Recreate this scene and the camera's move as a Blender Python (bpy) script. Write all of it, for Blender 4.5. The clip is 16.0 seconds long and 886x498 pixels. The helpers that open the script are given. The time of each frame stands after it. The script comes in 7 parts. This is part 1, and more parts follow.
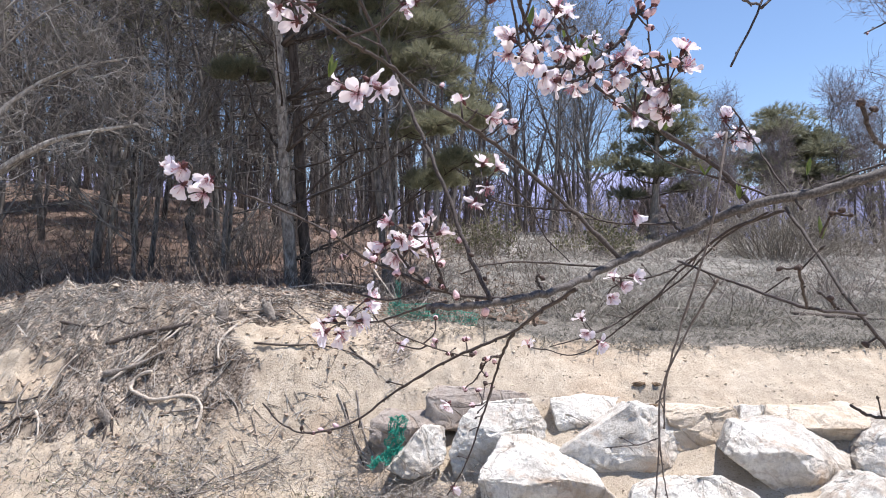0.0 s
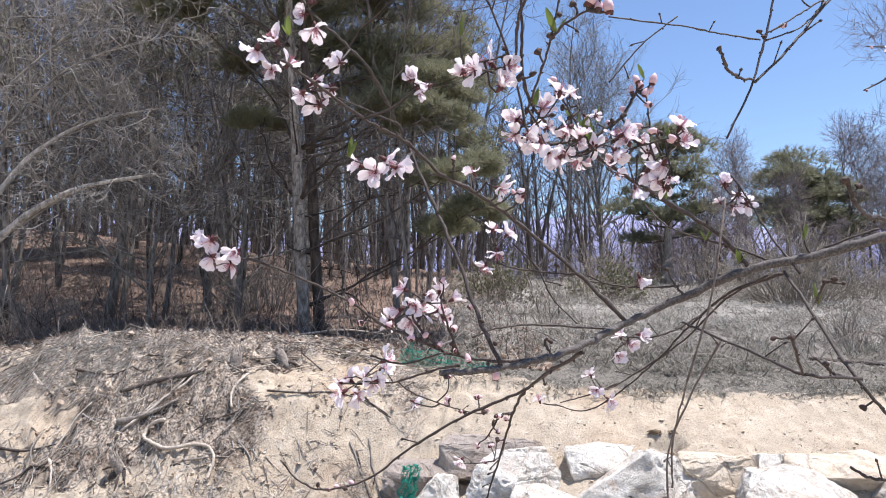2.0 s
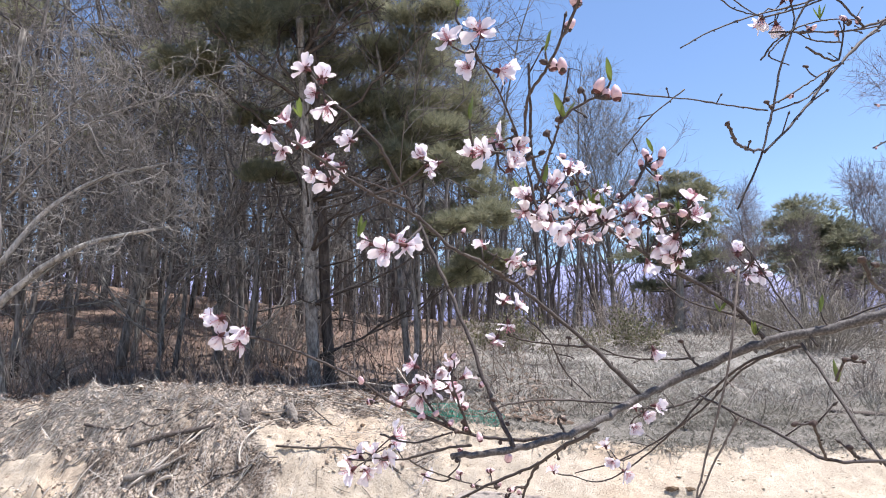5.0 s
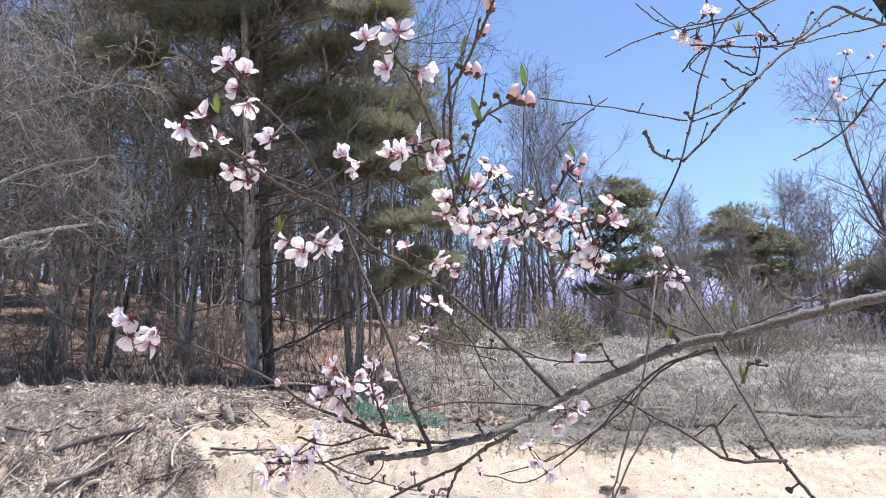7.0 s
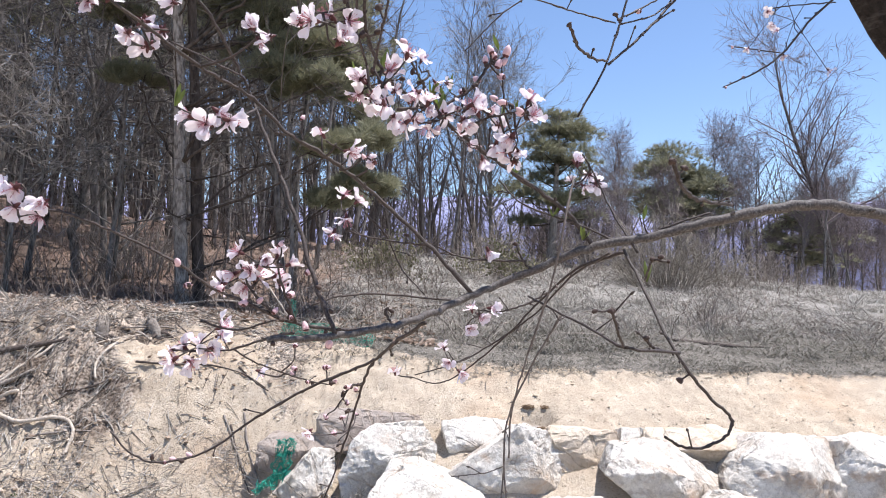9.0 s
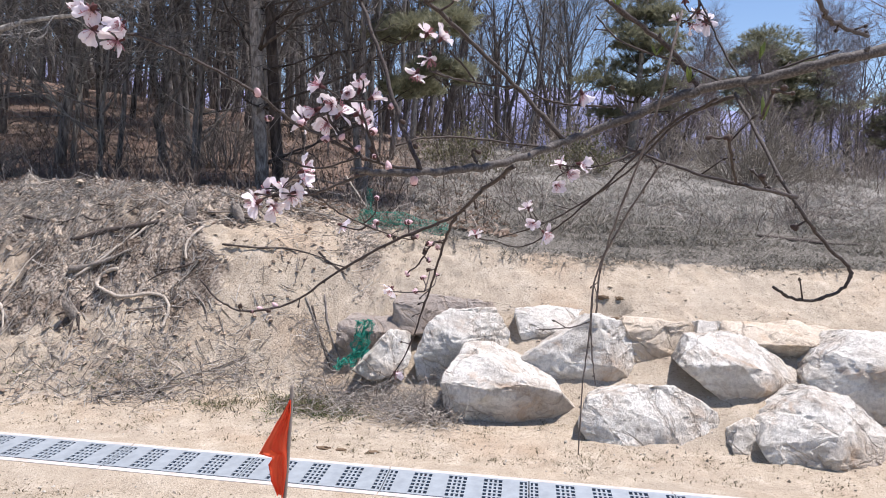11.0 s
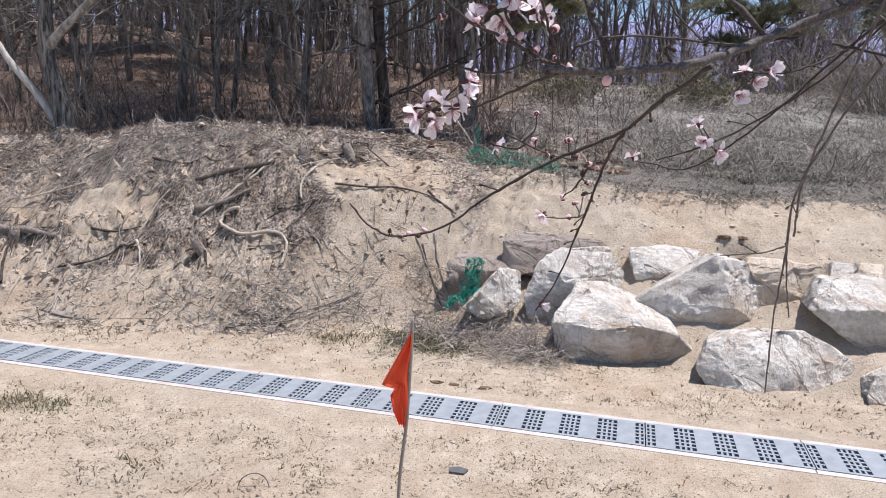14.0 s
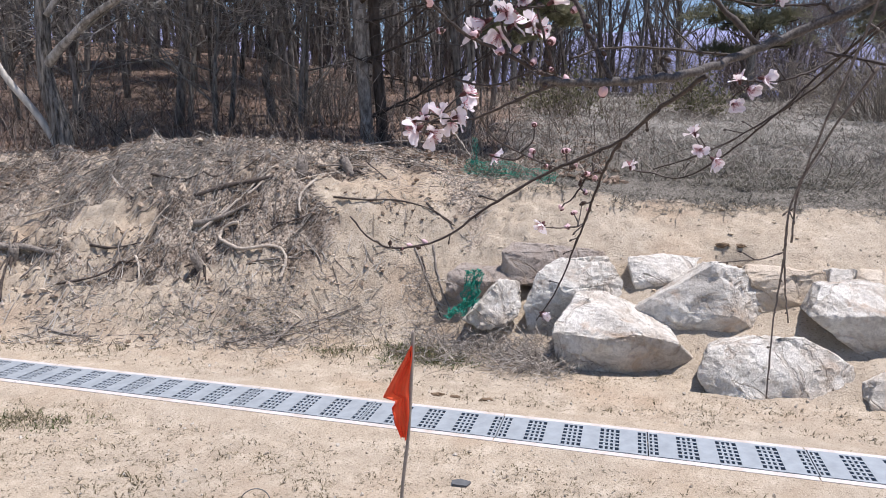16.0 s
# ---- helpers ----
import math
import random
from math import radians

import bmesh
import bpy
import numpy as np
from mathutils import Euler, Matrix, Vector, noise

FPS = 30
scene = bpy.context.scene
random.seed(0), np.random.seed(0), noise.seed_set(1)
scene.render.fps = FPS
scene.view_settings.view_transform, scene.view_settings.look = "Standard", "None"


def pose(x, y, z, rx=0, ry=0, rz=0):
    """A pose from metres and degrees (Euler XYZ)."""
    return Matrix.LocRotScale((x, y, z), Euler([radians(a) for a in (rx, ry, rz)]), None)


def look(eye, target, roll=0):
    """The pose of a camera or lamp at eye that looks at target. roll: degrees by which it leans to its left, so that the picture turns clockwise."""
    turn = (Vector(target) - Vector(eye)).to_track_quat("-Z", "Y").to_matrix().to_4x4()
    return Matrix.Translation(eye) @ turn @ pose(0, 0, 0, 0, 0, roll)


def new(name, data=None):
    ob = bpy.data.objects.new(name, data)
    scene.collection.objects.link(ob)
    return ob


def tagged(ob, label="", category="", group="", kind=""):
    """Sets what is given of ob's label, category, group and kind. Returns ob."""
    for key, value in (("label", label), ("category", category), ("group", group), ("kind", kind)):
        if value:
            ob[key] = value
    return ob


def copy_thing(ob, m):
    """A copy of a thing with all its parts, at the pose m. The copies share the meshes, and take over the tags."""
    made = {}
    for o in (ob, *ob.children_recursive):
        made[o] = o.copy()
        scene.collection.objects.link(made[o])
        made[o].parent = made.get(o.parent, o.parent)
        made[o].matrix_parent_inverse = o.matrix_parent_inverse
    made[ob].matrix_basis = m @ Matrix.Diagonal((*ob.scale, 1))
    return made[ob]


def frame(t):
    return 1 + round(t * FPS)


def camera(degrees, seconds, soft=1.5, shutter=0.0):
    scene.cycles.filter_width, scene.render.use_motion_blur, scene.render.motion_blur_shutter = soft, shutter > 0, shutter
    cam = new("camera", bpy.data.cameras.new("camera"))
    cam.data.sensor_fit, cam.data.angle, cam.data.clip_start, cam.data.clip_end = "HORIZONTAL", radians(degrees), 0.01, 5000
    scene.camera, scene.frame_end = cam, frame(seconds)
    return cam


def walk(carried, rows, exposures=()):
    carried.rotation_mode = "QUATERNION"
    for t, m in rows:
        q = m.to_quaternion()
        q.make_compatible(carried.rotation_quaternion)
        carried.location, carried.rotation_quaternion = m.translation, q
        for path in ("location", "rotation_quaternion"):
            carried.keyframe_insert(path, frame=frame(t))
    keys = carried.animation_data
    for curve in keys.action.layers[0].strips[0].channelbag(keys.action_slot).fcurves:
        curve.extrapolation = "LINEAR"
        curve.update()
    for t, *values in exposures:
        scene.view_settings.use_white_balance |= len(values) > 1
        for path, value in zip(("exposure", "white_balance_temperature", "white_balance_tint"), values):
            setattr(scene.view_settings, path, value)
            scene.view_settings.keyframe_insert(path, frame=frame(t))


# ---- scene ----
cam = camera(65.4, 16.0, 1.0)
PATH = [
    (0, (0.095, 0.069, 1.583), (0.059, 2.068, 1.635), -0.1),
    (0.5, (0.097, 0.064, 1.59), (0.058, 2.061, 1.694), 0.0),
    (1, (0.098, 0.051, 1.597), (0.059, 2.045, 1.745), -0.2),
    (1.5, (0.096, 0.038, 1.602), (0.041, 2.03, 1.77), -0.2),
    (2, (0.096, 0.033, 1.603), (0.025, 2.024, 1.782), -0.3),
    (2.5, (0.093, 0.035, 1.607), (-0.004, 2.023, 1.81), -0.2),
    (3, (0.095, 0.038, 1.61), (-0.014, 2.021, 1.846), -0.2),
    (3.5, (0.095, 0.041, 1.615), (-0.019, 2.022, 1.871), -0.1),
    (4, (0.097, 0.039, 1.617), (-0.019, 2.019, 1.878), -0.0),
    (4.2, (0.096, 0.038, 1.62), (-0.017, 2.016, 1.892), -0.2),
    (6.3, (0.103, 0.031, 1.633), (0.037, 1.998, 1.987), -0.7),
    (6.5, (0.108, 0.033, 1.633), (0.068, 2.003, 1.978), -0.9),
    (7, (0.119, 0.036, 1.63), (0.177, 2.01, 1.951), -0.3),
    (7.5, (0.126, 0.044, 1.624), (0.237, 2.021, 1.909), -0.3),
    (8, (0.138, 0.045, 1.621), (0.325, 2.021, 1.865), -0.2),
    (8.5, (0.143, 0.049, 1.613), (0.402, 2.023, 1.809), 0.5),
    (8.7, (0.145, 0.048, 1.605), (0.399, 2.025, 1.77), 1.0),
    (10.8, (0.134, 0.089, 1.557), (0.257, 2.077, 1.382), 2.2),
    (11, (0.136, 0.086, 1.545), (0.173, 2.076, 1.349), 2.2),
    (11.5, (0.126, 0.082, 1.525), (0.129, 2.069, 1.291), 2.4),
    (12, (0.108, 0.091, 1.514), (-0.005, 2.063, 1.199), 1.0),
    (12.5, (0.08, 0.105, 1.511), (-0.19, 2.051, 1.135), 0.4),
    (13, (0.071, 0.11, 1.515), (-0.204, 2.059, 1.158), 0.8),
    (13.5, (0.071, 0.126, 1.517), (-0.185, 2.075, 1.15), 0.9),
    (14, (0.069, 0.129, 1.515), (-0.178, 2.078, 1.143), 1.1),
    (14.5, (0.068, 0.127, 1.516), (-0.194, 2.078, 1.164), 0.4),
    (15, (0.068, 0.126, 1.515), (-0.19, 2.078, 1.162), 0.2),
    (15.5, (0.069, 0.125, 1.515), (-0.186, 2.078, 1.169), 0.2),
    (16, (0.068, 0.124, 1.515), (-0.177, 2.08, 1.177), 0.3),
]
walk(cam, [(t, look(eye, target, roll)) for t, eye, target, roll in PATH], [(0, 0.73, 6190, 15), (4.2, 0.95, 6170, 15), (7.0, 1.02, 6170, 15), (8.7, 0.88, 6190, 15), (11, 0.50, 6240, 17), (12.5, 0.37, 6240, 17), (16, 0.33, 6240, 17)])
# ---- world, sun and light ----
SUN_DIR = Vector((0.31, 0.03, 0.95)).normalized()
world = bpy.data.worlds.new("sky")
scene.world = world
world.use_nodes = True
wn = world.node_tree
sky = wn.nodes.new("ShaderNodeTexSky")
sky.sky_type = "NISHITA"
sky.sun_disc = False
sky.sun_elevation = math.asin(SUN_DIR.z)
sky.sun_rotation = math.atan2(SUN_DIR.x, SUN_DIR.y)
sky.altitude, sky.air_density, sky.dust_density, sky.ozone_density = 100, 1.0, 0.0, 2.6
wn.links.new(sky.outputs[0], wn.nodes["Background"].inputs[0])
wn.nodes["Background"].inputs[1].default_value = 0.10
sun = new("sun", bpy.data.lights.new("sun", "SUN"))
sun.data.energy, sun.data.angle, sun.data.color = 5.0, radians(0.53), (1.0, 0.95, 0.87)
sun.matrix_world = look(SUN_DIR * 50, (0, 0, 0))


# ---- materials ----
class Mat:
    """A small helper round a node material."""

    def __init__(self, name, rough=0.85, spec=0.3):
        self.m = bpy.data.materials.new(name)
        self.m.use_nodes = True
        self.t = self.m.node_tree
        self.b = self.t.nodes["Principled BSDF"]
        self.b.inputs["Roughness"].default_value = rough
        self.b.inputs["Specular IOR Level"].default_value = spec
        self.co = self.t.nodes.new("ShaderNodeTexCoord")

    def node(self, kind, **inputs):
        n = self.t.nodes.new(kind)
        for k, v in inputs.items():
            self.put(n.inputs[k.replace("_", " ")], v)
        return n

    def put(self, socket, v):
        if isinstance(v, bpy.types.NodeSocket):
            self.t.links.new(v, socket)
        else:
            socket.default_value = v

    def noise(self, scale, detail=4.0, rough=0.6, stretch=(1, 1, 1), distort=0.0):
        mp = self.t.nodes.new("ShaderNodeMapping")
        mp.inputs["Scale"].default_value = stretch
        self.t.links.new(self.co.outputs["Object"], mp.inputs[0])
        n = self.node("ShaderNodeTexNoise", Vector=mp.outputs[0], Scale=scale, Detail=detail, Roughness=rough, Distortion=distort)
        return n.outputs[0]

    def ramp(self, fac, stops):
        n = self.t.nodes.new("ShaderNodeValToRGB")
        self.put(n.inputs[0], fac)
        while len(n.color_ramp.elements) < len(stops):
            n.color_ramp.elements.new(0.5)
        for e, (p, c) in zip(n.color_ramp.elements, stops):
            e.position, e.color = p, (*c, 1) if len(c) == 3 else c
        return n.outputs[0]

    def mix(self, fac, a, b, how="MIX"):
        n = self.t.nodes.new("ShaderNodeMix")
        n.data_type, n.blend_type = "RGBA", how
        self.put(n.inputs[0], fac)
        for s, v in ((n.inputs[6], a), (n.inputs[7], b)):
            self.put(s, (*v, 1) if isinstance(v, tuple) and len(v) == 3 else v)
        return n.outputs[2]

    def math(self, op, a, b=0.5):
        n = self.t.nodes.new("ShaderNodeMath")
        n.operation = op
        self.put(n.inputs[0], a)
        self.put(n.inputs[1], b)
        return n.outputs[0]

    def color(self, v):
        self.put(self.b.inputs["Base Color"], (*v, 1) if isinstance(v, tuple) else v)
        return self

    def bump(self, height, strength=0.5, distance=0.01):
        n = self.node("ShaderNodeBump", Strength=strength, Distance=distance, Height=height)
        self.t.links.new(n.outputs[0], self.b.inputs["Normal"])
        return self

    def island(self):
        return self.t.nodes.new("ShaderNodeNewGeometry").outputs["Random Per Island"]

    def each(self):
        return self.t.nodes.new("ShaderNodeObjectInfo").outputs["Random"]

    def thin(self, amount, tint):
        """Light that comes through a thin petal, leaf or cloth."""
        tr = self.node("ShaderNodeBsdfTranslucent")
        self.put(tr.inputs[0], tint)
        mx = self.t.nodes.new("ShaderNodeMixShader")
        mx.inputs[0].default_value = amount
        self.t.links.new(self.b.outputs[0], mx.inputs[1])
        self.t.links.new(tr.outputs[0], mx.inputs[2])
        self.t.links.new(mx.outputs[0], self.t.nodes["Material Output"].inputs[0])
        return self


def bark_mat(name, dark, light, scale=30.0, stretch=(1, 1, 0.25), strength=0.7, dist=0.01):
    m = Mat(name, 0.9, 0.15)
    n = m.noise(scale, 5, 0.65, stretch)
    big = m.noise(scale * 0.12, 3)
    c = m.ramp(n, [(0.38, dark), (0.62, light)])
    c = m.mix(m.math("MULTIPLY", big, 0.45), c, tuple(0.7 * a for a in dark))
    m.color(m.mix(m.math("MULTIPLY", m.each(), 0.3), c, light))
    return m.bump(n, strength, dist).m


def ground_mat():
    m = Mat("ground_sand_and_litter", 0.95, 0.1)
    at = m.t.nodes.new("ShaderNodeVertexColor")
    at.layer_name = "zone"
    sep = m.t.nodes.new("ShaderNodeSeparateColor")
    m.t.links.new(at.outputs[0], sep.inputs[0])
    fine = m.noise(55, 6, 0.7)
    grit = m.noise(260, 4, 0.7)
    mid = m.noise(7, 5, 0.65)
    big = m.noise(0.9, 4, 0.6)
    sand = m.ramp(mid, [(0.3, (0.40, 0.33, 0.248)), (0.5, (0.49, 0.41, 0.313)), (0.7, (0.63, 0.545, 0.435))])
    sand = m.mix(m.math("MULTIPLY", fine, 0.35), sand, (0.25, 0.195, 0.145))
    sand = m.mix(m.ramp(grit, [(0.52, (0, 0, 0)), (0.72, (0.8, 0.8, 0.8))]), sand, (0.72, 0.64, 0.53))
    sand = m.mix(m.ramp(m.noise(1.4, 4, 0.6), [(0.5, (0, 0, 0)), (0.68, (0.55, 0.55, 0.55))]), sand, (0.44, 0.325, 0.225))
    speck = m.noise(75, 3, 0.55, (1, 1.6, 1), 0.4)
    sand = m.mix(m.ramp(speck, [(0.34, (0.8, 0.8, 0.8)), (0.42, (0, 0, 0))]), sand, (0.17, 0.14, 0.10))
    sand = m.mix(m.ramp(big, [(0.45, (0, 0, 0)), (0.7, (0.3, 0.3, 0.3))]), sand, (0.36, 0.325, 0.275))
    debris = m.ramp(fine, [(0.37, (0.045, 0.036, 0.03)), (0.46, (0.27, 0.215, 0.17)), (0.6, (0.62, 0.535, 0.44))])
    humus = m.noise(2.4, 5, 0.6, distort=0.5)
    debris = m.mix(m.ramp(humus, [(0.45, (0, 0, 0)), (0.56, (0.9, 0.9, 0.9))]), debris, m.ramp(fine, [(0.38, (0.03, 0.023, 0.019)), (0.5, (0.12, 0.09, 0.07)), (0.66, (0.30, 0.24, 0.19))]))
    litter = m.ramp(fine, [(0.3, (0.06, 0.042, 0.034)), (0.5, (0.205, 0.14, 0.11)), (0.74, (0.42, 0.305, 0.245))])
    litter = m.mix(m.ramp(big, [(0.4, (0, 0, 0)), (0.65, (0.6, 0.6, 0.6))]), litter, (0.19, 0.155, 0.125))
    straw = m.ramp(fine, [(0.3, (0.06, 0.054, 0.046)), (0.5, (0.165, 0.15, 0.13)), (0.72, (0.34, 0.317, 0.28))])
    # alpha blends to a lighter, greyer straw: haze painted on the far slope
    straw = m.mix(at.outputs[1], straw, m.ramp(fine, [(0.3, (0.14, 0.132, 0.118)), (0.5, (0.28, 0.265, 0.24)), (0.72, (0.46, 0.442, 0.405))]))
    c = sand
    for k, col in ((0, debris), (1, litter), (2, straw)):
        w = m.math("ADD", sep.outputs[k], m.math("MULTIPLY", m.math("SUBTRACT", mid, 0.5), 1.1))
        c = m.mix(m.ramp(w, [(0.36, (0, 0, 0)), (0.62, (1, 1, 1))]), c, col)
    m.color(c)
    h = m.math("ADD", m.math("MULTIPLY", fine, 0.7), m.math("MULTIPLY", grit, 0.3))
    return m.bump(h, 0.85, 0.02).m


def rock_mat(name="pale_granite", tint=(0.45, 0.40, 0.35), much=0.0, stain=0.6):
    m = Mat(name, 0.85, 0.25)
    n = m.noise(6, 6, 0.68, distort=0.6)
    fine = m.noise(90, 5, 0.75)
    streak = m.noise(6, 7, 0.75, (1.0, 1.0, 1.6), 1.5)
    big = m.noise(1.7, 3, 0.5)
    c = m.ramp(n, [(0.28, (0.44, 0.395, 0.335)), (0.42, (0.67, 0.625, 0.555)), (0.56, (0.86, 0.825, 0.755))])
    c = m.mix(m.ramp(big, [(0.5, (0, 0, 0)), (0.68, (stain, stain, stain))]), c, (0.50, 0.36, 0.235))
    c = m.mix(m.ramp(streak, [(0.58, (0, 0, 0)), (0.7, (0.3, 0.3, 0.3))]), c, (0.34, 0.30, 0.265))
    c = m.mix(m.ramp(fine, [(0.36, (0.25, 0.25, 0.25)), (0.5, (0, 0, 0))]), c, (0.2, 0.185, 0.17))
    grain = m.noise(38, 9, 0.78)
    c = m.mix(m.ramp(grain, [(0.40, (0.4, 0.4, 0.4)), (0.52, (0, 0, 0))]), c, (0.36, 0.33, 0.30))
    rust = m.noise(3.4, 5, 0.7, (1, 1, 1.5), 0.8)
    c = m.mix(m.ramp(rust, [(0.54, (0, 0, 0)), (0.66, (0.62, 0.62, 0.62))]), c, (0.44, 0.29, 0.18))
    c = m.mix(m.math("MULTIPLY", m.each(), 0.15), c, (0.45, 0.40, 0.35))
    if much:
        c = m.mix(much, c, tint)
    crack = m.ramp(m.noise(2.0, 7, 0.55, (1, 0.8, 1.3), 0.5), [(0.475, (0, 0, 0)), (0.5, (0.42, 0.42, 0.42)), (0.507, (0, 0, 0))])
    c = m.mix(crack, c, (0.36, 0.27, 0.195))
    m.color(c)
    h = m.math("ADD", m.math("MULTIPLY", m.noise(14, 8, 0.72), 0.8), m.math("MULTIPLY", fine, 0.25))
    h = m.math("ADD", h, m.math("MULTIPLY", grain, 0.5))
    h = m.math("SUBTRACT", h, m.math("MULTIPLY", crack, 0.9))
    return m.bump(h, 1.0, 0.03).m


def island_mat(name, stops, rough=0.9, through_light=0.0):
    m = Mat(name, rough, 0.15)
    c = m.ramp(m.island(), stops)
    n = m.noise(40, 3)
    m.color(m.mix(m.math("MULTIPLY", n, 0.5), c, tuple(0.55 * a for a in stops[0][1])))
    if through_light:
        m.thin(through_light, stops[len(stops) // 2][1] + (1,))
    return m.m


GROUND = ground_mat()
ROCK = rock_mat()
ROCK_OCHRE = rock_mat("ochre_stained_granite", (0.62, 0.47, 0.31), 0.5)
ROCK_BROWN = rock_mat("weathered_brown_granite", (0.23, 0.175, 0.145), 0.72)
BARK_GREY = bark_mat("grey_bark", (0.035, 0.03, 0.028), (0.31, 0.285, 0.265))
BARK_PALE = bark_mat("pale_grey_bark", (0.05, 0.044, 0.038), (0.40, 0.37, 0.335), 34, (1, 1, 0.13), 1.0, 0.045)
BARK_LIMB = bark_mat("light_grey_limb", (0.17, 0.155, 0.14), (0.52, 0.49, 0.45), 22, (1, 1, 0.3))
BARK_DARK = bark_mat("dark_pine_bark", (0.035, 0.028, 0.024), (0.14, 0.115, 0.10), 16, (1, 1, 0.3), 1.0, 0.02)
BARK_PINE = bark_mat("pine_bark", (0.10, 0.083, 0.072), (0.50, 0.455, 0.41), 26, (1, 1, 0.35), 1.0, 0.03)
TWIG_GREY = bark_mat("bare_twigs", (0.05, 0.044, 0.041), (0.205, 0.186, 0.176), 6)
TWIG_RED = bark_mat("reddish_grey_twigs", (0.12, 0.098, 0.10), (0.30, 0.255, 0.262), 6)
# twigs of the farthest rows, lightened so their colour holds the haze
TWIG_HAZED = bark_mat("hazed_bare_twigs", (0.07, 0.062, 0.06), (0.20, 0.18, 0.174), 6)
# pale grey twigs, raised further: sunlight on near trees put into the colour
PALE_TWIG = bark_mat("pale_twigs", (0.07, 0.064, 0.06), (0.37, 0.347, 0.322), 8)
EARTH = island_mat("brown_earth", [(0.0, (0.24, 0.18, 0.135)), (0.5, (0.42, 0.335, 0.26)), (1.0, (0.62, 0.53, 0.43))])
STEM = island_mat("dry_stems", [(0.0, (0.13, 0.108, 0.095)), (0.5, (0.31, 0.268, 0.232)), (1.0, (0.56, 0.50, 0.44))])
BROWN_STEM = island_mat("brown_stems", [(0.0, (0.07, 0.055, 0.047)), (0.6, (0.22, 0.177, 0.147)), (1.0, (0.44, 0.375, 0.32))])
BLEACHED = island_mat("bleached_straw", [(0.0, (0.22, 0.20, 0.18)), (0.5, (0.46, 0.43, 0.39)), (1.0, (0.66, 0.63, 0.58))])
BRUSH = island_mat("grey_brush", [(0.0, (0.15, 0.126, 0.108)), (0.5, (0.42, 0.37, 0.32)), (1.0, (0.68, 0.63, 0.56))])
DEADWOOD = island_mat("dead_wood", [(0.0, (0.06, 0.05, 0.043)), (0.4, (0.30, 0.27, 0.24)), (0.7, (0.52, 0.485, 0.44)), (1.0, (0.68, 0.65, 0.60))])
PALE_STEM = island_mat("pale_stems", [(0.0, (0.16, 0.14, 0.115)), (0.5, (0.28, 0.25, 0.21)), (1.0, (0.42, 0.38, 0.325))])
OLIVE = island_mat("olive_leaves", [(0.0, (0.09, 0.09, 0.05)), (0.6, (0.20, 0.195, 0.11)), (1.0, (0.36, 0.33, 0.21))], 0.7, 0.15)
# far grass: lighter and greyer, with distance haze put into its colour
HAZED_STRAW = island_mat("hazed_dry_grass", [(0.0, (0.17, 0.16, 0.142)), (0.6, (0.38, 0.362, 0.33)), (1.0, (0.62, 0.60, 0.55))], 0.85, 0.15)
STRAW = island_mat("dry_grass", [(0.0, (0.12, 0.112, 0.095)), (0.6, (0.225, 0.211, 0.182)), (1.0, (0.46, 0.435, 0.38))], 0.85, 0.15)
WEED = island_mat("green_weed", [(0.0, (0.10, 0.092, 0.055)), (0.5, (0.25, 0.215, 0.14)), (1.0, (0.46, 0.39, 0.28))], 0.8, 0.3)
GREEN = island_mat("fresh_green_weed", [(0.0, (0.05, 0.07, 0.025)), (0.6, (0.11, 0.15, 0.05)), (1.0, (0.22, 0.25, 0.11))], 0.75, 0.25)
NEEDLE = island_mat("pine_needles", [(0.0, (0.095, 0.105, 0.066)), (0.55, (0.285, 0.285, 0.185)), (1.0, (0.55, 0.53, 0.37))], 0.55, 0.5)
LEAF_DRY = island_mat("fallen_leaves", [(0.0, (0.13, 0.092, 0.07)), (0.5, (0.30, 0.217, 0.165)), (1.0, (0.54, 0.44, 0.355))], 0.9, 0.2)
SANDY = island_mat("sand_clods", [(0.0, (0.44, 0.36, 0.27)), (0.5, (0.56, 0.47, 0.36)), (1.0, (0.68, 0.59, 0.47))])
PEBBLE = island_mat("pebbles", [(0.0, (0.26, 0.215, 0.165)), (0.6, (0.44, 0.39, 0.32)), (1.0, (0.62, 0.58, 0.52))])


def plain_mat(name, col, rough=0.6, spec=0.4, vary=0.18, scale=30, metal=0.0):
    m = Mat(name, rough, spec)
    n = m.noise(scale, 5)
    m.color(m.mix(m.ramp(n, [(0.35, (0, 0, 0)), (0.75, (1, 1, 1))]), col, tuple(a * (1 - 2 * vary) for a in col)))
    m.b.inputs["Metallic"].default_value = metal
    return m.bump(n, 0.15, 0.004).m


STEEL = plain_mat("galvanised_steel", (0.32, 0.355, 0.385), 0.55, 0.4, 0.12, 18, 0.1)
rm = Mat("white_channel_rim", 0.75, 0.25)
rn_ = rm.noise(9, 6, 0.7)
rm.color(rm.mix(rm.ramp(rn_, [(0.45, (0, 0, 0)), (0.68, (0.75, 0.75, 0.75))]), (0.54, 0.505, 0.49), (0.40, 0.335, 0.27))).bump(rm.noise(60, 5), 0.3, 0.006)
RIM = rm.m
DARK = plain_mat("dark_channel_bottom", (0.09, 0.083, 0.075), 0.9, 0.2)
NET = plain_mat("green_net", (0.025, 0.30, 0.215), 0.6, 0.3, 0.15)
SLATE = plain_mat("grey_slate", (0.12, 0.125, 0.13), 0.7, 0.3)


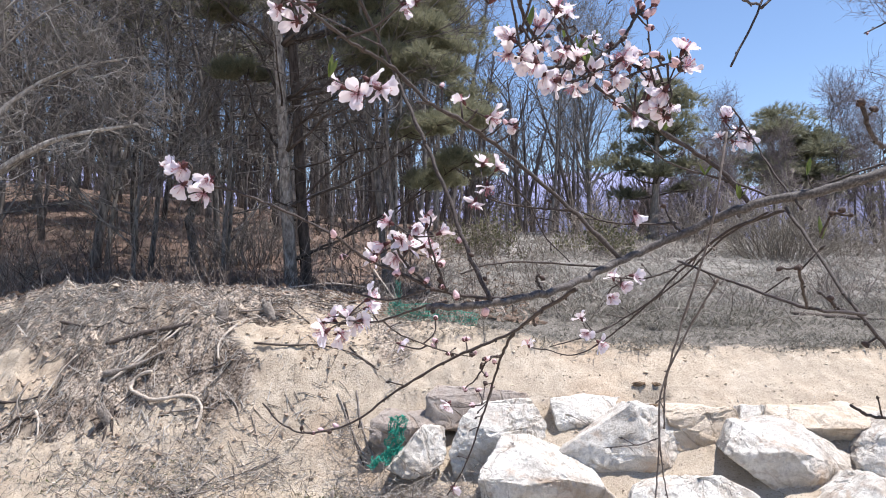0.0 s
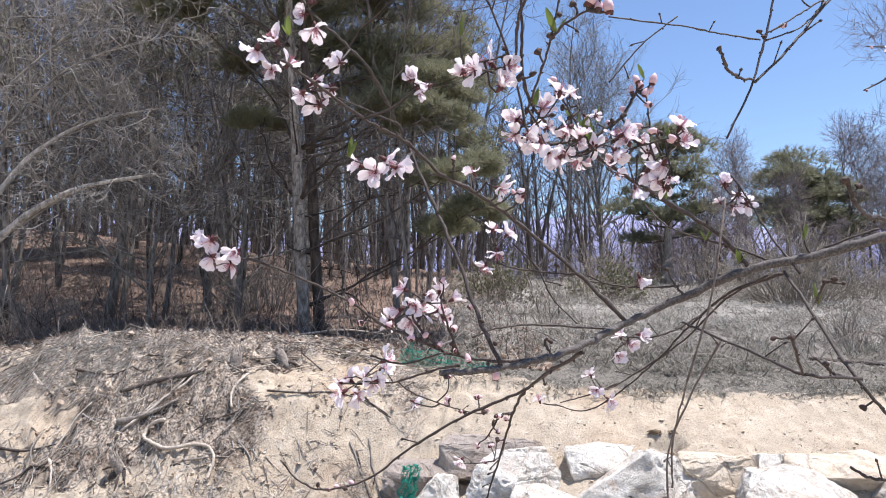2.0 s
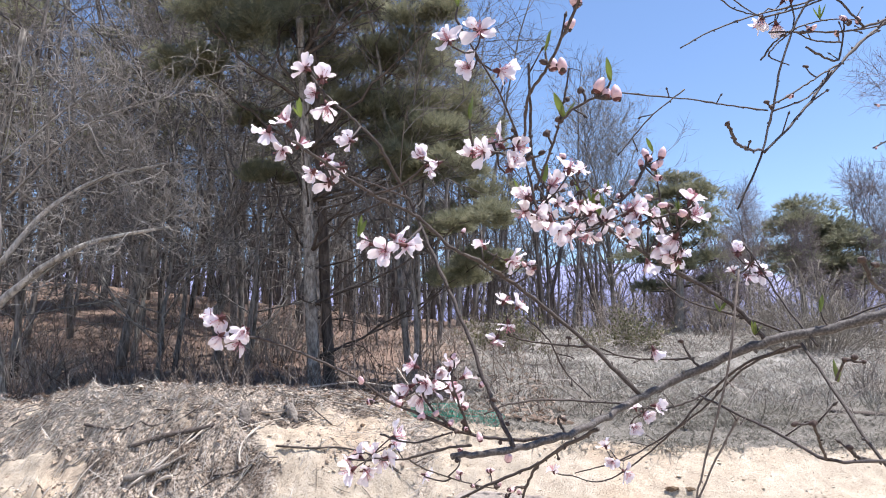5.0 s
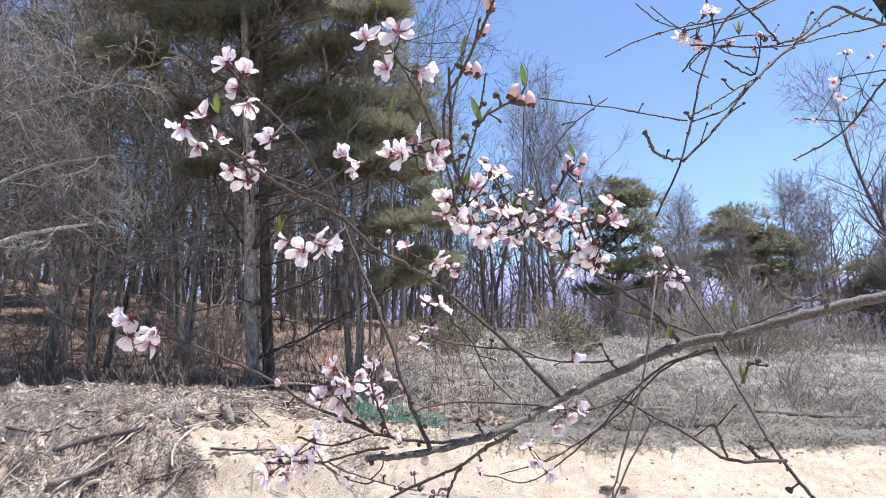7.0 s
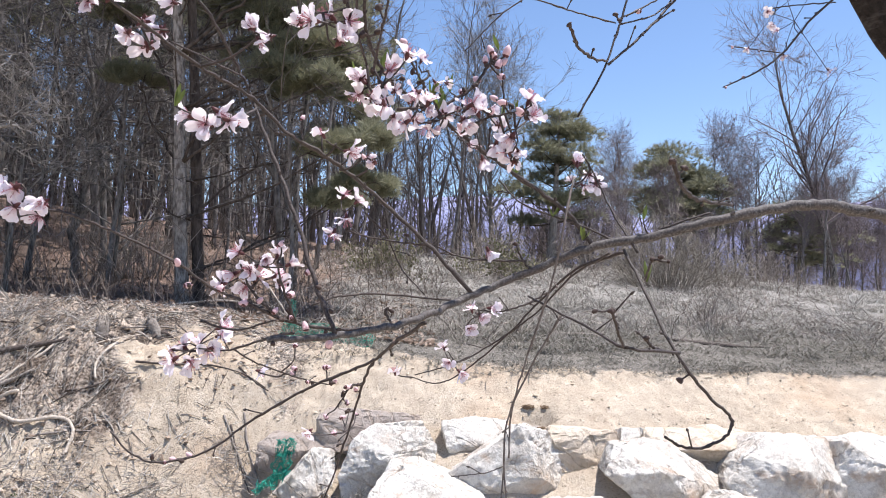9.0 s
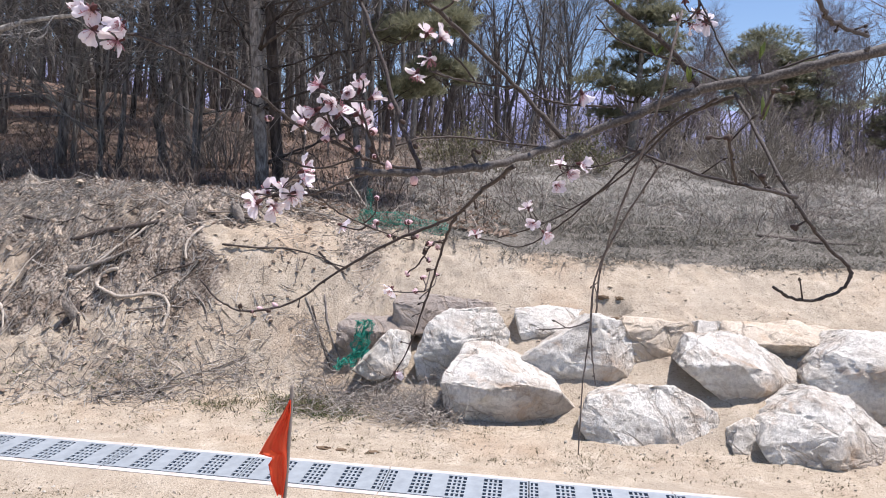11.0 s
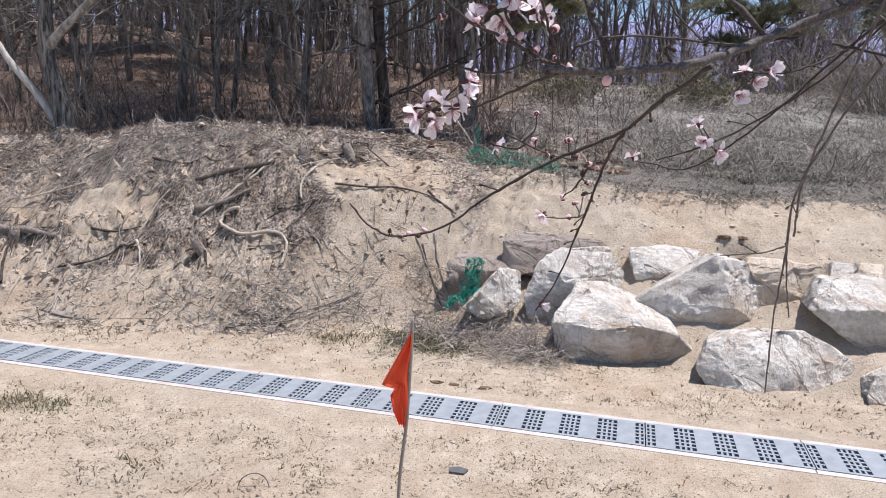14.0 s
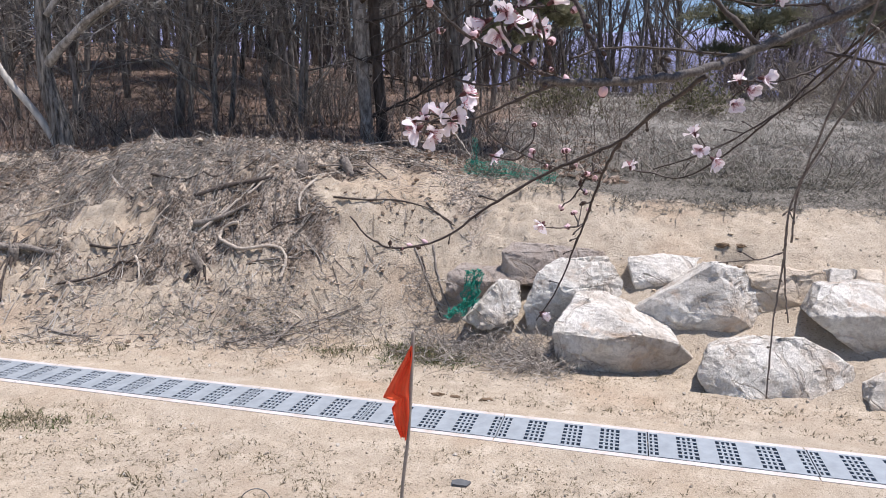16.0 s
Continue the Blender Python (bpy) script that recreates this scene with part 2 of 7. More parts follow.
# ---- mesh helpers ----
class Acc:
    """Gathers vertices and faces of one mesh."""

    def __init__(self):
        self.v, self.f = [], []

    def tube(self, pts, radii, sides=4, close=True):
        pts = [Vector(p) for p in pts]
        base = len(self.v)
        side = None
        for i, p in enumerate(pts):
            d = (pts[min(i + 1, len(pts) - 1)] - pts[max(i - 1, 0)]).normalized()
            if side is None:
                side = d.orthogonal().normalized()
            side = (side - d * side.dot(d))
            side = side.normalized() if side.length > 1e-6 else d.orthogonal().normalized()
            up = d.cross(side)
            r = radii[i] if not isinstance(radii, (int, float)) else radii
            for k in range(sides):
                a = 2 * math.pi * k / sides
                self.v.append(p + (side * math.cos(a) + up * math.sin(a)) * r)
        for i in range(len(pts) - 1):
            for k in range(sides):
                a, b = base + i * sides + k, base + i * sides + (k + 1) % sides
                self.f.append((a, b, b + sides, a + sides))
        if close:
            self.f.append(tuple(base + k for k in reversed(range(sides))))
            e = base + (len(pts) - 1) * sides
            self.f.append(tuple(e + k for k in range(sides)))

    def poly(self, pts):
        base = len(self.v)
        self.v.extend(Vector(p) for p in pts)
        self.f.append(tuple(range(base, base + len(pts))))

    def box(self, c, size, turn=None):
        base = len(self.v)
        for sz in (-1, 1):
            for sx, sy in ((-1, -1), (1, -1), (1, 1), (-1, 1)):
                p = Vector((sx * size[0] / 2, sy * size[1] / 2, sz * size[2] / 2))
                self.v.append((turn @ p if turn else p) + Vector(c))
        for q in ((3, 2, 1, 0), (4, 5, 6, 7), (0, 1, 5, 4), (1, 2, 6, 5), (2, 3, 7, 6), (3, 0, 4, 7)):
            self.f.append(tuple(base + k for k in q))

    def shard(self, c, size, turn, rnd):
        """A small broken bit with six uneven corners."""
        base = len(self.v)
        for k, v in enumerate(((1, 0, 0), (0, 1, 0), (-1, 0, 0), (0, -1, 0), (0, 0, 1), (0, 0, -1))):
            f = rnd.uniform(0.35, 0.65)
            p = Vector((v[0] * size[0] * f + rnd.gauss(0, 0.08) * size[0], v[1] * size[1] * f + rnd.gauss(0, 0.08) * size[1], v[2] * size[2] * f))
            self.v.append(turn @ p + Vector(c))
        for i in range(4):
            j = (i + 1) % 4
            self.f.extend(((base + i, base + j, base + 4), (base + j, base + i, base + 5)))

    def mesh(self, name, mat, smooth=True):
        me = bpy.data.meshes.new(name)
        me.from_pydata([tuple(p) for p in self.v], [], self.f)
        me.materials.append(mat)
        if smooth:
            me.polygons.foreach_set("use_smooth", [True] * len(me.polygons))
        me.update()
        return me


def thing(name, label, category, group="", kind="", at=(0, 0, 0)):
    ob = new(name)
    ob.location = at
    return tagged(ob, label, category, group, kind)


def bit(name, acc, mat, parent=None, label="", smooth=True):
    """One mesh object, made of what acc gathered, under its thing."""
    ob = new(name, acc.mesh(name, mat, smooth))
    if parent:
        ob.parent = parent
    return tagged(ob, label)


def curve_through(pts, n):
    """Points on a smooth line through pts."""
    pts = [Vector(p) for p in pts]
    if len(pts) == 2:
        return [pts[0].lerp(pts[1], i / n) for i in range(n + 1)]
    ext = [pts[0] * 2 - pts[1]] + pts + [pts[-1] * 2 - pts[-2]]
    out = []
    for i in range(len(pts) - 1):
        a, b, c, d = ext[i:i + 4]
        for k in range(n):
            t = k / n
            out.append(0.5 * ((2 * b) + (c - a) * t + (2 * a - 5 * b + 4 * c - d) * t * t + (3 * b - a - 3 * c + d) * t ** 3))
    return out + [pts[-1]]


# ---- ground ----
KX = [-8, -4, -2.9, -1.9, -1.25, -0.6, 0.2, 1.1, 2.0, 3.0, 8.0]
K_BASE = [4.6, 4.55, 4.55, 4.62, 4.85, 4.85, 4.70, 4.28, 3.97, 3.78, 3.2]
K_Y1 = [5.7, 5.7, 5.7, 5.5, 5.5, 5.5, 5.48, 5.28, 5.08, 4.95, 4.5]
K_Z1 = [0.95, 1.04, 1.2, 1.12, 1.0, 0.86, 0.74, 0.74, 0.68, 0.64, 0.58]
K_Y2 = [6.3, 6.2, 6.2, 6.1, 6.1, 6.0, 5.9, 5.7, 5.6, 5.6, 5.4]
K_Z2 = [1.15, 1.27, 1.44, 1.38, 1.28, 1.17, 1.06, 1.0, 0.97, 0.96, 0.90]
K_Z3 = [1.25, 1.22, 1.26, 1.26, 1.26, 1.28, 1.30, 1.30, 1.28, 1.25, 1.15]
K_Z4 = [2.6, 2.5, 2.4, 2.3, 2.2, 2.1, 2.0, 1.95, 1.9, 1.85, 1.7]
FX = [-40, -12, -7, -2, 3, 10, 14, 18, 40]
F_Z = [6.0, 4.4, 3.7, 3.0, 2.7, 2.45, 1.9, 1.3, 0.5]


def height(x, y):
    """The ground's height: a level yard, the bank or berm behind it, and the wooded slope."""
    xc = min(max(x, -8), 8)
    k = lambda t: float(np.interp(xc, KX, t))
    zf = float(np.interp(x, FX, F_Z))
    yb, y1, z1, y2, z2, z3, z4 = k(K_BASE), k(K_Y1), k(K_Z1), k(K_Y2), k(K_Z2), k(K_Z3), k(K_Z4)
    ys = [yb - 0.25, yb, y1, y2, 7.2, 8.7, 14, 21, 27, 45, 120]
    zs = [0, 0.02, z1, z2, 0.5 * (z2 + z3), z3, 0.5 * (z4 + (z3 + zf) / 2), zf, zf - 0.8, zf - 6, -9]
    z = float(np.interp(y, ys, zs))
    w = 0.08
    if yb - 0.4 < y < 8:
        z = (z * 2 + float(np.interp(y - w, ys, zs)) + float(np.interp(y + w, ys, zs))) / 4
    rise = min(max((y - yb) / 0.5, 0), 1)
    left = min(max((0.6 - x) / 1.2, 0), 1)
    p = Vector((x, y, 0))
    z += 0.012 * noise.noise(p * 1.7) + 0.009 * noise.noise(p * 6) + 0.007 * noise.noise(p * 15)
    if y < 7:
        z += 0.006 * noise.noise(p * 33)
    amp = rise * (0.35 + 0.65 * left) * (1 if y < 30 else 0)
    z += amp * (0.09 * noise.noise(p * 1.3 + Vector((4, 0, 0))) + 0.05 * noise.noise(p * 3.7))
    if y < 9:
        calm = 1 - 0.7 * max(0, 1 - ((x + 0.95) / 0.8) ** 2)
        rough = rise * (0.25 + 0.75 * left) * calm
        z += rough * (0.07 * noise.noise(p * 7 + Vector((1, 1, 0))) - 0.08 * abs(noise.noise(p * 11)) + 0.035 * noise.noise(p * 19)) + rise * left * calm * (0.05 * noise.noise(p * 17 + Vector((3, 0, 0))) + 0.04 * noise.noise(p * 29))
    hollow = ((x - 1.50) / 0.14) ** 2 + ((y - 5.09) / 0.075) ** 2
    if hollow < 1:
        z -= 0.13 * (1 - hollow ** 2)
    return z


# the sandy hollow along the drain stays level; the channel is let into it
CH_SLOPE = -0.139
CH_DIR = Vector((1, CH_SLOPE, 0)).normalized()
CH_SIDE = Vector((-CH_DIR.y, CH_DIR.x, 0))
CH_MID = Vector((0.28, 3.437, 0))


def channel_offset(x, y):
    return (Vector((x, y, 0)) - CH_MID).dot(CH_SIDE)


def zones(x, y):
    """How much of the ground is strewn with twigs, with fallen leaves, with dry grass."""
    xc = min(max(x, -8), 8)
    yb, y2 = float(np.interp(xc, KX, K_BASE)), float(np.interp(xc, KX, K_Y2))
    n = noise.noise(Vector((x * 0.9, y * 0.9, 3)))
    left = min(max((0.05 - x) / 0.7, 0), 1)
    n2 = noise.noise(Vector((x * 2.6 + 0.8 * y, y * 2.2 - 0.6 * x, 11)))
    deb = left * min(max((y - yb - 0.1) / 0.4, 0), 1) * min(max(0.84 + 0.4 * n + 0.65 * n2, 0), 1.1)
    if -1.75 < x < -0.3 and y < y2 - 0.1:
        deb *= 0.42 + 0.58 * min(abs(x + 1.0) / 0.6, 1) ** 2.5
    for bx, by, wx, wy in ((-3.4, 5.28, 0.55, 0.2), (-2.15, 4.95, 0.4, 0.17), (-4.0, 4.95, 0.5, 0.14), (-2.75, 4.85, 0.35, 0.12), (-0.95, 5.2, 0.5, 0.36), (-0.45, 5.05, 0.4, 0.3), (-1.35, 5.55, 0.3, 0.16)):
        far = ((x - bx - 0.5 * (y - by)) / wx) ** 2 + ((y - by) / wy) ** 2 + 0.8 * n2
        deb *= 1 - 0.85 * min(max(1.35 - far, 0), 1)
    turf = min(max(x + 1.0, 0), 1)
    behind = min(max((y - y2 - 0.15 + 0.3 * turf) / (0.9 - 0.55 * turf), 0), 1)
    wood = behind * min(max((1.6 - x) / 2.5 + (y - 8) / 14, 0), 1)
    grass = behind * min(max((x + 0.8) / 1.2, 0), 1) * (1.05 - 0.03 * (y - 6))
    if x > -0.8:
        deb = max(deb, 0.42 * min(max((y - y2 + 0.25) / 0.3, 0), 1) * (1 - behind))
    return deb, wood, min(max(grass, 0), 1)


def axis(lo, hi, step, far):
    mid = list(np.arange(lo, hi + step / 2, step))
    out, s = [], step
    p = hi
    while p < far:
        s *= 1.28
        p += s
        out.append(p)
    low, s, p = [], step, lo
    while p > -far:
        s *= 1.28
        p -= s
        low.append(p)
    return low[::-1] + mid + out


def build_ground():
    xs, ys = axis(-5.0, 4.2, 0.026, 2500), axis(2.0, 6.9, 0.025, 2500)
    verts, cols = [], []
    for y in ys:
        for x in xs:
            z = height(x, y)
            o = abs(channel_offset(x, y))
            if o < 0.13 and -9 < x < 7:
                z = -0.22
            elif o < 0.34 and -9 < x < 7:
                z += (0.012 - z) * min(max((0.34 - o) / 0.12, 0), 1)
            verts.append((x, y, z))
            d, w, g = zones(x, y)
            # alpha grows with distance and carries the painted haze of the straw
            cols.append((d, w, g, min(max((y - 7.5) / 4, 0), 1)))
    nx = len(xs)
    faces = [(j * nx + i, j * nx + i + 1, (j + 1) * nx + i + 1, (j + 1) * nx + i) for j in range(len(ys) - 1) for i in range(nx - 1)]
    me = bpy.data.meshes.new("ground")
    me.from_pydata(verts, [], faces)
    me.materials.append(GROUND)
    me.polygons.foreach_set("use_smooth", [True] * len(me.polygons))
    at = me.color_attributes.new("zone", "FLOAT_COLOR", "POINT")
    at.data.foreach_set("color", [c for q in cols for c in q])
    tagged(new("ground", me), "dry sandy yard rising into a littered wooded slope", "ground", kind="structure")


build_ground()

# far hills past the wood; distance haze is put into their blue-violet colour
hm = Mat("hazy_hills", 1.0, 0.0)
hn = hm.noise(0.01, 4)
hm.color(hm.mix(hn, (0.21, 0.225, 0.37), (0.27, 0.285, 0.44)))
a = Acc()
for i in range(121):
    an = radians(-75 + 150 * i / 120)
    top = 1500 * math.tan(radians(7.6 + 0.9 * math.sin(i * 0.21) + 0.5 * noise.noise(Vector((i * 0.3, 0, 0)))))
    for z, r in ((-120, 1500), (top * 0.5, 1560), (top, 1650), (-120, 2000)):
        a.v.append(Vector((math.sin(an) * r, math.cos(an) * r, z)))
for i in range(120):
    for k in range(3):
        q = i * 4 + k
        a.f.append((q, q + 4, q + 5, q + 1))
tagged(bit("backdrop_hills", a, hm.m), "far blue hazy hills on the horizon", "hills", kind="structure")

# ---- boulders of the bank ----


def boulder(x0, x1, z0, z1, y, pts, label, seed, deep=0.55, mat=None):
    """A broken block: the hull of a few corner points, roughened. Corners: across, up, back."""
    rnd = random.Random(seed)
    bm = bmesh.new()
    for u, v, d in pts:
        bm.verts.new((x0 + u * (x1 - x0), y + d, z0 + v * (z1 - z0)))
        bm.verts.new((x0 + (0.1 + 0.8 * u) * (x1 - x0), y + deep + 0.3 * d + rnd.uniform(-0.08, 0.08), z0 + (0.02 + 0.82 * v) * (z1 - z0)))
    bmesh.ops.convex_hull(bm, input=bm.verts[:])
    loose = [v for v in bm.verts if not v.link_faces]
    bmesh.ops.delete(bm, geom=loose, context="VERTS")
    bmesh.ops.bevel(bm, geom=bm.edges[:], offset=0.006, segments=1, affect="EDGES", clamp_overlap=True)
    bmesh.ops.triangulate(bm, faces=bm.faces[:])
    for _ in range(4):
        long = [e for e in bm.edges if e.calc_length() > 0.035]
        if not long:
            break
        bmesh.ops.subdivide_edges(bm, edges=long, cuts=1)
        bmesh.ops.triangulate(bm, faces=bm.faces[:])
    off = Vector((seed * 3.1, seed * 1.7, seed))
    bm.normal_update()
    moves = []
    for v in bm.verts:
        p = v.co + off
        q = Vector((p.x * 4, p.y * 4, p.z * 7))
        crack = 0.012 * max(0, 1 - abs(noise.noise(q * 0.45)) * 26)
        step = 0.008 * math.floor(2.5 * noise.noise(p * 4.5 + Vector((9, 2, 5))))
        moves.append(v.normal * (step - crack + 0.009 * noise.noise(p * 8) + 0.009 * noise.noise(p * 21) + 0.006 * noise.noise(p * 47)))
    for v, m in zip(bm.verts, moves):
        v.co += m
    bmesh.ops.recalc_face_normals(bm, faces=bm.faces[:])
    c = sum((v.co for v in bm.verts), Vector()) / len(bm.verts)
    base = Vector((c.x, c.y, min(v.co.z for v in bm.verts)))
    bmesh.ops.translate(bm, verts=bm.verts[:], vec=-base)
    me = bpy.data.meshes.new("boulder")
    bm.to_mesh(me)
    bm.free()
    me.materials.append(mat or ROCK)
    me.polygons.foreach_set("use_smooth", [True] * len(me.polygons))
    me.set_sharp_from_angle(angle=radians(24))
    ob = new("boulder", me)
    ob.location = base
    tagged(ob, label, "boulder", "boulders of the bank")


boulder(0.21, 1.19, -0.06, 0.47, 4.42, [(0.02, 0.6, 0), (0.33, 0.58, -0.09), (0.6, 0.66, -0.1), (0.8, 0.56, -0.07), (1, 0.2, 0.03), (0.18, 1, 0.28), (0.4, 0.95, 0.4), (0.8, 0.68, 0.35), (0.05, 0.2, 0.02), (0.2, 0, 0.02), (0.85, 0, 0.0), (0.6, 0.0, -0.03)], "large wedge-shaped pale granite boulder with a bright sloping top", 1)
boulder(1.08, 2.08, -0.08, 0.34, 4.10, [(0.05, 0.8, 0.08), (0.35, 1, 0.17), (0.6, 0.97, 0.16), (0.86, 0.65, 0.10), (1, 0.2, 0.05), (0, 0.4, 0.05), (0.3, 0.1, -0.06), (0.7, 0, -0.06), (0.95, 0, 0), (0.5, 0.55, 0.0), (0.1, 0, 0)], "broad cracked pale granite boulder resting on the sand", 2, 0.3)
boulder(0.77, 1.67, 0.12, 0.69, 4.6, [(0, 0.42, 0.1), (0.2, 0.6, 0.1), (0.54, 1, 0.05), (0.75, 0.93, 0.06), (0.9, 0.6, 0.08), (1, 0.1, 0.05), (0.63, 0, -0.02), (0.1, 0.2, 0.05), (0.66, 0.45, -0.1)], "tall peaked granite boulder with a shaded rough face", 3)
boulder(0.03, 0.74, 0.12, 0.65, 4.85, [(0.02, 0.35, 0), (0.15, 0.8, 0.05), (0.35, 1, 0.12), (0.85, 1, 0.15), (1, 0.7, 0.1), (0.95, 0.1, 0.05), (0.6, 0, 0), (0.1, 0, 0), (0.5, 0.6, -0.04)], "blocky pale granite boulder in the bank", 4, 0.4)
boulder(-0.38, 0.04, 0.17, 0.50, 4.72, [(0, 0.15, 0.05), (0.3, 0.55, 0), (0.6, 1, 0.12), (0.95, 0.88, 0.22), (1, 0.35, 0.15), (0.75, 0, 0.05), (0.3, 0, 0)], "small white broken granite boulder beside green netting", 5, 0.3)
boulder(-0.52, 0.05, 0.28, 0.54, 4.95, [(0, 0.8, 0.05), (0.1, 1, 0.1), (0.9, 0.95, 0.2), (1, 0.6, 0.1), (0.9, 0, 0.1), (0.2, 0, 0), (0, 0.35, 0), (0.35, 0.7, -0.02)], "low brown-grey boulder half under green netting", 6, 0.35, ROCK_BROWN)
boulder(-0.14, 0.67, 0.42, 0.71, 5.02, [(0.03, 0.2, 0.05), (0.02, 0.8, 0.05), (0.1, 1, 0.15), (0.5, 0.95, 0.2), (0.95, 0.8, 0.2), (1, 0.3, 0.1), (0.5, 0, 0.05), (0.2, 0, 0)], "long brownish boulder at the top of the bank", 7, 0.35, ROCK_BROWN)
boulder(0.76, 1.58, 0.36, 0.655, 4.93, [(0, 0.95, 0.1), (0.3, 1, 0.2), (0.75, 0.95, 0.2), (1, 0.7, 0.2), (0.9, 0, 0.1), (0.1, 0, 0.05), (0.05, 0.4, 0), (0.4, 0.5, -0.03)], "flat-topped granite boulder below the sand slope", 8, 0.35)
boulder(1.46, 1.99, 0.36, 0.67, 4.64, [(0, 0.9, 0.05), (0.05, 1, 0.1), (0.95, 0.88, 0.1), (1, 0.2, 0.05), (0.5, 0, 0.02), (0.1, 0.05, 0), (0.9, 0.05, 0.02), (0.05, 0.7, 0)], "squared ochre-stained boulder below the sand slope", 9, 0.35, ROCK_OCHRE)
boulder(1.95, 2.33, 0.38, 0.66, 4.66, [(0, 0.6, 0), (0.15, 1, 0.1), (0.75, 0.95, 0.12), (1, 0.5, 0.1), (0.8, 0, 0), (0.15, 0, 0)], "small rounded pale boulder below the sand slope", 10, 0.3)
boulder(1.74, 2.78, 0.14, 0.62, 4.34, [(0, 0.62, 0), (0.1, 0.97, 0.15), (0.42, 1, 0.28), (0.62, 0.82, 0.22), (0.86, 0.4, 0.15), (1, 0.28, 0.15), (0.72, 0.05, 0.05), (0.38, 0, 0), (0.2, 0.3, -0.02), (0.35, 0.7, -0.08), (0.5, 0.35, -0.06)], "large leaning grey boulder over a dark gap", 11)
boulder(2.13, 3.14, 0.20, 0.66, 4.58, [(0, 0.85, 0.12), (0.05, 1, 0.2), (0.6, 0.97, 0.3), (1, 0.85, 0.2), (0.98, 0.6, -0.04), (0.6, 0, 0.22), (0.25, 0.4, 0.12), (0.1, 0.75, -0.02), (0.7, 0.78, -0.08)], "long boulder with an overhanging shaded brown face", 12, 0.45, ROCK_OCHRE)
boulder(2.52, 3.38, 0.10, 0.69, 4.15, [(0, 0.5, 0.12), (0.15, 0.8, 0.15), (0.4, 1, 0.25), (0.95, 0.96, 0.3), (1, 0.45, 0.1), (0.35, 0.1, -0.06), (0.8, 0, 0), (0.48, 0.72, -0.08), (0.1, 0.1, 0.05)], "big grey boulder with a bright flat top", 13)
boulder(2.06, 2.88, -0.06, 0.39, 3.85, [(0, 0.35, 0.05), (0.1, 0.6, 0.1), (0.45, 1, 0.22), (0.75, 0.95, 0.22), (1, 0.5, 0.1), (1, 0, 0), (0.5, 0, -0.08), (0.1, 0.1, 0), (0.5, 0.6, -0.05)], "rust-tinted pale boulder at the foot of the bank", 14)
boulder(1.93, 2.22, -0.03, 0.19, 3.95, [(0, 0.4, 0), (0.2, 0.95, 0.06), (0.75, 1, 0.08), (1, 0.5, 0.05), (0.8, 0, 0), (0.15, 0, 0)], "small pale stone wedged between large boulders", 15, 0.22)
boulder(3.27, 3.95, 0.10, 0.70, 4.15, [(0, 0.6, 0.1), (0.1, 0.95, 0.15), (0.5, 1, 0.25), (0.95, 0.9, 0.25), (1, 0.3, 0.1), (0.6, 0, 0), (0.1, 0, 0), (0.4, 0.7, -0.05)], "grey granite boulder at the end of the row", 16)

# ---- drain channel with its covers ----
drain = thing("drain_channel", "drain channel with white rims and grey steel grating covers", "drain", kind="structure")
CH_TURN = Matrix.Rotation(math.atan(CH_SLOPE), 3, "Z")


def on_channel(s, o, z):
    return CH_MID + CH_DIR * s + CH_SIDE * o + Vector((0, 0, z))


for o, w in ((0.154, 0.030), (-0.155, 0.036)):
    for i in range(-6, 5):
        a = Acc()
        a.box(on_channel(i * 1.46 + 0.39, o, -0.035), (1.454, w, 0.1), CH_TURN)
        bit("rim", a, RIM, drain, smooth=False)
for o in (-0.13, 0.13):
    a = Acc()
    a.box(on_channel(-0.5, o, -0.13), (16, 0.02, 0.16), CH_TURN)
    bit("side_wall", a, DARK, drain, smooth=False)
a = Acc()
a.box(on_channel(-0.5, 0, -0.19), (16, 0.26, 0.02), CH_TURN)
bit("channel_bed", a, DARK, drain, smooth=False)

COVER, PITCH = 0.73, 0.1825


def cover_mesh():
    a = Acc()
    half, th = 0.134, 0.02
    for k in range(5):
        c = k * PITCH
        lo, hi = c - 0.047, c + 0.047
        if k < 4:
            a.box(((hi + c + PITCH - 0.047) / 2, 0, 0), (PITCH - 0.094, 2 * half, th))
        lo, hi = max(lo, 0.004), min(hi, COVER - 0.004)
        for s in (-1, 1):
            a.box(((lo + hi) / 2, s * (half - 0.009), -0.001), (hi - lo, 0.018, th))
        for j in range(1, 6):
            a.box(((lo + hi) / 2, -half + 0.018 + j * (2 * half - 0.036) / 6, -0.002), (hi - lo, 0.013, th))
        n = 4 if 0 < k < 4 else 2
        for j in range(1, n):
            a.box((lo + (hi - lo) * j / n, 0, -0.003), (0.010, 2 * half - 0.038, th))
        if k in (0, 4):
            a.box((0.006 if k == 0 else COVER - 0.006, 0, -0.001), (0.006, 2 * half, th))
    return a.mesh("cover", STEEL, False)


CM = cover_mesh()
s0 = (0.672 - CH_MID.x) / CH_DIR.x
for i in range(-9, 7):
    ob = new("cover", CM)
    ob.parent = drain
    ob.matrix_basis = Matrix.Translation(on_channel(s0 + i * COVER, 0, 0.008)) @ CH_TURN.to_4x4()

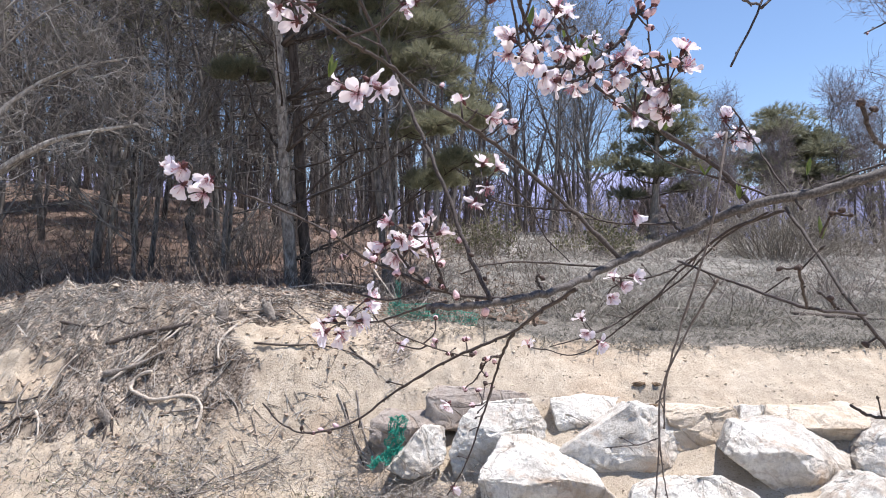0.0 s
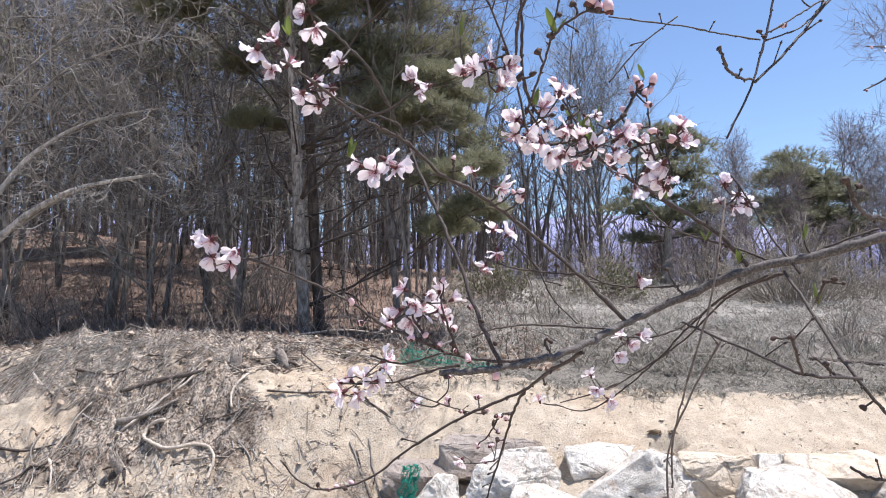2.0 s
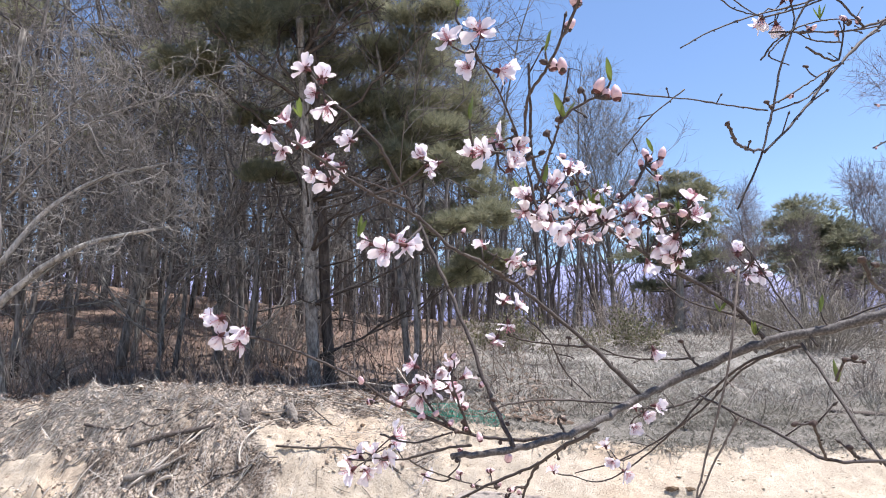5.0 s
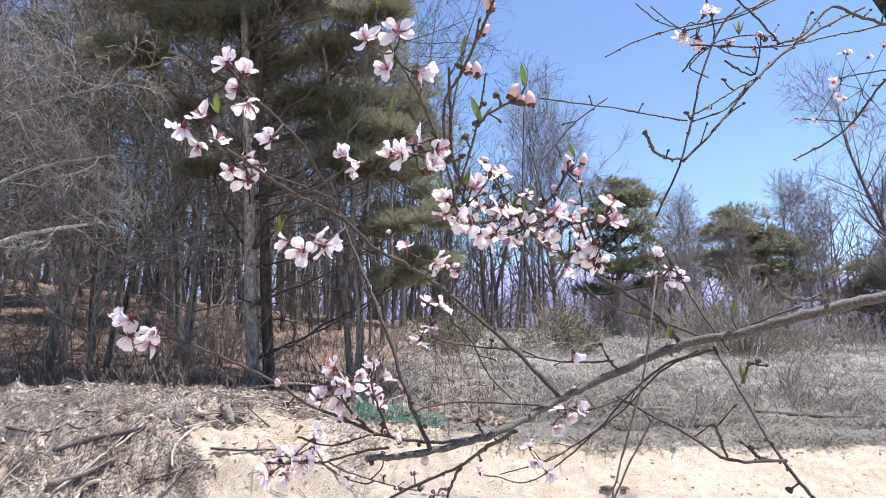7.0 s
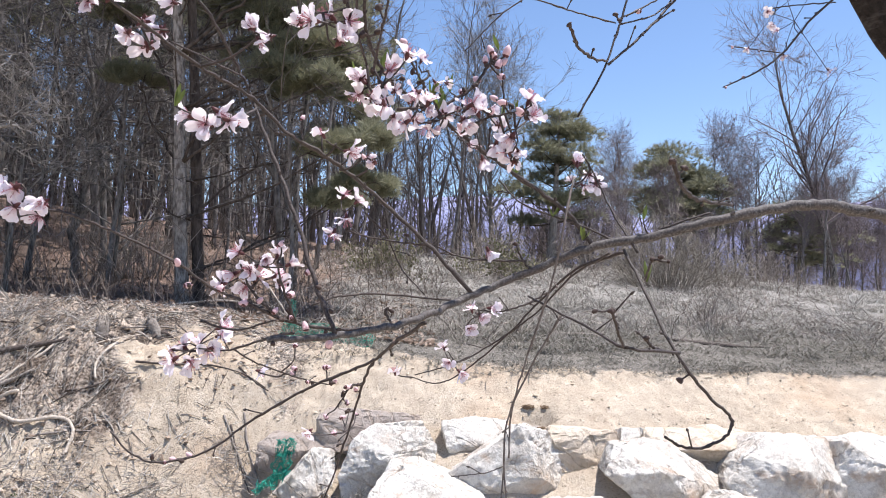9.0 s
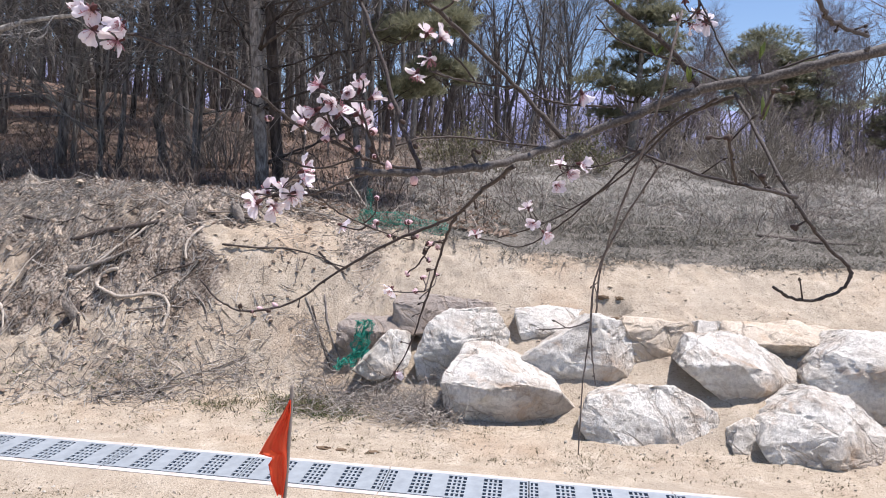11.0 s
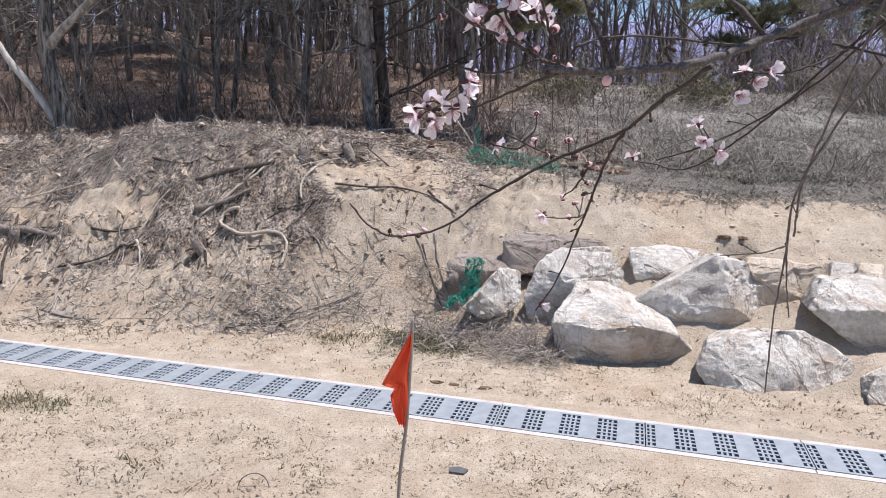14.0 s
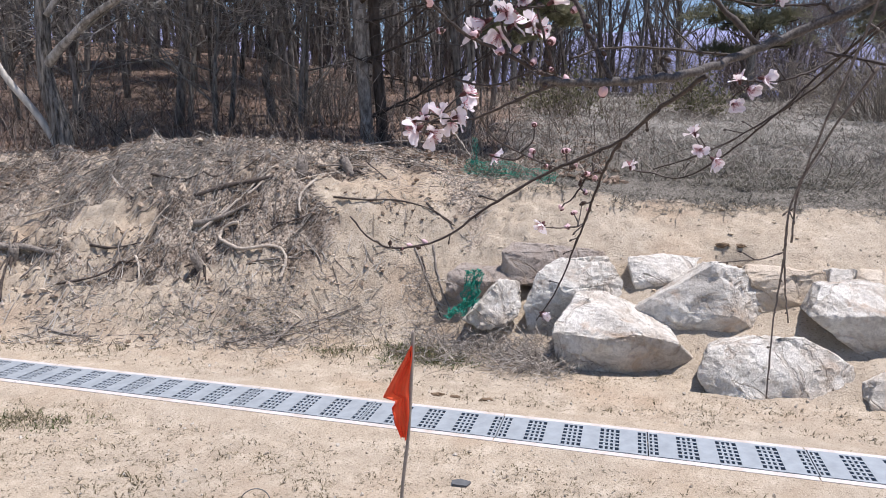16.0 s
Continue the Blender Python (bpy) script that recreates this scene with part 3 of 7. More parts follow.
# ---- flag ----
flag = thing("marker_flag", "torn orange-red cloth flag on a thin wooden stick in the sand", "flag", at=(-0.372, 2.43, 0))
a = Acc()
a.tube(curve_through([(0, 0, -0.06), (0.004, 0, 0.2), (0.03, 0, 0.45), (0.046, 0.0, 0.79), (0.042, 0, 0.81)], 5), 0.0065, 7)
bit("stick", a, STEM, flag, "grey-brown wooden stick")
fm = Mat("orange_red_cloth", 0.75, 0.15)
fn = fm.noise(120, 4)
fm.color(fm.mix(fm.math("MULTIPLY", fn, 0.4), (0.90, 0.16, 0.075), (0.78, 0.11, 0.05))).bump(fn, 0.3, 0.003)
fm.thin(0.6, (0.95, 0.17, 0.08, 1))
a = Acc()
nu, nv = 14, 26
for j in range(nv + 1):
    v = j / nv
    z = 0.77 - 0.355 * v
    # the free edge hangs down in two lobes with a notch between them
    wide = float(np.interp(v, [0, 0.2, 0.5, 0.54, 0.66, 0.85, 1], [0.006, 0.052, 0.092, 0.045, 0.066, 0.05, 0.018]))
    for i in range(nu + 1):
        u = i / nu
        fold = 0.018 * math.sin(u * 9 + v * 4) * u + 0.012 * math.sin(u * 17 + 2)
        edge = float(np.interp(z, [0.2, 0.45, 0.79], [0.004, 0.03, 0.046]))
        a.v.append(Vector((edge - wide * u + 0.004 * math.sin(v * 11), -0.008 + fold, z - 0.02 * u * math.sin(v * 5))))
for j in range(nv):
    for i in range(nu):
        q = j * (nu + 1) + i
        a.f.append((q, q + 1, q + nu + 2, q + nu + 1))
bit("cloth", a, fm.m, flag, "bright orange-red frayed cloth")


# ---- trees ----
def wander(p, d, length, n, rnd, bend, lift=0.0):
    pts, d = [Vector(p)], Vector(d).normalized()
    for _ in range(n):
        d = (d + Vector((rnd.gauss(0, bend), rnd.gauss(0, bend), rnd.gauss(0, bend) + lift))).normalized()
        pts.append(pts[-1] + d * length / n)
    return pts


def taper(r0, r1, n, power=1.0):
    return [r0 + (r1 - r0) * (i / n) ** power for i in range(n + 1)]


def branch_off(d, angle, rnd):
    side = d.orthogonal().normalized()
    side = Matrix.Rotation(rnd.uniform(0, 2 * math.pi), 3, d) @ side
    return (d * math.cos(angle) + side * math.sin(angle)).normalized()


def spray(acc, pts, r, level, rnd, spread, counts, lengths, lift, fine=0.0045):
    """Side shoots along a limb, level by level."""
    n = counts[0]
    for k in range(n):
        f = rnd.uniform(0.25, 1.0)
        i = min(int(f * (len(pts) - 1)), len(pts) - 2)
        p = pts[i].lerp(pts[i + 1], rnd.random())
        d = branch_off((pts[i + 1] - pts[i]).normalized(), radians(rnd.uniform(*spread)), rnd)
        ln = lengths[0] * rnd.uniform(0.6, 1.25) * (1.15 - 0.5 * f)
        seg = 4 if len(counts) > 2 else 3 if len(counts) > 1 else 2
        q = wander(p, d, ln, seg + 1, rnd, 0.26, lift)
        rr = max(r * 0.5, fine)
        acc.tube(q, taper(rr, rr * 0.4, seg + 1), 3, False)
        if len(counts) > 1:
            spray(acc, q, rr, level + 1, rnd, spread, counts[1:], lengths[1:], lift, fine * 0.8)


def bare_tree(seed, tall, r, lean=0.05, limbs=13, first=0.4, counts=(5, 5), lengths=(0.9, 0.45), reach=1.9, steep=(35, 65), bark=None, label="slender bare tree with grey bark and fine leafless twigs", name="bare_tree", twigs=None, fine=0.0045, lift=0.03):
    rnd = random.Random(seed)
    t = thing(name, label, "tree", "bare trees of the wood")
    trunk, crown = Acc(), Acc()
    pts = wander((0, 0, -0.15), (rnd.uniform(-lean, lean), rnd.uniform(-lean, lean), 1), tall, 12, rnd, 0.07, 0.03)
    trunk.tube(pts, [r * 1.12] + taper(r, r * 0.15, 11, 0.9), 7)
    for k in range(limbs):
        f = first + (1 - first) * (k + rnd.random()) / limbs
        i = min(int(f * 12), 11)
        p = pts[i].lerp(pts[i + 1], f * 12 - i if f * 12 - i < 1 else 1)
        d = branch_off(Vector((0, 0, 1)), radians(rnd.uniform(*steep)), rnd)
        ln = reach * rnd.uniform(0.6, 1.2) * (1.25 - 0.7 * f)
        q = wander(p, d, ln, 6, rnd, 0.13, 0.05)
        rr = max(r * (1 - f) * 0.55, 0.0095)
        crown.tube(q, taper(rr, rr * 0.25, 6), 4, False)
        spray(crown, q, rr * 0.6, 0, rnd, (25, 60), counts, lengths, lift, fine)
    bit("trunk", trunk, bark or BARK_GREY, t)
    bit("crown", crown, twigs or TWIG_GREY, t, "leafless grey twigs")
    return t


def tufts(acc, c, size, n, rnd, needle=0.13, per=13, width=0.006):
    """A domed pad of needle brushes: thin blades fanned round short shoots that point out and up."""
    for _ in range(n):
        a, w = rnd.uniform(0, 6.283), rnd.random() ** 0.5
        q = Vector((math.cos(a) * w, math.sin(a) * w, (1 - w * w) ** 0.5 * rnd.uniform(0.2, 1.0) - 0.15 - 0.25 * w * w))
        p = Vector(c) + Vector((q.x * size[0], q.y * size[1], q.z * size[2]))
        axis_d = (Vector((q.x, q.y, 0.35 + 0.5 * max(q.z, 0))) + Vector((rnd.gauss(0, 0.2), rnd.gauss(0, 0.2), rnd.gauss(0, 0.2)))).normalized()
        for k in range(per):
            d = branch_off(axis_d, radians(rnd.uniform(8, 58)), rnd)
            s = d.orthogonal().normalized() * width
            b = p + axis_d * rnd.uniform(-0.07, 0.04)
            acc.poly([b - s, b + s, b + d * needle * rnd.uniform(0.7, 1.15)])


def pine(seed, at, tall, r, pads, label, crown_from=0.45, reach=2.0, pad=(0.6, 0.6, 0.26), n=70, lean=(0, 0), width=0.006, per=13, needle=0.13, name="pine_tree"):
    rnd = random.Random(seed)
    t = thing(name, label, "tree", at=at)
    trunk, shoots, green = Acc(), Acc(), Acc()
    pts = wander((0, 0, -0.2), (lean[0], lean[1], 1), tall, 14, rnd, 0.03, 0.03)
    trunk.tube(pts, [r * 1.25] + taper(r, r * 0.2, 13), 9)
    bit("trunk", trunk, BARK_PINE, t, "flaking brown-grey pine trunk")
    for k in range(pads):
        f = crown_from + (1 - crown_from) * (k + 0.5 * rnd.random()) / pads
        i = min(int(f * 14), 13)
        p = pts[i]
        a = k * 2.4 + rnd.uniform(-0.4, 0.4)
        ln = reach * rnd.uniform(0.45, 1.15) * (1.12 - 0.75 * ((f - crown_from) / (1 - crown_from)) ** 1.5)
        d = Vector((math.cos(a), math.sin(a), rnd.uniform(-0.1, 0.35)))
        q = wander(p, d, ln, 6, rnd, 0.12, 0.03)
        rr = r * 0.30 * (1.2 - f)
        limb_ = Acc()
        limb_.tube(q, taper(rr, rr * 0.3, 6), 5)
        bit("limb", limb_, BARK_DARK, t)
        spray(shoots, q, rr * 0.5, 0, rnd, (30, 60), (5, 3), (0.5, 0.25), 0.04)
        for j, w in ((6, 1.0), (4, 0.7), (3, 0.5)):
            if rnd.random() < 0.9:
                c = q[j] + Vector((rnd.uniform(-0.3, 0.3), rnd.uniform(-0.3, 0.3), 0.08))
                tufts(green, c, tuple(s * w * rnd.uniform(0.75, 1.2) for s in pad), int(n * w), rnd, needle, per, width)
    tagged(bit("twig_tangle", shoots, BARK_DARK, t), "dark fine twigs", kind="stuff")
    bit("crown", green, NEEDLE, t, "dense olive-green needles", smooth=False)
    return t


def ground_at(x, y, sink=0.0):
    return Vector((x, y, height(x, y) - sink))


def stuff(name, acc, mat, label, category, smooth=False):
    ob = new(name, acc.mesh(name, mat, smooth))
    return tagged(ob, label, category, kind="stuff")


# the large pine behind the berm, with its twin trunk: boughs end in clumps of needles
def great_pine(seed, at, tall, r):
    rn = random.Random(seed)
    t = thing("pine_tree", "tall twin-trunked pine with clumped olive-green boughs behind the berm", "tree", at=at)
    pts = wander((0, 0, -0.2), (0.004, 0, 1), tall, 14, rn, 0.02, 0.03)
    for o, rad, mat, lab in ((Vector(), r, BARK_PINE, "flaking grey pine trunk"), (Vector((0.17, 0.12, 0)), r * 0.9, BARK_DARK, "dark second pine trunk")):
        a = Acc()
        q = curve_through([p + o * (1 - 0.3 * i / 14) + Vector((0, 0, 0.0)) for i, p in enumerate(pts)], 3)
        rr = [rad * 1.25] + taper(rad, rad * 0.22, len(q) - 2)
        for i in range(len(q)):
            rr[i] *= 1 + 0.09 * noise.noise(q[i] * 5 + o * 40)
        a.tube(q, rr, 11)
        bit("trunk", a, mat, t, lab)
    # clumps: across, height, half-width; the upper crown follows by chance
    clumps = [(-1.05, 4.55, 0.50), (-1.55, 4.2, 0.42), (-0.6, 4.9, 0.6), (0.2, 4.6, 0.62), (0.95, 4.6, 0.62), (1.55, 4.45, 0.5), (0.5, 4.0, 0.52), (1.2, 3.85, 0.56), (1.7, 3.95, 0.38), (0.9, 3.4, 0.44), (1.4, 3.2, 0.5), (1.85, 3.1, 0.36), (1.1, 2.85, 0.42), (1.65, 2.7, 0.4), (1.55, 2.2, 0.34), (2.0, 2.05, 0.36), (2.1, 1.62, 0.32), (1.8, 1.45, 0.34), (-0.7, 2.9, 0.30), (-0.95, 3.75, 0.24)]
    for k in range(26):
        z = 5.2 + 3.9 * k / 26
        an = k * 2.4
        w = 2.0 * (1 - (z - 5.2) / 4.6) ** 0.7 * rn.uniform(0.35, 1.0)
        clumps.append((math.cos(an) * w + 0.15, z, rn.uniform(0.42, 0.6)))
    shoots, green = Acc(), Acc()
    for k, (x, z, w) in enumerate(clumps):
        side = rn.uniform(-1.1, 0.9) if abs(x) > 0.5 else rn.choice((-1, 1)) * rn.uniform(0.4, 1.1)
        tip = Vector((x, side, z))
        from_z = z - 0.12 * tip.length - rn.uniform(0.0, 0.35)
        i = min(max(int((from_z + 0.2) / tall * 14), 1), 13)
        p = pts[i]
        mid = p.lerp(tip, 0.55) + Vector((rn.gauss(0, 0.1), rn.gauss(0, 0.1), rn.uniform(-0.16, 0.12)))
        q = curve_through([p, mid, tip], 5)
        for n_ in range(1, len(q)):
            q[n_] = q[n_] + Vector((rn.gauss(0, 0.02), rn.gauss(0, 0.02), rn.gauss(0, 0.025)))
        a = Acc()
        a.tube(q, taper(0.009 + 0.004 * min(z, 5), 0.007, len(q) - 1), 6)
        bit("limb", a, BARK_DARK, t)
        spray(shoots, q, 0.02, 0, rn, (30, 70), (5, 3), (0.5, 0.25), 0.02, 0.005)
        for j in range(int(12 + 16 * w)):
            an, u = rn.uniform(0, 6.283), rn.random() ** 0.5
            c = tip + Vector((math.cos(an) * u * w * 1.1, math.sin(an) * u * w * 1.1, w * (0.5 * (1 - u * u) ** 0.5 - 0.22 + rn.gauss(0, 0.1))))
            m = w * rn.uniform(0.3, 0.5)
            tufts(green, c, (m, m, m * 0.75), int(30 + 240 * m), rn, 0.07, 12, 0.0042)
    # dead, bare side branches low on the trunk
    for k in range(10):
        p = pts[rn.randint(2, 6)] + Vector((0, 0, rn.uniform(-0.3, 0.3)))
        an = rn.uniform(0, 6.283)
        q = wander(p, (math.cos(an), math.sin(an), rn.uniform(-0.1, 0.4)), rn.uniform(0.6, 1.7), 6, rn, 0.2)
        a = Acc()
        a.tube(q, taper(0.014, 0.004, 6), 5)
        bit("dead_limb", a, BARK_DARK, t)
        spray(shoots, q, 0.012, 0, rn, (30, 70), (4, 3), (0.5, 0.25), 0.0, 0.005)
    tagged(bit("twig_tangle", shoots, BARK_DARK, t), "dark fine twigs", kind="stuff")
    bit("crown", green, NEEDLE, t, "dense olive-green needles", smooth=False)


great_pine(5, ground_at(-1.95, 8.65, 0.05), 9.4, 0.085)
pine(8, ground_at(5.2, 18.0), 4.6, 0.12, 26, "dark conical pine on the crest", 0.3, 1.15, (0.5, 0.5, 0.26), 60, (0.05, 0), 0.013, 9, 0.17)
for sd, x, y, h, lab in ((21, 9.3, 20.0, 3.9, "round-headed pine with brownish needles on the crest"), (22, 10.7, 20.6, 3.3, "low round-headed pine on the crest"), (23, 14.6, 21.5, 3.2, "small round pine at the wood's edge"), (24, -8.5, 15.5, 9.0, "dark pine deep in the wood"), (32, -11.0, 14.0, 9.5, "dark pine deep in the wood"), (33, -3.6, 15.0, 10.0, "tall dark pine among bare trees"), (34, -12.5, 15.5, 10.0, "dark pine deep in the wood"), (35, -6.0, 16.5, 10.0, "tall dark pine among bare trees"), (26, -0.4, 17.5, 7.0, "tall pine behind bare trees")):
    pine(sd, ground_at(x, y), h, 0.075, 22, lab, 0.42, 1.5, (0.6, 0.6, 0.34), 55, (0, 0), 0.013, 9, 0.17)

# bare trees: a few kinds, each set many times over the slope
KINDS, FAR = [], []
for i, (tall, r, limbs, low, reach) in enumerate(((5.6, 0.04, 20, 0.26, 1.8), (6.6, 0.044, 20, 0.32, 2.0), (4.6, 0.027, 18, 0.22, 1.6), (7.4, 0.05, 19, 0.38, 2.1), (3.6, 0.019, 14, 0.2, 1.3), (5.4, 0.036, 20, 0.25, 2.0))):
    KINDS.append(bare_tree(40 + i, tall, r, 0.1, limbs, low, (5, 4), (0.8, 0.4), reach, (45, 100)))
for i, (tall, r, limbs, low, reach) in enumerate(((7.4, 0.05, 16, 0.3, 1.5), (8.4, 0.06, 16, 0.35, 1.6), (6.4, 0.038, 15, 0.2, 1.4), (7.0, 0.04, 16, 0.15, 1.7))):
    FAR.append(bare_tree(60 + i, tall, r, 0.06, limbs, low, (5, 3), (0.8, 0.5), reach, (25, 60), None, "tall bare tree with dark trunk and reddish-grey twigs"))
BUSHY = []
for i, (tall, r, limbs, low, reach) in enumerate(((4.6, 0.045, 30, 0.36, 1.6), (5.2, 0.05, 30, 0.4, 1.8), (3.8, 0.035, 26, 0.3, 1.4))):
    BUSHY.append(bare_tree(70 + i, tall, r, 0.08, limbs, low, (7, 6), (0.75, 0.42), reach, (20, 55), None, "bare tree with a rounded crown of fine reddish-grey twigs", "bushy_bare_tree", TWIG_RED, 0.0058, 0.05))
rnd = random.Random(77)
spots = []


def clear(x, y):
    if y < 8.0 or (x > -0.6 and y < 14.5 + 0.1 * x):
        return False
    if x < -2.8 and y < 9.6:
        return False
    if x > 0.5 and y < 17.5:
        return False
    if abs(x + 1.9) < 1.1 and y < 11.5:
        return False
    if abs(x - 5.3) < 0.9 and y < 18.6:
        return False
    return True


used = set()
tries = 0
while len(spots) < 255 and tries < 15000:
    tries += 1
    y = 8.0 + 17 * rnd.random() ** 1.1
    half = 0.74 * y + 2.5
    x = rnd.uniform(-half, half * 1.15)
    near = (0.85 if x < -2.5 else 0.62) if y < 15 else 0.5
    if not clear(x, y) or any((x - a) ** 2 + (y - b) ** 2 < near ** 2 for a, b in spots):
        continue
    spots.append((x, y))
    group = KINDS if y < 15 else BUSHY if x > 6.0 and rnd.random() < 0.75 else FAR
    k = rnd.randrange(len(group))
    s = rnd.uniform(0.75, 1.2) * ((0.72 if group is BUSHY else 0.4) if 5.5 < x < 12 else (0.95 if group is BUSHY else 0.6) if x > 1.2 else 1.22 if x < -2.5 else 1.0)
    m = Matrix.Translation(ground_at(x, y, 0.05)) @ Euler((rnd.gauss(0, 0.05), rnd.gauss(0, 0.05), rnd.uniform(0, 6.28))).to_matrix().to_4x4() @ Matrix.Scale(s, 4)
    if group[k].name not in used:
        used.add(group[k].name)
        group[k].matrix_basis = m
    else:
        copy_thing(group[k], m)

# the far rows of the wood, too many to tell apart
a = Acc()
for _ in range(540):
    y = rnd.uniform(23, 38)
    x = rnd.uniform(-0.8 * y - 2, 1.0 * y + 2)
    if x > 9 and rnd.random() < 0.55:
        continue
    p = ground_at(x, y, 0.1)
    tall = rnd.uniform(5, 9) * (0.45 if 5 < x < 16 else 0.8 if x > 0 else 1)
    q = wander(p, (rnd.gauss(0, 0.06), 0, 1), tall, 6, rnd, 0.05)
    r = rnd.uniform(0.05, 0.11)
    a.tube(q, taper(r, r * 0.2, 6), 5, False)
    for k in range(14):
        i = rnd.randint(1, 5)
        d = branch_off((q[i + 1] - q[i]).normalized(), radians(rnd.uniform(25, 65)), rnd)
        w = wander(q[i].lerp(q[i + 1], rnd.random()), d, rnd.uniform(0.8, 2.0), 3, rnd, 0.14, 0.05)
        a.tube(w, taper(r * 0.3, 0.008, 3), 3, False)
        for j in range(4):
            d = branch_off((w[2] - w[1]).normalized(), radians(rnd.uniform(20, 60)), rnd)
            a.tube(wander(w[rnd.randint(1, 3)], d, rnd.uniform(0.4, 0.9), 2, rnd, 0.15, 0.04), 0.009, 3, False)
stuff("far_wood", a, TWIG_HAZED, "far rows of bare grey trees on the ridge", "woods")

# low tangled trees along the wood's edge
snarl = bare_tree(95, 4.6, 0.03, 0.12, 24, 0.1, (6, 5), (1.15, 0.5), 2.2, (45, 100), BARK_PALE, "low tangled bare tree with pale grey twigs", "tangled_bare_tree", PALE_TWIG, 0.0062, 0.0)
for i, (x, y, sc) in enumerate(((-6.6, 9.6, 1.1), (-4.3, 9.4, 1.0), (-7.9, 10.3, 1.15), (-3.3, 10.2, 0.95), (-5.3, 10.6, 1.2), (-9.2, 11.2, 1.2))):
    m = Matrix.Translation(ground_at(x, y, 0.05)) @ Matrix.Rotation(i * 1.9, 4, "Z") @ Matrix.Scale(sc, 4)
    if i == 0:
        snarl.matrix_basis = m
    else:
        copy_thing(snarl, m)

ct = thing("crooked_bare_tree", "dark crooked bare tree forking low into wide limbs", "tree", at=ground_at(-3.92, 10.5, 0.05))
tr = random.Random(15)
tips = Acc()
for k, (pts, r0, r1) in enumerate((
        ([(0, 0, -0.05), (0.02, 0, 0.3), (-0.03, 0, 0.65), (0.03, 0.03, 1.0)], 0.075, 0.06),
        ([(0.03, 0.03, 0.95), (-0.15, 0.05, 1.5), (-0.2, 0.05, 2.2), (-0.45, 0.1, 3.2), (-0.4, 0.2, 4.6)], 0.055, 0.012),
        ([(0.03, 0.03, 0.95), (0.14, 0, 1.45), (0.1, 0.05, 2.1), (0.3, 0.1, 3.0), (0.25, 0.2, 4.4)], 0.05, 0.012),
        ([(0.0, 0.03, 0.8), (0.35, -0.05, 1.25), (0.8, -0.1, 1.9), (1.25, -0.1, 2.4), (1.9, 0, 2.9)], 0.035, 0.008),
        ([(-0.18, 0.05, 1.9), (-0.7, -0.05, 2.3), (-1.3, -0.1, 2.5), (-2.0, -0.1, 3.0)], 0.03, 0.007),
        ([(0.12, 0.05, 2.2), (0.6, 0.1, 2.9), (1.2, 0.1, 3.3)], 0.026, 0.007))):
    a = Acc()
    q = curve_through(pts, 7)
    for i in range(1, len(q)):
        q[i] = q[i] + Vector((tr.gauss(0, 0.012), tr.gauss(0, 0.012), 0))
    a.tube(q, taper(r0, r1, len(q) - 1), 8)
    bit("trunk" if k == 0 else "limb", a, BARK_GREY, ct)
    if k:
        spray(tips, q, 0.014, 0, tr, (30, 75), (12, 6, 4), (0.9, 0.45, 0.22), 0.02)
bit("crown", tips, TWIG_GREY, ct, "tangle of grey twigs")

# a pale fan-shaped tree and a spreading one at the wood's edge
fan = bare_tree(91, 5.3, 0.07, 0.02, 52, 0.2, (9, 7), (1.2, 0.6), 3.1, (12, 46), BARK_PALE, "pale fan-shaped bare tree with upright shoots", "upright_bare_tree", PALE_TWIG, 0.0055, 0.09)
fan.location = ground_at(3.8, 19.0)
edge = bare_tree(92, 7.4, 0.1, 0.03, 26, 0.22, (7, 7), (1.2, 0.6), 3.0, (28, 55), None, "spreading bare tree at the wood's edge", "bare_tree", TWIG_RED, 0.006, 0.04)
edge.location = ground_at(13.9, 18.6)

# forked pale tree with a broken white limb, at the berm's shoulder
ft = thing("forked_tree", "leaning pale-barked tree with forked stems and a broken whitish limb", "tree", at=ground_at(-4.84, 7.0, 0.05))
o = ft.location
for nm, pts, r0, r1, lab, mat in (
        ("trunk", [(0, 0, -0.05), (-0.05, 0, 0.35), (-0.17, 0, 0.9), (-0.19, 0.05, 1.6), (-0.33, 0.1, 2.6), (-0.15, 0.1, 4.2)], 0.115, 0.03, "furrowed grey trunk", BARK_PALE),
        ("limb", [(-0.05, -0.02, 0.1), (-0.28, -0.05, 0.5), (-0.6, -0.1, 0.95), (-0.95, -0.15, 1.7)], 0.042, 0.026, "bare whitish limb", None),
        ("limb", [(-0.15, 0, 1.0), (0.12, -0.05, 1.22), (0.52, -0.1, 1.5), (1.0, -0.1, 1.72), (1.75, -0.1, 1.85)], 0.052, 0.014, "pale arching limb", BARK_LIMB),
        ("limb", [(-0.11, 0, 1.5), (0.3, 0.1, 2.1), (0.9, 0.1, 2.45), (1.65, 0.1, 2.6)], 0.032, 0.009, "thin grey limb", BARK_LIMB)):
    a = Acc()
    q = curve_through(pts, 9)
    rr = taper(r0, r1, len(q) - 1)
    for i in range(len(q)):
        rr[i] *= 1 + 0.16 * noise.noise(q[i] * 6 + Vector((r0 * 90, 0, 0)))
    a.tube(q, rr, 12)
    if mat is None:
        mat = bark_mat("whitish_wood", (0.40, 0.37, 0.33), (0.66, 0.63, 0.58), 20)
    bit(nm, a, mat, ft, lab)
a = Acc()
tr = random.Random(5)
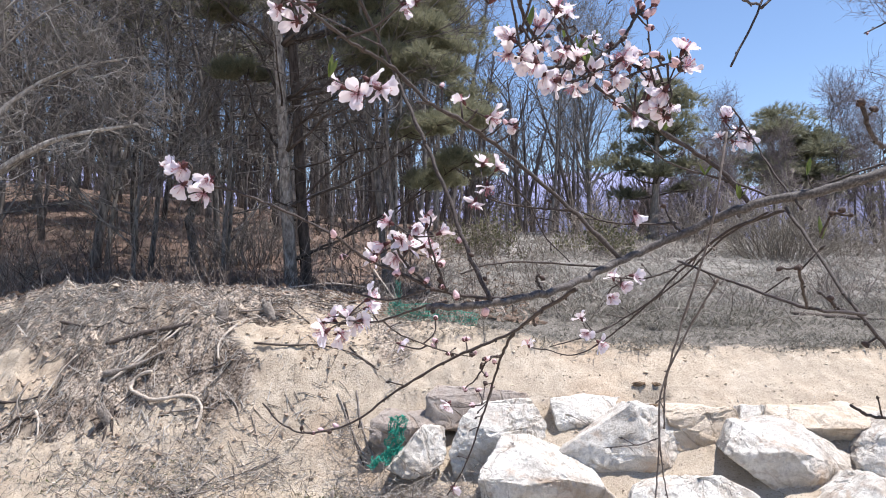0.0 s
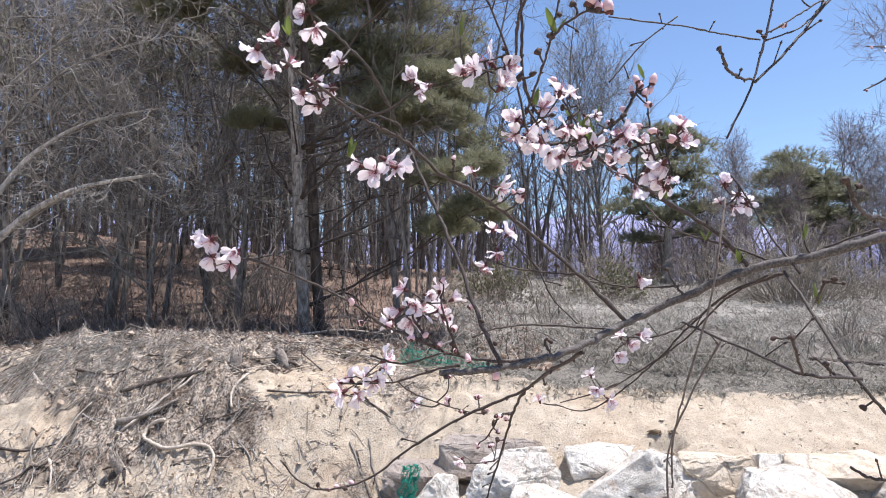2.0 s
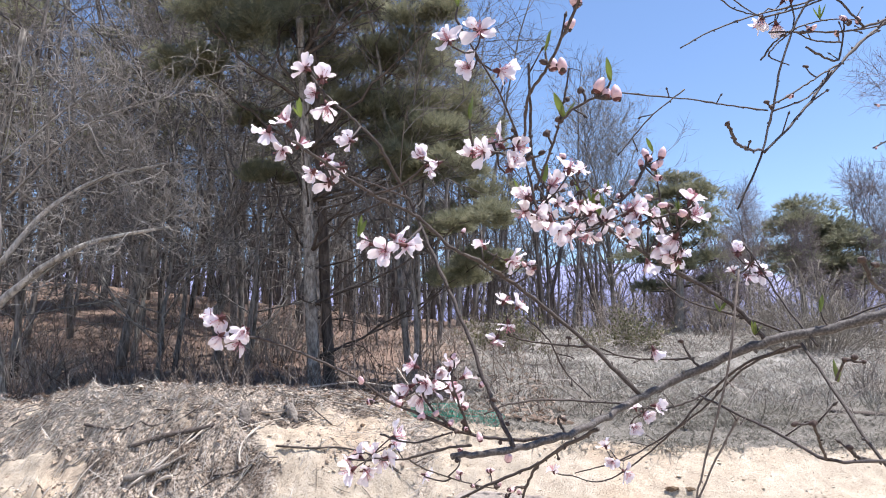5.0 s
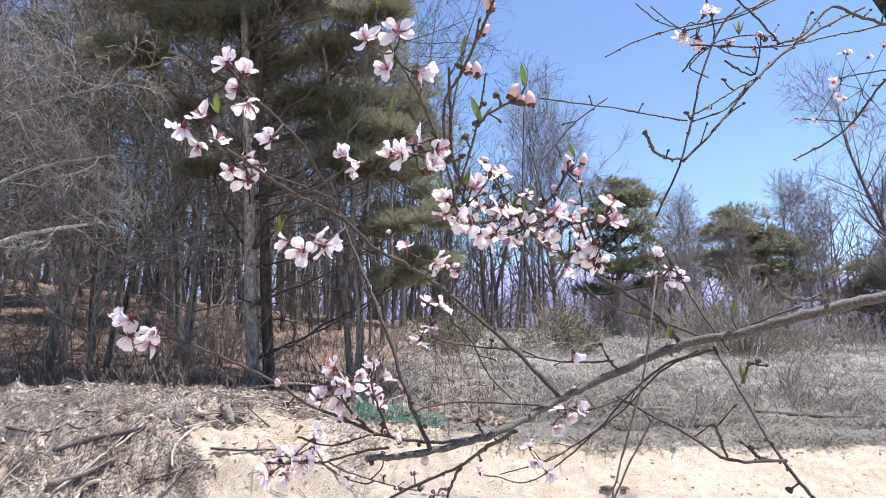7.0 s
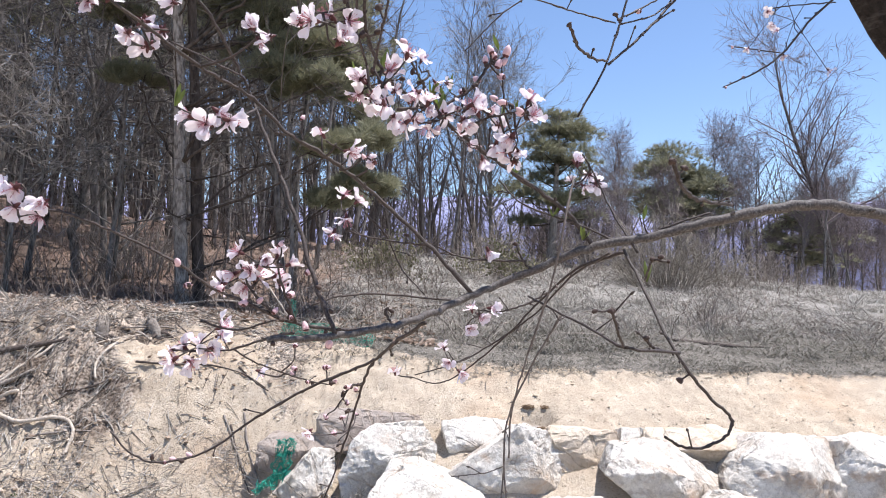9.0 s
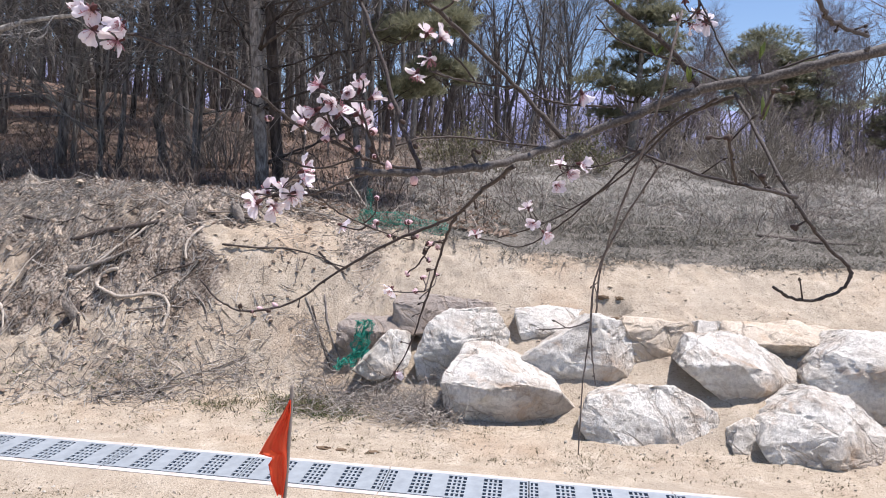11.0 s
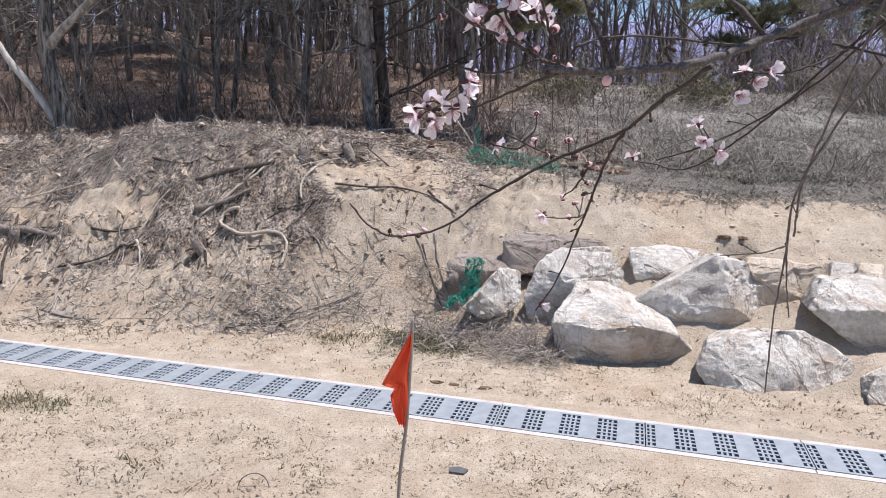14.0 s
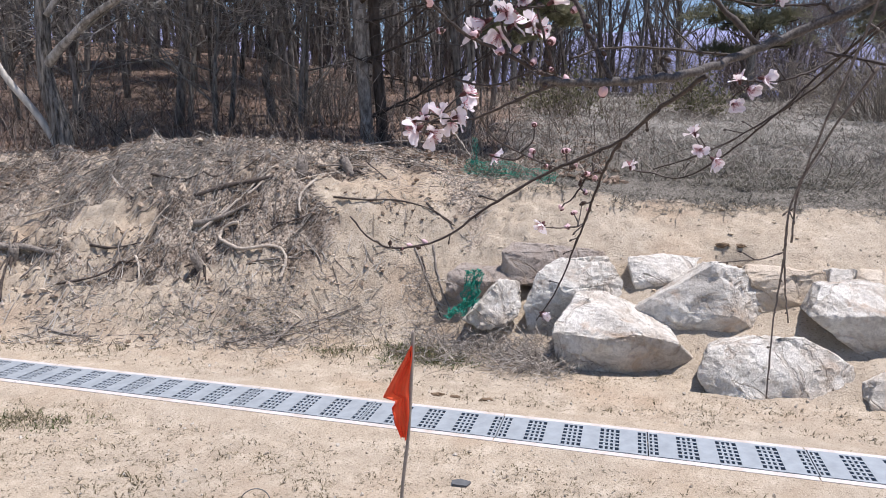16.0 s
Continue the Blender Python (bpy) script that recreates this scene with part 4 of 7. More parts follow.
for pts in ([(0.2, -0.05, 1.25), (1.0, -0.1, 1.72), (1.75, -0.1, 1.85)], [(0.3, 0.1, 2.1), (0.9, 0.1, 2.45), (1.65, 0.1, 2.6)], [(-0.1, 0, 1.6), (-0.25, 0.1, 2.6), (-0.1, 0.1, 4.2)], [(-0.1, 0, 2.2), (0.9, -0.3, 2.9), (2.0, -0.4, 3.2)], [(-0.2, 0, 2.6), (0.5, 0.2, 3.4), (1.3, 0.3, 4.1)]):
    q = curve_through(pts, 5)
    a.tube(q, taper(0.014, 0.004, len(q) - 1), 4)
    spray(a, q, 0.014, 0, tr, (25, 65), (16, 6, 4), (0.85, 0.4, 0.22), 0.0, 0.0055)
bit("crown", a, PALE_TWIG, ft, "tangle of pale fine twigs")

# ---- undergrowth, litter, grass ----


rnd = random.Random(11)
a = Acc()
n = 0
while n < 2000:
    y = 6.7 + 13 * rnd.random() ** 1.5
    x = rnd.uniform(-0.75 * y - 1.5, 1.5 if y < 12 else 0.7 * y)
    if x > 0 and rnd.random() < 0.5:
        continue
    n += 1
    p = ground_at(x, y, 0.02)
    h = 0.25 + 0.9 * rnd.random() ** 1.6 if y > 7.2 else rnd.uniform(0.12, 0.4)
    q = wander(p, (rnd.gauss(0, 0.33), rnd.gauss(0, 0.33), 1), h, 4, rnd, 0.16)
    r = rnd.uniform(0.003, 0.007)
    a.tube(q, taper(r, r * 0.4, 4), 3, False)
    for _ in range(rnd.randint(1, 4)):
        i = rnd.randint(1, 3)
        d = branch_off((q[i + 1] - q[i]).normalized(), radians(rnd.uniform(20, 60)), rnd)
        a.tube(wander(q[i], d, h * rnd.uniform(0.2, 0.5), 2, rnd, 0.15), taper(r * 0.6, r * 0.25, 2), 3, False)
for _ in range(260):
    y = 12.5 + 7 * rnd.random()
    x = rnd.uniform(-0.5, 0.72 * y + 1)
    p = ground_at(x, y, 0.02)
    h = rnd.uniform(0.15, 0.6) * (1.6 if y > 15 else 1)
    for _ in range(3):
        q = wander(p, (rnd.gauss(0, 0.5), rnd.gauss(0, 0.5), 1), h * rnd.uniform(0.6, 1.1), 3, rnd, 0.2)
        a.tube(q, taper(0.0035, 0.0014, 3), 3, False)
stuff("undergrowth", a, BROWN_STEM, "dry brown leafless undergrowth stems", "undergrowth")

a = Acc()
for _ in range(9000):
    y = 6.3 + 12 * rnd.random() ** 1.6
    x = rnd.uniform(-0.75 * y - 1, 0.9)
    c = ground_at(x, y) + Vector((0, 0, rnd.uniform(0.004, 0.03)))
    s = rnd.uniform(0.02, 0.045)
    e = Euler((rnd.uniform(-0.7, 0.7), rnd.uniform(-0.7, 0.7), rnd.uniform(0, 6.28))).to_matrix()
    a.poly([c + e @ Vector(v) * s for v in ((-1, 0, 0.1), (-0.3, -0.5, -0.1), (0.7, -0.4, 0.1), (1, 0, 0.25), (0.5, 0.5, 0), (-0.4, 0.45, 0.1))])
stuff("leaf_litter", a, LEAF_DRY, "brown fallen leaves on the wood's floor", "fallen leaves")


def blades(acc, p, n, h, rnd, w=0.004, spread=0.5):
    for _ in range(n):
        d = Vector((rnd.gauss(0, spread), rnd.gauss(0, spread), 1)).normalized()
        ln = h * rnd.uniform(0.5, 1.2)
        s = Vector((rnd.uniform(-1, 1), rnd.uniform(-1, 1), 0)).normalized() * w
        b = p + Vector((rnd.gauss(0, 0.025), rnd.gauss(0, 0.025), -0.01))
        t = b + d * ln
        droop = Vector((d.x, d.y, 0)) * ln * 0.5 - Vector((0, 0, ln * 0.25))
        m = b.lerp(t, 0.6)
        base = len(acc.v)
        acc.v.extend((b - s, b + s, m + s * 0.7, m - s * 0.7, t + droop))
        acc.f.extend(((base, base + 1, base + 2, base + 3), (base + 3, base + 2, base + 4)))


def tussock(acc, p, h, n, rnd, w):
    """A tuft of dry grass whose blades arch over and lie down."""
    comb = rnd.uniform(0, 6.283)
    for _ in range(n):
        an = comb + rnd.gauss(0, 1.3)
        out = Vector((math.cos(an), math.sin(an), 0))
        ln = h * rnd.uniform(0.6, 1.5)
        s = Vector((-out.y, out.x, rnd.uniform(-0.5, 0.5))).normalized() * w
        b = p + Vector((rnd.gauss(0, 0.05), rnd.gauss(0, 0.05), -0.015))
        up, far = rnd.uniform(0.1, 0.75), rnd.uniform(0.8, 1.8)
        m = b + out * ln * far * 0.45 + Vector((0, 0, ln * up * 0.75))
        t = b + out * ln * far + Vector((0, 0, ln * up * rnd.uniform(0.1, 0.8)))
        k = len(acc.v)
        acc.v.extend((b - s, b + s, m + s * 0.8, m - s * 0.8, t))
        acc.f.extend(((k, k + 1, k + 2, k + 3), (k + 3, k + 2, k + 4)))


a, far = Acc(), Acc()
n = 0
while n < 6500:
    y = 5.6 + 13 * rnd.random() ** 1.7
    x = rnd.uniform(-1.0, 0.75 * y + 1.5)
    d, w, g = zones(x, y)
    if rnd.random() > g + 0.06 or noise.noise(Vector((x * 1.5, y * 1.5, 21))) < rnd.uniform(-0.9, 0.25):
        continue
    n += 1
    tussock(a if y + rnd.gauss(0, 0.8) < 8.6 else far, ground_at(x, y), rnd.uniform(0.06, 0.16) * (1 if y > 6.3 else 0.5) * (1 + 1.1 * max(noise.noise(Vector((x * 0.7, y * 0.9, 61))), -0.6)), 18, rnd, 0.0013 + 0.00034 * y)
for _ in range(380):
    y = 7.4 + 7 * rnd.random() ** 1.4
    x = rnd.uniform(-0.4, 0.72 * y + 1)
    if noise.noise(Vector((x * 0.8, y * 0.8, 5))) < rnd.uniform(-0.5, 0.3):
        continue
    for _ in range(2):
        blades(far if rnd.random() < 0.6 else a, ground_at(x + rnd.gauss(0, 0.06), y), 8, rnd.uniform(0.18, 0.42), rnd, 0.0024, 0.65)
tang = Acc()
n = 0
while n < 900:
    y = 6.5 + 9 * rnd.random() ** 1.2
    x = rnd.uniform(-0.8, 0.72 * y + 1)
    if noise.noise(Vector((x * 0.55, y * 0.75, 71))) < rnd.uniform(-0.3, 0.35):
        continue
    n += 1
    an, ln, up = rnd.uniform(0, 6.283), rnd.uniform(0.35, 1.1), rnd.uniform(0.12, 0.5)
    out = Vector((math.cos(an), math.sin(an), 0))
    pts = []
    for k in range(6):
        f = k / 5
        q = Vector((x, y, 0)) + out * ln * f + Vector((rnd.gauss(0, 0.02), rnd.gauss(0, 0.02), 0))
        pts.append(ground_at(q.x, q.y) + Vector((0, 0, up * 4 * f * (1 - 0.8 * f) * 0.6 + rnd.gauss(0, 0.012))))
    r = rnd.uniform(0.0022, 0.0045)
    tang.tube(pts, taper(r, r * 0.4, 5), 3, False)
    for k in range(rnd.randint(1, 4)):
        i = rnd.randint(1, 4)
        d = branch_off((pts[i + 1] - pts[i]).normalized(), radians(rnd.uniform(25, 70)), rnd)
        tang.tube(wander(pts[i], d, ln * rnd.uniform(0.15, 0.4), 2, rnd, 0.2), taper(r * 0.6, r * 0.25, 2), 3, False)
stuff("bramble_tangle", tang, STEM, "arching dry brown bramble stems on the slope", "brambles")
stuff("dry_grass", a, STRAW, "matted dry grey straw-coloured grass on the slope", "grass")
stuff("pale_grass", far, HAZED_STRAW, "dry grass higher up the slope, paled with haze in its colour", "grass")


def shrub(seed, at, wide, tall, stems, label, twig, leaf=None, name="shrub"):
    """A bush of many thin arching stems, with small leaves where it has them."""
    rn = random.Random(seed)
    t = thing(name, label, "shrub", at=at)
    a, b = Acc(), Acc()
    for _ in range(stems):
        an, w = rn.uniform(0, 6.283), rn.random() ** 0.6
        p = Vector((math.cos(an) * wide * 0.3 * w, math.sin(an) * wide * 0.3 * w, -0.05))
        q = wander(p, (math.cos(an) * w, math.sin(an) * w, 1.1), tall * rn.uniform(0.55, 1.15) * (1.1 - 0.35 * w), 5, rn, 0.16, -0.03)
        stem = Acc()
        stem.tube(q, taper(0.011, 0.005, 5), 4)
        bit("stem", stem, twig, t)
        spray(a, q, 0.009, 0, rn, (25, 75), (5, 3), (tall * 0.3, tall * 0.16), -0.04)
        if leaf:
            for _ in range(34):
                i = rn.randint(2, 5)
                c = q[i] + Vector((rn.gauss(0, 0.1), rn.gauss(0, 0.1), rn.gauss(0, 0.08))) * tall
                e = Euler((rn.uniform(0, 6), rn.uniform(0, 6), rn.uniform(0, 6))).to_matrix()
                b.poly([c + e @ Vector(v) * 0.035 for v in ((-1, 0, 0), (0, -0.5, 0.15), (1, 0, 0), (0, 0.5, 0.15))])
    tagged(bit("twig_tangle", a, twig, t), "fine leafless twigs", kind="stuff")
    if leaf:
        bit("foliage", b, leaf, t, "small dull olive leaves", smooth=False)
    return t


shrub(1, ground_at(2.75, 12.8), 1.5, 0.75, 40, "low olive-leaved bush on the grassy slope", STEM, OLIVE)
shrub(2, ground_at(6.3, 13.4), 2.4, 1.6, 130, "rounded thicket of pale beige leafless stems", PALE_STEM)
shrub(3, ground_at(5.9, 17.2), 1.8, 1.5, 50, "thicket of brown leafless stems on the crest", STEM)
shrub(4, ground_at(3.4, 16.8), 1.5, 1.3, 40, "thicket of brown leafless stems on the crest", STEM)
shrub(5, ground_at(0.6, 12.4), 1.6, 0.8, 40, "low olive-leaved bush at the wood's edge", STEM, OLIVE)
shrub(6, ground_at(8.0, 14.4), 1.6, 1.0, 40, "low thicket of beige stems on the slope", PALE_STEM)
shrub(7, ground_at(10.5, 16.5), 2.0, 0.9, 40, "thicket of brown leafless stems on the crest", STEM)
shrub(8, ground_at(-3.0, 10.6), 1.8, 1.0, 46, "low brown leafless bush under the pines", STEM)
shrub(9, ground_at(-6.0, 9.0), 1.6, 0.9, 40, "low brown leafless bush at the wood's edge", STEM)
shrub(10, ground_at(4.6, 8.2), 0.9, 0.55, 30, "small reddish-brown bush in dry grass", STEM)

# crumbs of earth and bark chips on the berm
a, b = Acc(), Acc()
n = 0
while n < 6500:
    x, y = rnd.uniform(-5.6, 0.3), rnd.uniform(4.45, 6.6)
    if rnd.random() > zones(x, y)[0] * 0.9:
        continue
    n += 1
    e = Euler((rnd.uniform(-0.5, 0.5), rnd.uniform(-0.5, 0.5), rnd.uniform(0, 6.28))).to_matrix()
    s = 0.006 + 0.05 * rnd.random() ** 7
    c = ground_at(x, y) + Vector((0, 0, s * 0.3))
    if n % 2:
        a.shard(c, (s * rnd.uniform(0.8, 1.5), s, s * 0.8), e, rnd)
    else:
        s = min(s, 0.012)
        b.shard(c + Vector((0, 0, 0.004)), (s * rnd.uniform(2.0, 5.0), s * 0.7, s * 0.35), e, rnd)
# clods and broken crust low on the berm, and short sticks among them
n = 0
while n < 2600:
    x = rnd.uniform(-5.2, -0.7)
    y = float(np.interp(x, KX, K_BASE)) + rnd.uniform(-0.12, 0.75)
    if noise.noise(Vector((x * 1.7, y * 2.0, 101))) < rnd.uniform(-0.5, 0.35):
        continue
    if x > -1.6 and rnd.random() < 0.7 + 0.8 * noise.noise(Vector((x * 4, y * 4, 61))):
        continue
    n += 1
    s = 0.005 + 0.03 * rnd.random() ** 5
    e = Euler((rnd.uniform(-0.6, 0.6), rnd.uniform(-0.6, 0.6), rnd.uniform(0, 6.28))).to_matrix()
    a.shard(ground_at(x, y) + Vector((0, 0, s * 0.25)), (s * rnd.uniform(1.0, 2.0), s * 1.3, s * 0.9), e, rnd)
    if n % 2:
        an, ln = rnd.gauss(0.4, 0.9), rnd.uniform(0.03, 0.14)
        d = Vector((math.cos(an), math.sin(an), 0)) * ln
        q = [ground_at(x + d.x * f, y + d.y * f) + Vector((0, 0, 0.006 + 0.012 * rnd.random())) for f in (-0.5, 0, 0.5)]
        r = rnd.uniform(0.0018, 0.004)
        b.tube(q, taper(r, r * 0.6, 2), 4)
stuff("earth_crumbs", a, EARTH, "crumbs of brown earth on the berm", "earth")
stuff("bark_chips", b, DEADWOOD, "grey bark chips strewn over the berm", "bark")

# twigs and bark strewn over the berm
a = Acc()
n = 0
while n < 9000:
    x, y = rnd.uniform(-5.6, 0.4), rnd.uniform(4.5, 6.9)
    d, w, g = zones(x, y)
    if rnd.random() > (d - 0.2) * 1.6:
        continue
    n += 1
    ln = rnd.choice((0.03, 0.04, 0.05, 0.07, 0.1, 0.16, 0.24)) * rnd.uniform(0.7, 1.3)
    an = 0.6 + 0.7 * noise.noise(Vector((x * 1.4, y * 1.4, 40))) + rnd.gauss(0, 0.6)
    p0 = Vector((x, y, 0))
    dx = Vector((math.cos(an), math.sin(an), 0))
    pts = []
    up = rnd.uniform(0.0, 0.012) + rnd.random() ** 5 * 0.05
    for i in (-0.5, 0.0, 0.5):
        q = p0 + dx * ln * i + Vector((rnd.gauss(0, 0.03), rnd.gauss(0, 0.03), 0)) * ln
        pts.append(ground_at(q.x, q.y) + Vector((0, 0, up + rnd.uniform(0, 0.01))))
    r = rnd.uniform(0.0010, 0.0024) * (1 + 2 * ln)
    a.tube(pts, taper(r, r * 0.5, 2), 3, False)
stuff("twig_litter", a, DEADWOOD, "grey dry twigs strewn over the berm", "twigs")
# bleached straw lying in swathes
a = Acc()
n = 0
while n < 1100:
    x, y = rnd.gauss(-3.2, 0.55), rnd.gauss(5.8, 0.24)
    if y < 5.3 or zones(x, y)[0] < 0.3:
        continue
    n += 1
    ln = rnd.uniform(0.12, 0.4)
    an = 0.7 + 0.9 * noise.noise(Vector((x * 1.1, y * 1.1, 33))) + rnd.gauss(0, 0.38)
    bend = rnd.gauss(0, 0.9)
    pts = []
    for k in range(5):
        f = k / 4 - 0.5
        qx = x + math.cos(an + bend * f) * ln * f
        qy = y + math.sin(an + bend * f) * ln * f
        pts.append(ground_at(qx, qy) + Vector((0, 0, 0.008 + 0.018 * rnd.random())))
    r = rnd.uniform(0.0010, 0.0021)
    a.tube(pts, taper(r, r * 0.6, 4), 3, False)
stuff("straw_swathe", a, BLEACHED, "bleached grey straw lying in swathes on the berm", "straw")

# brush heaped at the berm's foot, beside the boulders
a = Acc()
for cx, cy, sx, sy, cnt, hh in ((-0.25, 4.62, 0.5, 0.15, 1100, 0.18), (0.12, 4.46, 0.26, 0.12, 900, 0.17), (-1.75, 4.74, 0.4, 0.14, 620, 0.13), (-1.2, 4.93, 0.22, 0.07, 200, 0.09), (-0.72, 5.12, 0.1, 0.06, 130, 0.10), (-0.62, 4.9, 0.14, 0.07, 120, 0.11), (-2.6, 4.78, 0.5, 0.12, 160, 0.08)):
    for _ in range(cnt):
        x, y = rnd.gauss(cx, sx * 0.6), rnd.gauss(cy, sy)
        p = ground_at(x, y)
        d = Vector((rnd.gauss(0, 1), rnd.gauss(0, 0.6), rnd.uniform(0.05, 0.8)))
        ln = 0.05 + 0.2 * rnd.random() ** 2
        r = rnd.uniform(0.0014, 0.0032)
        q = wander(p + Vector((0, 0, rnd.uniform(0, hh * 0.5))), d, ln, 3, rnd, 0.35, -0.12)
        a.tube(q, taper(r, r * 0.4, 3), 3, False)
stuff("dry_brush", a, BRUSH, "heaps of dry brush along the berm's foot", "brush")

# crumbs and clods of sand on the cut slope and along its lip
a = Acc()
n = 0
while n < 3200:
    x = rnd.uniform(-1.7, 4.0)
    yb, y2 = float(np.interp(x, KX, K_BASE)), float(np.interp(x, KX, K_Y2))
    f = rnd.random()
    y = yb + (y2 + 0.15 - yb) * (0.35 + 0.65 * f)
    if noise.noise(Vector((x * 1.6, y * 2.2, 81))) < rnd.uniform(-0.5, 0.4) - (0.5 if f > 0.85 or f < 0.25 else 0):
        continue
    n += 1
    s = 0.003 + 0.018 * rnd.random() ** 9
    e = Euler((rnd.uniform(-0.4, 0.4), rnd.uniform(-0.4, 0.4), rnd.uniform(0, 6))).to_matrix()
    a.shard(ground_at(x, y) + Vector((0, 0, s * 0.1)), (s * rnd.uniform(1.4, 2.6), s * 1.8, s * 0.9), e, rnd)
stuff("sand_crumbs", a, SANDY, "crumbs and clods of pale sand on the cut slope", "sand")

# weeds, pebbles and clods in the yard
a = Acc()
n = 0
while n < 7500:
    x, y = rnd.uniform(-4.5, 4.0), rnd.uniform(1.9, 4.9)
    if abs(channel_offset(x, y)) < 0.22 or y > float(np.interp(x, KX, K_BASE)):
        continue
    if noise.noise(Vector((x * 1.3, y * 1.3, 9))) < rnd.uniform(-0.9, 0.4):
        continue
    n += 1
    big = rnd.random() ** 6
    for _ in range(1 + int(5 * big)):
        blades(a, ground_at(x + rnd.gauss(0, 0.03 * big), y + rnd.gauss(0, 0.03 * big)), rnd.randint(5, 9), rnd.uniform(0.012, 0.026) + 0.02 * big, rnd, 0.0033, 1.15)
for cx, cy, cnt, h in ((-2.6, 3.27, 34, 0.06), (-2.4, 3.2, 26, 0.05), (-0.72, 4.66, 60, 0.1), (-0.5, 4.55, 50, 0.09), (-1.2, 4.6, 30, 0.07), (-1.65, 2.65, 20, 0.05), (-2.9, 4.4, 22, 0.05)):
    for _ in range(cnt):
        x, y = rnd.gauss(cx, 0.12), rnd.gauss(cy, 0.07)
        blades(a, ground_at(x, y), 7, h * rnd.uniform(0.6, 1.2), rnd, 0.0035, 0.7)
g = Acc()
for cx, cy, sx, sy, cnt, h in ((-0.66, 4.58, 0.16, 0.1, 130, 0.09), (-0.42, 4.5, 0.12, 0.07, 90, 0.07), (-1.25, 4.6, 0.12, 0.05, 40, 0.05), (-2.55, 3.25, 0.22, 0.06, 80, 0.05), (-2.9, 3.3, 0.15, 0.05, 50, 0.05), (-1.75, 4.75, 0.15, 0.06, 40, 0.05), (-2.6, 4.72, 0.3, 0.05, 40, 0.04)):
    for _ in range(cnt):
        blades(g, ground_at(rnd.gauss(cx, sx), rnd.gauss(cy, sy)), 6, h * rnd.uniform(0.4, 1.1), rnd, 0.003, 0.9)
stuff("green_weeds", g, GREEN, "patches of low green weeds in the sand", "weeds")
stuff("weeds", a, WEED, "small green and withered weeds in the sand", "weeds")
a = Acc()
for _ in range(14000):
    x, y = rnd.uniform(-5, 4.2), 1.8 + 4.2 * rnd.random() ** 1.6
    if abs(channel_offset(x, y)) < 0.2:
        continue
    c = ground_at(x, y)
    s = 0.0018 + 0.008 * rnd.random() ** 5
    e = Euler((rnd.uniform(0, 6), rnd.uniform(0, 6), rnd.uniform(0, 6))).to_matrix()
    a.shard(c + Vector((0, 0, s * 0.3)), (s * 2.6 * rnd.uniform(0.7, 1.4), s * 2.6, s * 1.8), e, rnd)
stuff("pebbles", a, PEBBLE, "scattered pebbles and clods on the sand", "pebbles")

# ---- dead wood, roots, netting and stones ----


def lie(pts, r0, r1, name, label, category, lift=0.5, sides=7, mat=None, n=6, knots=0.15, seed=0, group="", hug=1.5):
    """A stick or root that follows the slope."""
    rn = random.Random(seed)
    q = curve_through(pts, n)
    rr = taper(r0, r1, len(q) - 1)
    for i in range(len(q)):
        q[i] = q[i] + Vector((rn.gauss(0, 0.15), rn.gauss(0, 0.15), 0)) * r0
        q[i].z = max(q[i].z, height(q[i].x, q[i].y) - hug * r0) + rr[i] * lift
        rr[i] *= 1 + rn.uniform(-knots, knots)
    if group == "roots":
        for _ in range(3):
            zs = [p.z for p in q]
            for i, p in enumerate(q):
                span = zs[max(i - 2, 0):i + 3]
                p.z = sum(span) / len(span)
    elif hug < 1 and not group:
        for _ in range(2):
            zs = [p.z for p in q]
            top = [max(zs[max(i - 1, 0):i + 2]) for i in range(len(zs))]
            for i, p in enumerate(q):
                span = top[max(i - 2, 0):i + 3]
                p.z = sum(span) / len(span)
    a = Acc()
    a.tube(q, rr, sides)
    ob = bit(name, a, mat or DEADWOOD)
    return tagged(ob, label, category, group)


PALE_ROOT = bark_mat("pale_dry_root", (0.36, 0.30, 0.24), (0.62, 0.55, 0.47), 60, (1, 1, 1))
DARK_WOOD = bark_mat("dark_dead_wood", (0.028, 0.022, 0.02), (0.14, 0.115, 0.10), 50, (1, 1, 1))
GREY_WOOD = bark_mat("grey_dead_wood", (0.13, 0.11, 0.095), (0.36, 0.32, 0.28), 50, (1, 1, 1))

lie([(-2.185, 5.216, 0.774), (-2.26, 5.24, 0.75), (-2.321, 5.243, 0.704), (-2.33, 5.205, 0.66), (-2.26, 5.15, 0.606), (-2.177, 5.126, 0.588), (-2.061, 5.11, 0.585), (-1.913, 5.119, 0.628), (-1.812, 5.134, 0.597), (-1.751, 5.073, 0.536), (-1.751, 5.018, 0.464), (-1.763, 4.957, 0.377)], 0.0145, 0.011, "root", "pale dry root snaking in an S down the berm", "root", 1.9, 9, PALE_ROOT, 5, 0.12, 1, "roots", 0.0)
lie([(-1.60, 5.73, 1.17), (-1.686, 5.504, 1.064), (-1.744, 5.402, 0.968), (-1.713, 5.324, 0.798)], 0.012, 0.008, "root", "thin pale root hanging over the berm's edge", "root", 1.0, 7, PALE_ROOT, 5, 0.12, 2, "roots", 0.0)
